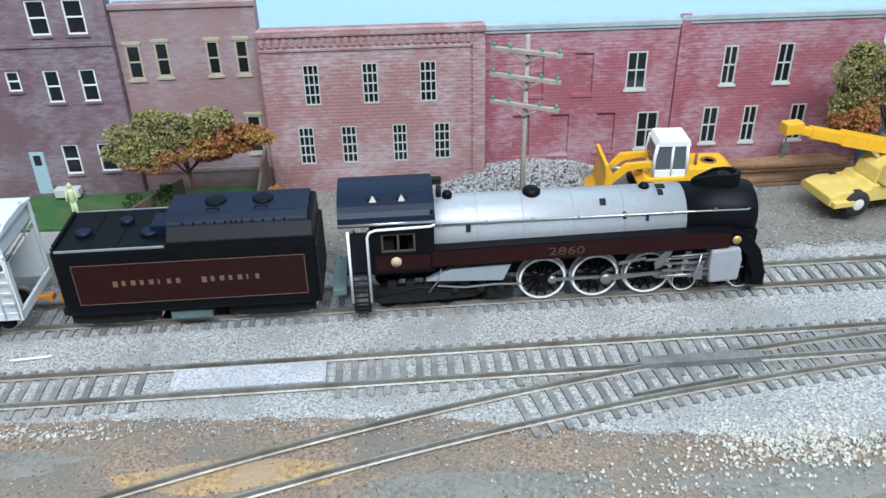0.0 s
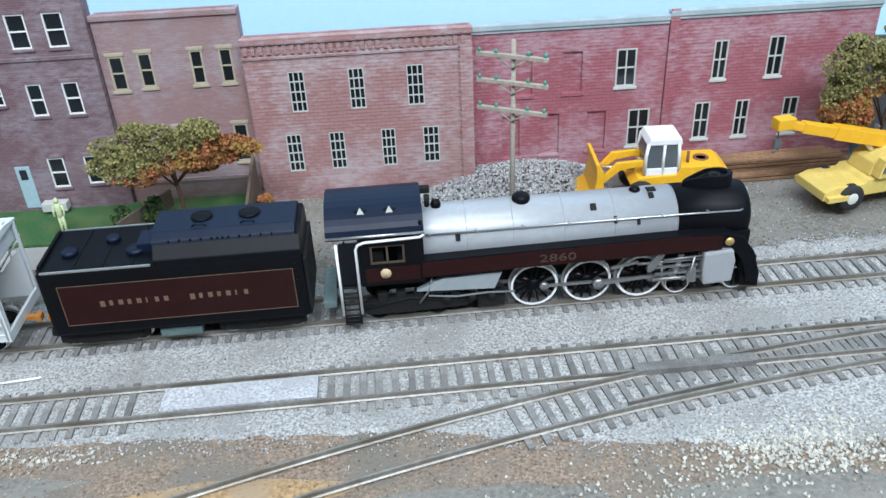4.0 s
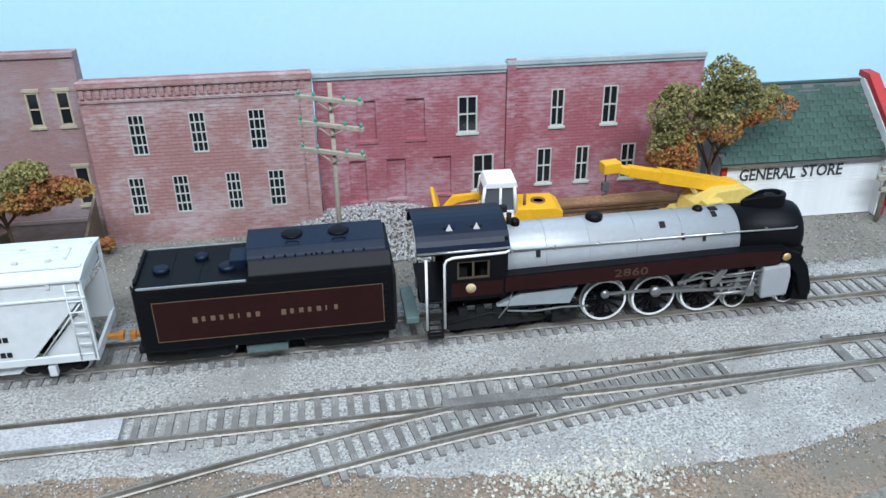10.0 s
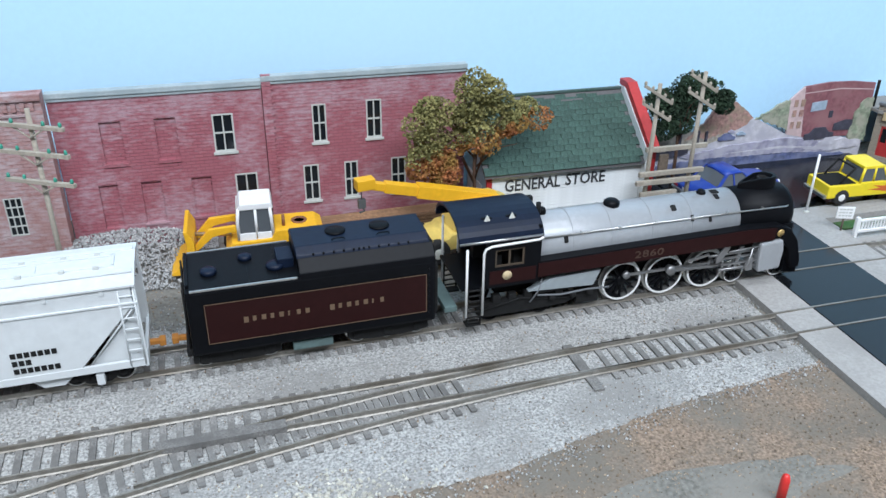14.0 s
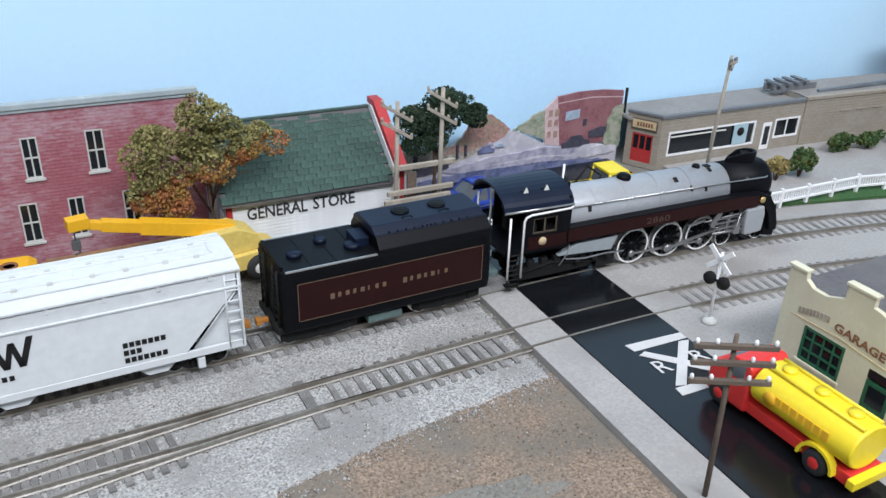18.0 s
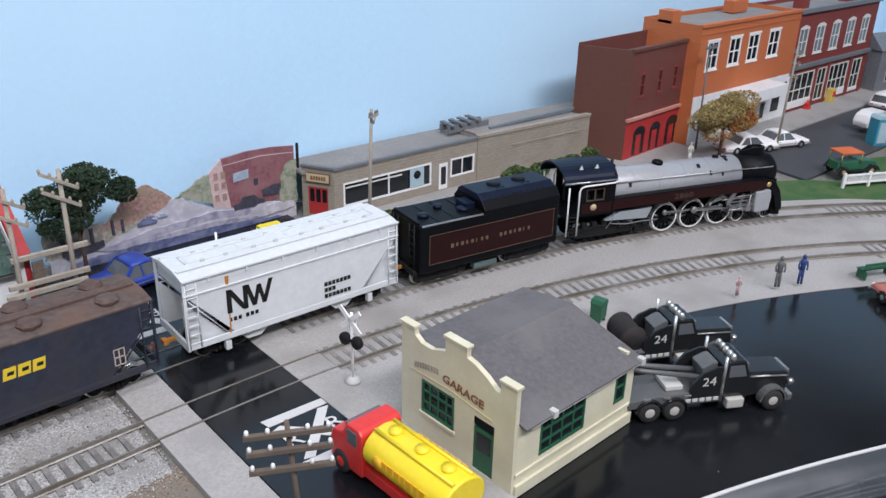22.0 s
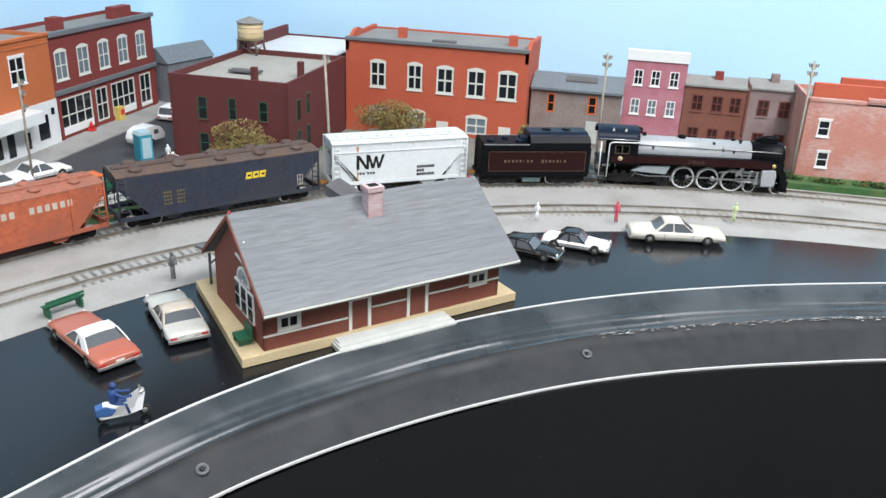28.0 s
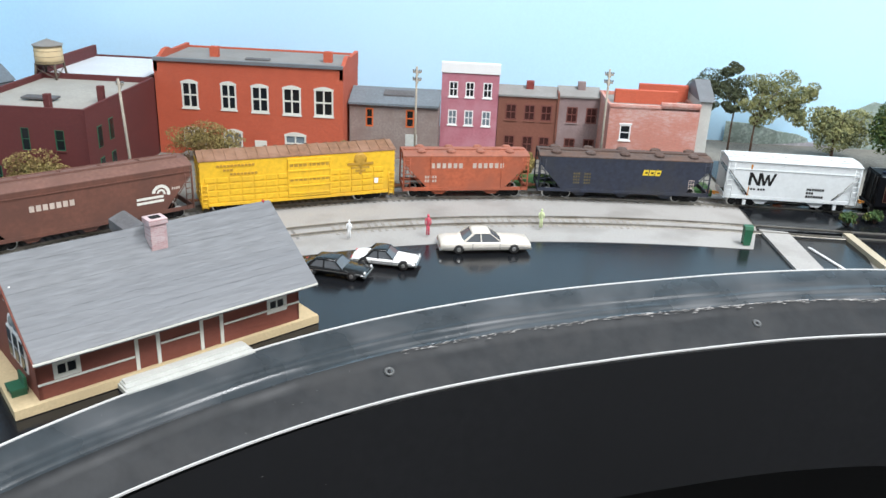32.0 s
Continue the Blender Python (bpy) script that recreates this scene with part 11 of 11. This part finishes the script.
stones("ballast_grit", "loose grey ballast stones over the track bed", "stone", 24000, ballast_spot, (0.4, 0.72), 1)
stones("dark_grit", "dark specks of grit in the ballast", "brown_stone", 4500, ballast_spot, (0.32, 0.6), 2)
stones("dirt_grit", "brown grit scattered over the dirt", "brown_stone", 13000, dirt_spot, (0.35, 0.8), 3)
stones("pale_grit", "pale grit scattered over the dirt", "stone", 600, dirt_spot, (0.35, 0.65), 4)
stones("cream_stones", "heap of cream-coloured stones beside the spur", "cream_stone", 900, cluster(0.140, 0.2175, 0.021, 0.0075), (0.5, 1.35), 5)
stones("cream_stones", "scattered cream-coloured stones", "cream_stone", 160, cluster(0.085, 0.2015, 0.024, 0.007), (0.5, 1.1), 6)
stones("cream_stones", "scattered cream-coloured stones", "cream_stone", 120, cluster(-0.15, 0.2385, 0.022, 0.003), (0.6, 1.3), 7)
stones("gravel_mound", "low mound of pale grey gravel by the pole", "stone", 6500, mound_spot, (0.55, 1.15), 8)
stones("yard_grit", "grey grit on the yard behind the tracks", "stone", 1500, lambda r: (r.uniform(-0.1, 0.37), r.uniform(0.355, 0.44), -0.0045), (0.4, 0.8), 9)
stones("yard_grit", "brown grit on the yard behind the tracks", "brown_stone", 3500, lambda r: (r.uniform(-0.1, 0.37), r.uniform(0.352, 0.44), -0.0045), (0.4, 0.9), 10)
stones("lot_specks", "tiny pale specks on the asphalt", "stone", 90, lambda r: (lambda a, b: (a, b, -0.0029))(r.uniform(0.56, 1.02), r.uniform(-0.2, 0.16)), (0.15, 0.35), 11)


def turf_patches():
    rng = random.Random(12)
    for k, (x, y, a, b) in enumerate(((-0.066, 0.2145, 0.050, 0.0085), (0.02, 0.203, 0.05, 0.008), (0.13, 0.198, 0.045, 0.010), (-0.17, 0.225, 0.05, 0.008), (0.29, 0.19, 0.06, 0.014), (0.22, 0.17, 0.05, 0.012))):
        bm = B()
        pts = []
        for q in range(28):
            t = 2 * math.pi * q / 28
            r = 1 + 0.35 * noise.noise((math.cos(t) * 2 + k * 3, math.sin(t) * 2, k))
            pts.append((x + a * r * math.cos(t), y + b * r * math.sin(t)))
        c = bm.verts.new((x, y, -0.0036))
        vs = [bm.verts.new((p[0], p[1], -0.00415)) for p in pts]
        for q in range(28):
            bm.faces.new((c, vs[q], vs[(q + 1) % 28]))
        ob = new("turf_patch", mesh_of("turf_patch", bm, "straw" if k < 1 else "dirt_grey", 1))
        tagged(ob, "straw-coloured turf patch between the spur rails" if k < 1 else "greyer gritty patch in the dirt", "turf", kind="stuff")


turf_patches()


# ---- what moves ----
WAY = [(0.0, 0.0), (4.5, 0.0), (5.3, 0.0012), (6.0, 0.0055), (6.5, 0.0115), (7.0, 0.0215), (7.5, 0.032), (8.0, 0.0465), (8.5, 0.0635), (9.0, 0.082), (10.0, 0.1165), (11.0, 0.150), (12.0, 0.184), (13.0, 0.220),
       (14.0, 0.256), (14.5, 0.274), (15.5, 0.309), (16.5, 0.347), (17.0, 0.370), (17.5, 0.3955), (18.0, 0.4235), (18.5, 0.4535), (19.0, 0.487), (19.5, 0.5225), (20.0, 0.5575), (20.5, 0.5935),
       (21.0, 0.6335), (21.5, 0.676), (22.0, 0.7205), (22.5, 0.769), (23.0, 0.8205), (23.5, 0.8745), (24.0, 0.931), (24.5, 0.9895), (25.5, 1.1205), (26.5, 1.2575), (27.0, 1.330), (27.5, 1.4025), (28.0, 1.475),
       (28.5, 1.548), (29.0, 1.6215), (29.5, 1.695), (30.0, 1.770), (30.5, 1.842), (31.0, 1.9145), (31.5, 1.9905), (32.0, 2.068)]


def way_at(t):
    """Smooth way of the train at t seconds (cubic through the stations)."""
    ts, ss = [w[0] for w in WAY], [w[1] for w in WAY]
    i = min(max(int(np.searchsorted(ts, t, side="right")) - 1, 0), len(ts) - 2)

    def slope(k):
        if k == 0 or k == len(ts) - 1:
            return (ss[min(k + 1, len(ts) - 1)] - ss[max(k - 1, 0)]) / (ts[min(k + 1, len(ts) - 1)] - ts[max(k - 1, 0)])
        a, b = (ss[k] - ss[k - 1]) / (ts[k] - ts[k - 1]), (ss[k + 1] - ss[k]) / (ts[k + 1] - ts[k])
        return 0.0 if a * b <= 0 else 2 * a * b / (a + b)
    h = ts[i + 1] - ts[i]
    u = min(max((t - ts[i]) / h, 0), 1)
    return ((1 + 2 * u) * (1 - u) ** 2 * ss[i] + u * (1 - u) ** 2 * h * slope(i) + u * u * (3 - 2 * u) * ss[i + 1] + u * u * (u - 1) * h * slope(i + 1))


def vehicle_pose(t, back, mid, half):
    c = way_at(t) + back + mid
    a, b = MAIN(c - half), MAIN(c + half)
    h = math.atan2(b[1] - a[1], b[0] - a[0])
    x, y = (a[0] + b[0]) / 2 - mid * math.cos(h), (a[1] + b[1]) / 2 - mid * math.sin(h)
    return pose(x, y, 0, 0, 0, math.degrees(h))


def turning_times(r, most=75.0):
    """Times between which a wheel of radius r turns by less than the given angle."""
    out, last, f = [0.0], 0.0, 0
    while f < 960:
        step = 1
        while f + step < 960 and step < 60 and math.degrees((way_at((f + step + 1) / 30) - last) / r) < most:
            step += 1
        f = min(f + step, 960)
        last = way_at(f / 30)
        out.append(f / 30)
    return out


def motions():
    times = [0.0, 4.5] + [round(5.0 + 0.25 * k, 2) for k in range(int((32 - 5) / 0.25) + 1)]
    for ob, back, mid, half in TRAIN:
        walk(ob, [(t, vehicle_pose(t, back, mid, half)) for t in times])
    stops = {}
    for ob, r, (x, y, z) in WHEELS:
        if r not in stops:
            stops[r] = turning_times(r)
        walk(ob, [(t, pose(x, y, z, 0, math.degrees(way_at(t) / r), 0)) for t in stops[r]])
    R, crank = 0.0107, 0.0042
    for ob, s, kind in RODS:
        rows = []
        for t in turning_times(R, 30.0):
            q = way_at(t) / R + (0 if s < 0 else math.pi / 2)
            cx, cz = crank * math.cos(q), -crank * math.sin(q)
            if kind == "side":
                rows.append((t, pose(cx, 0, 0.0107 + cz)))
            else:
                rows.append((t, pose(0.0195 + cx, 0, 0.0107 + cz, 0, math.degrees(math.asin((cz - 0.0023) / 0.033)), 0)))
        walk(ob, rows)


motions()
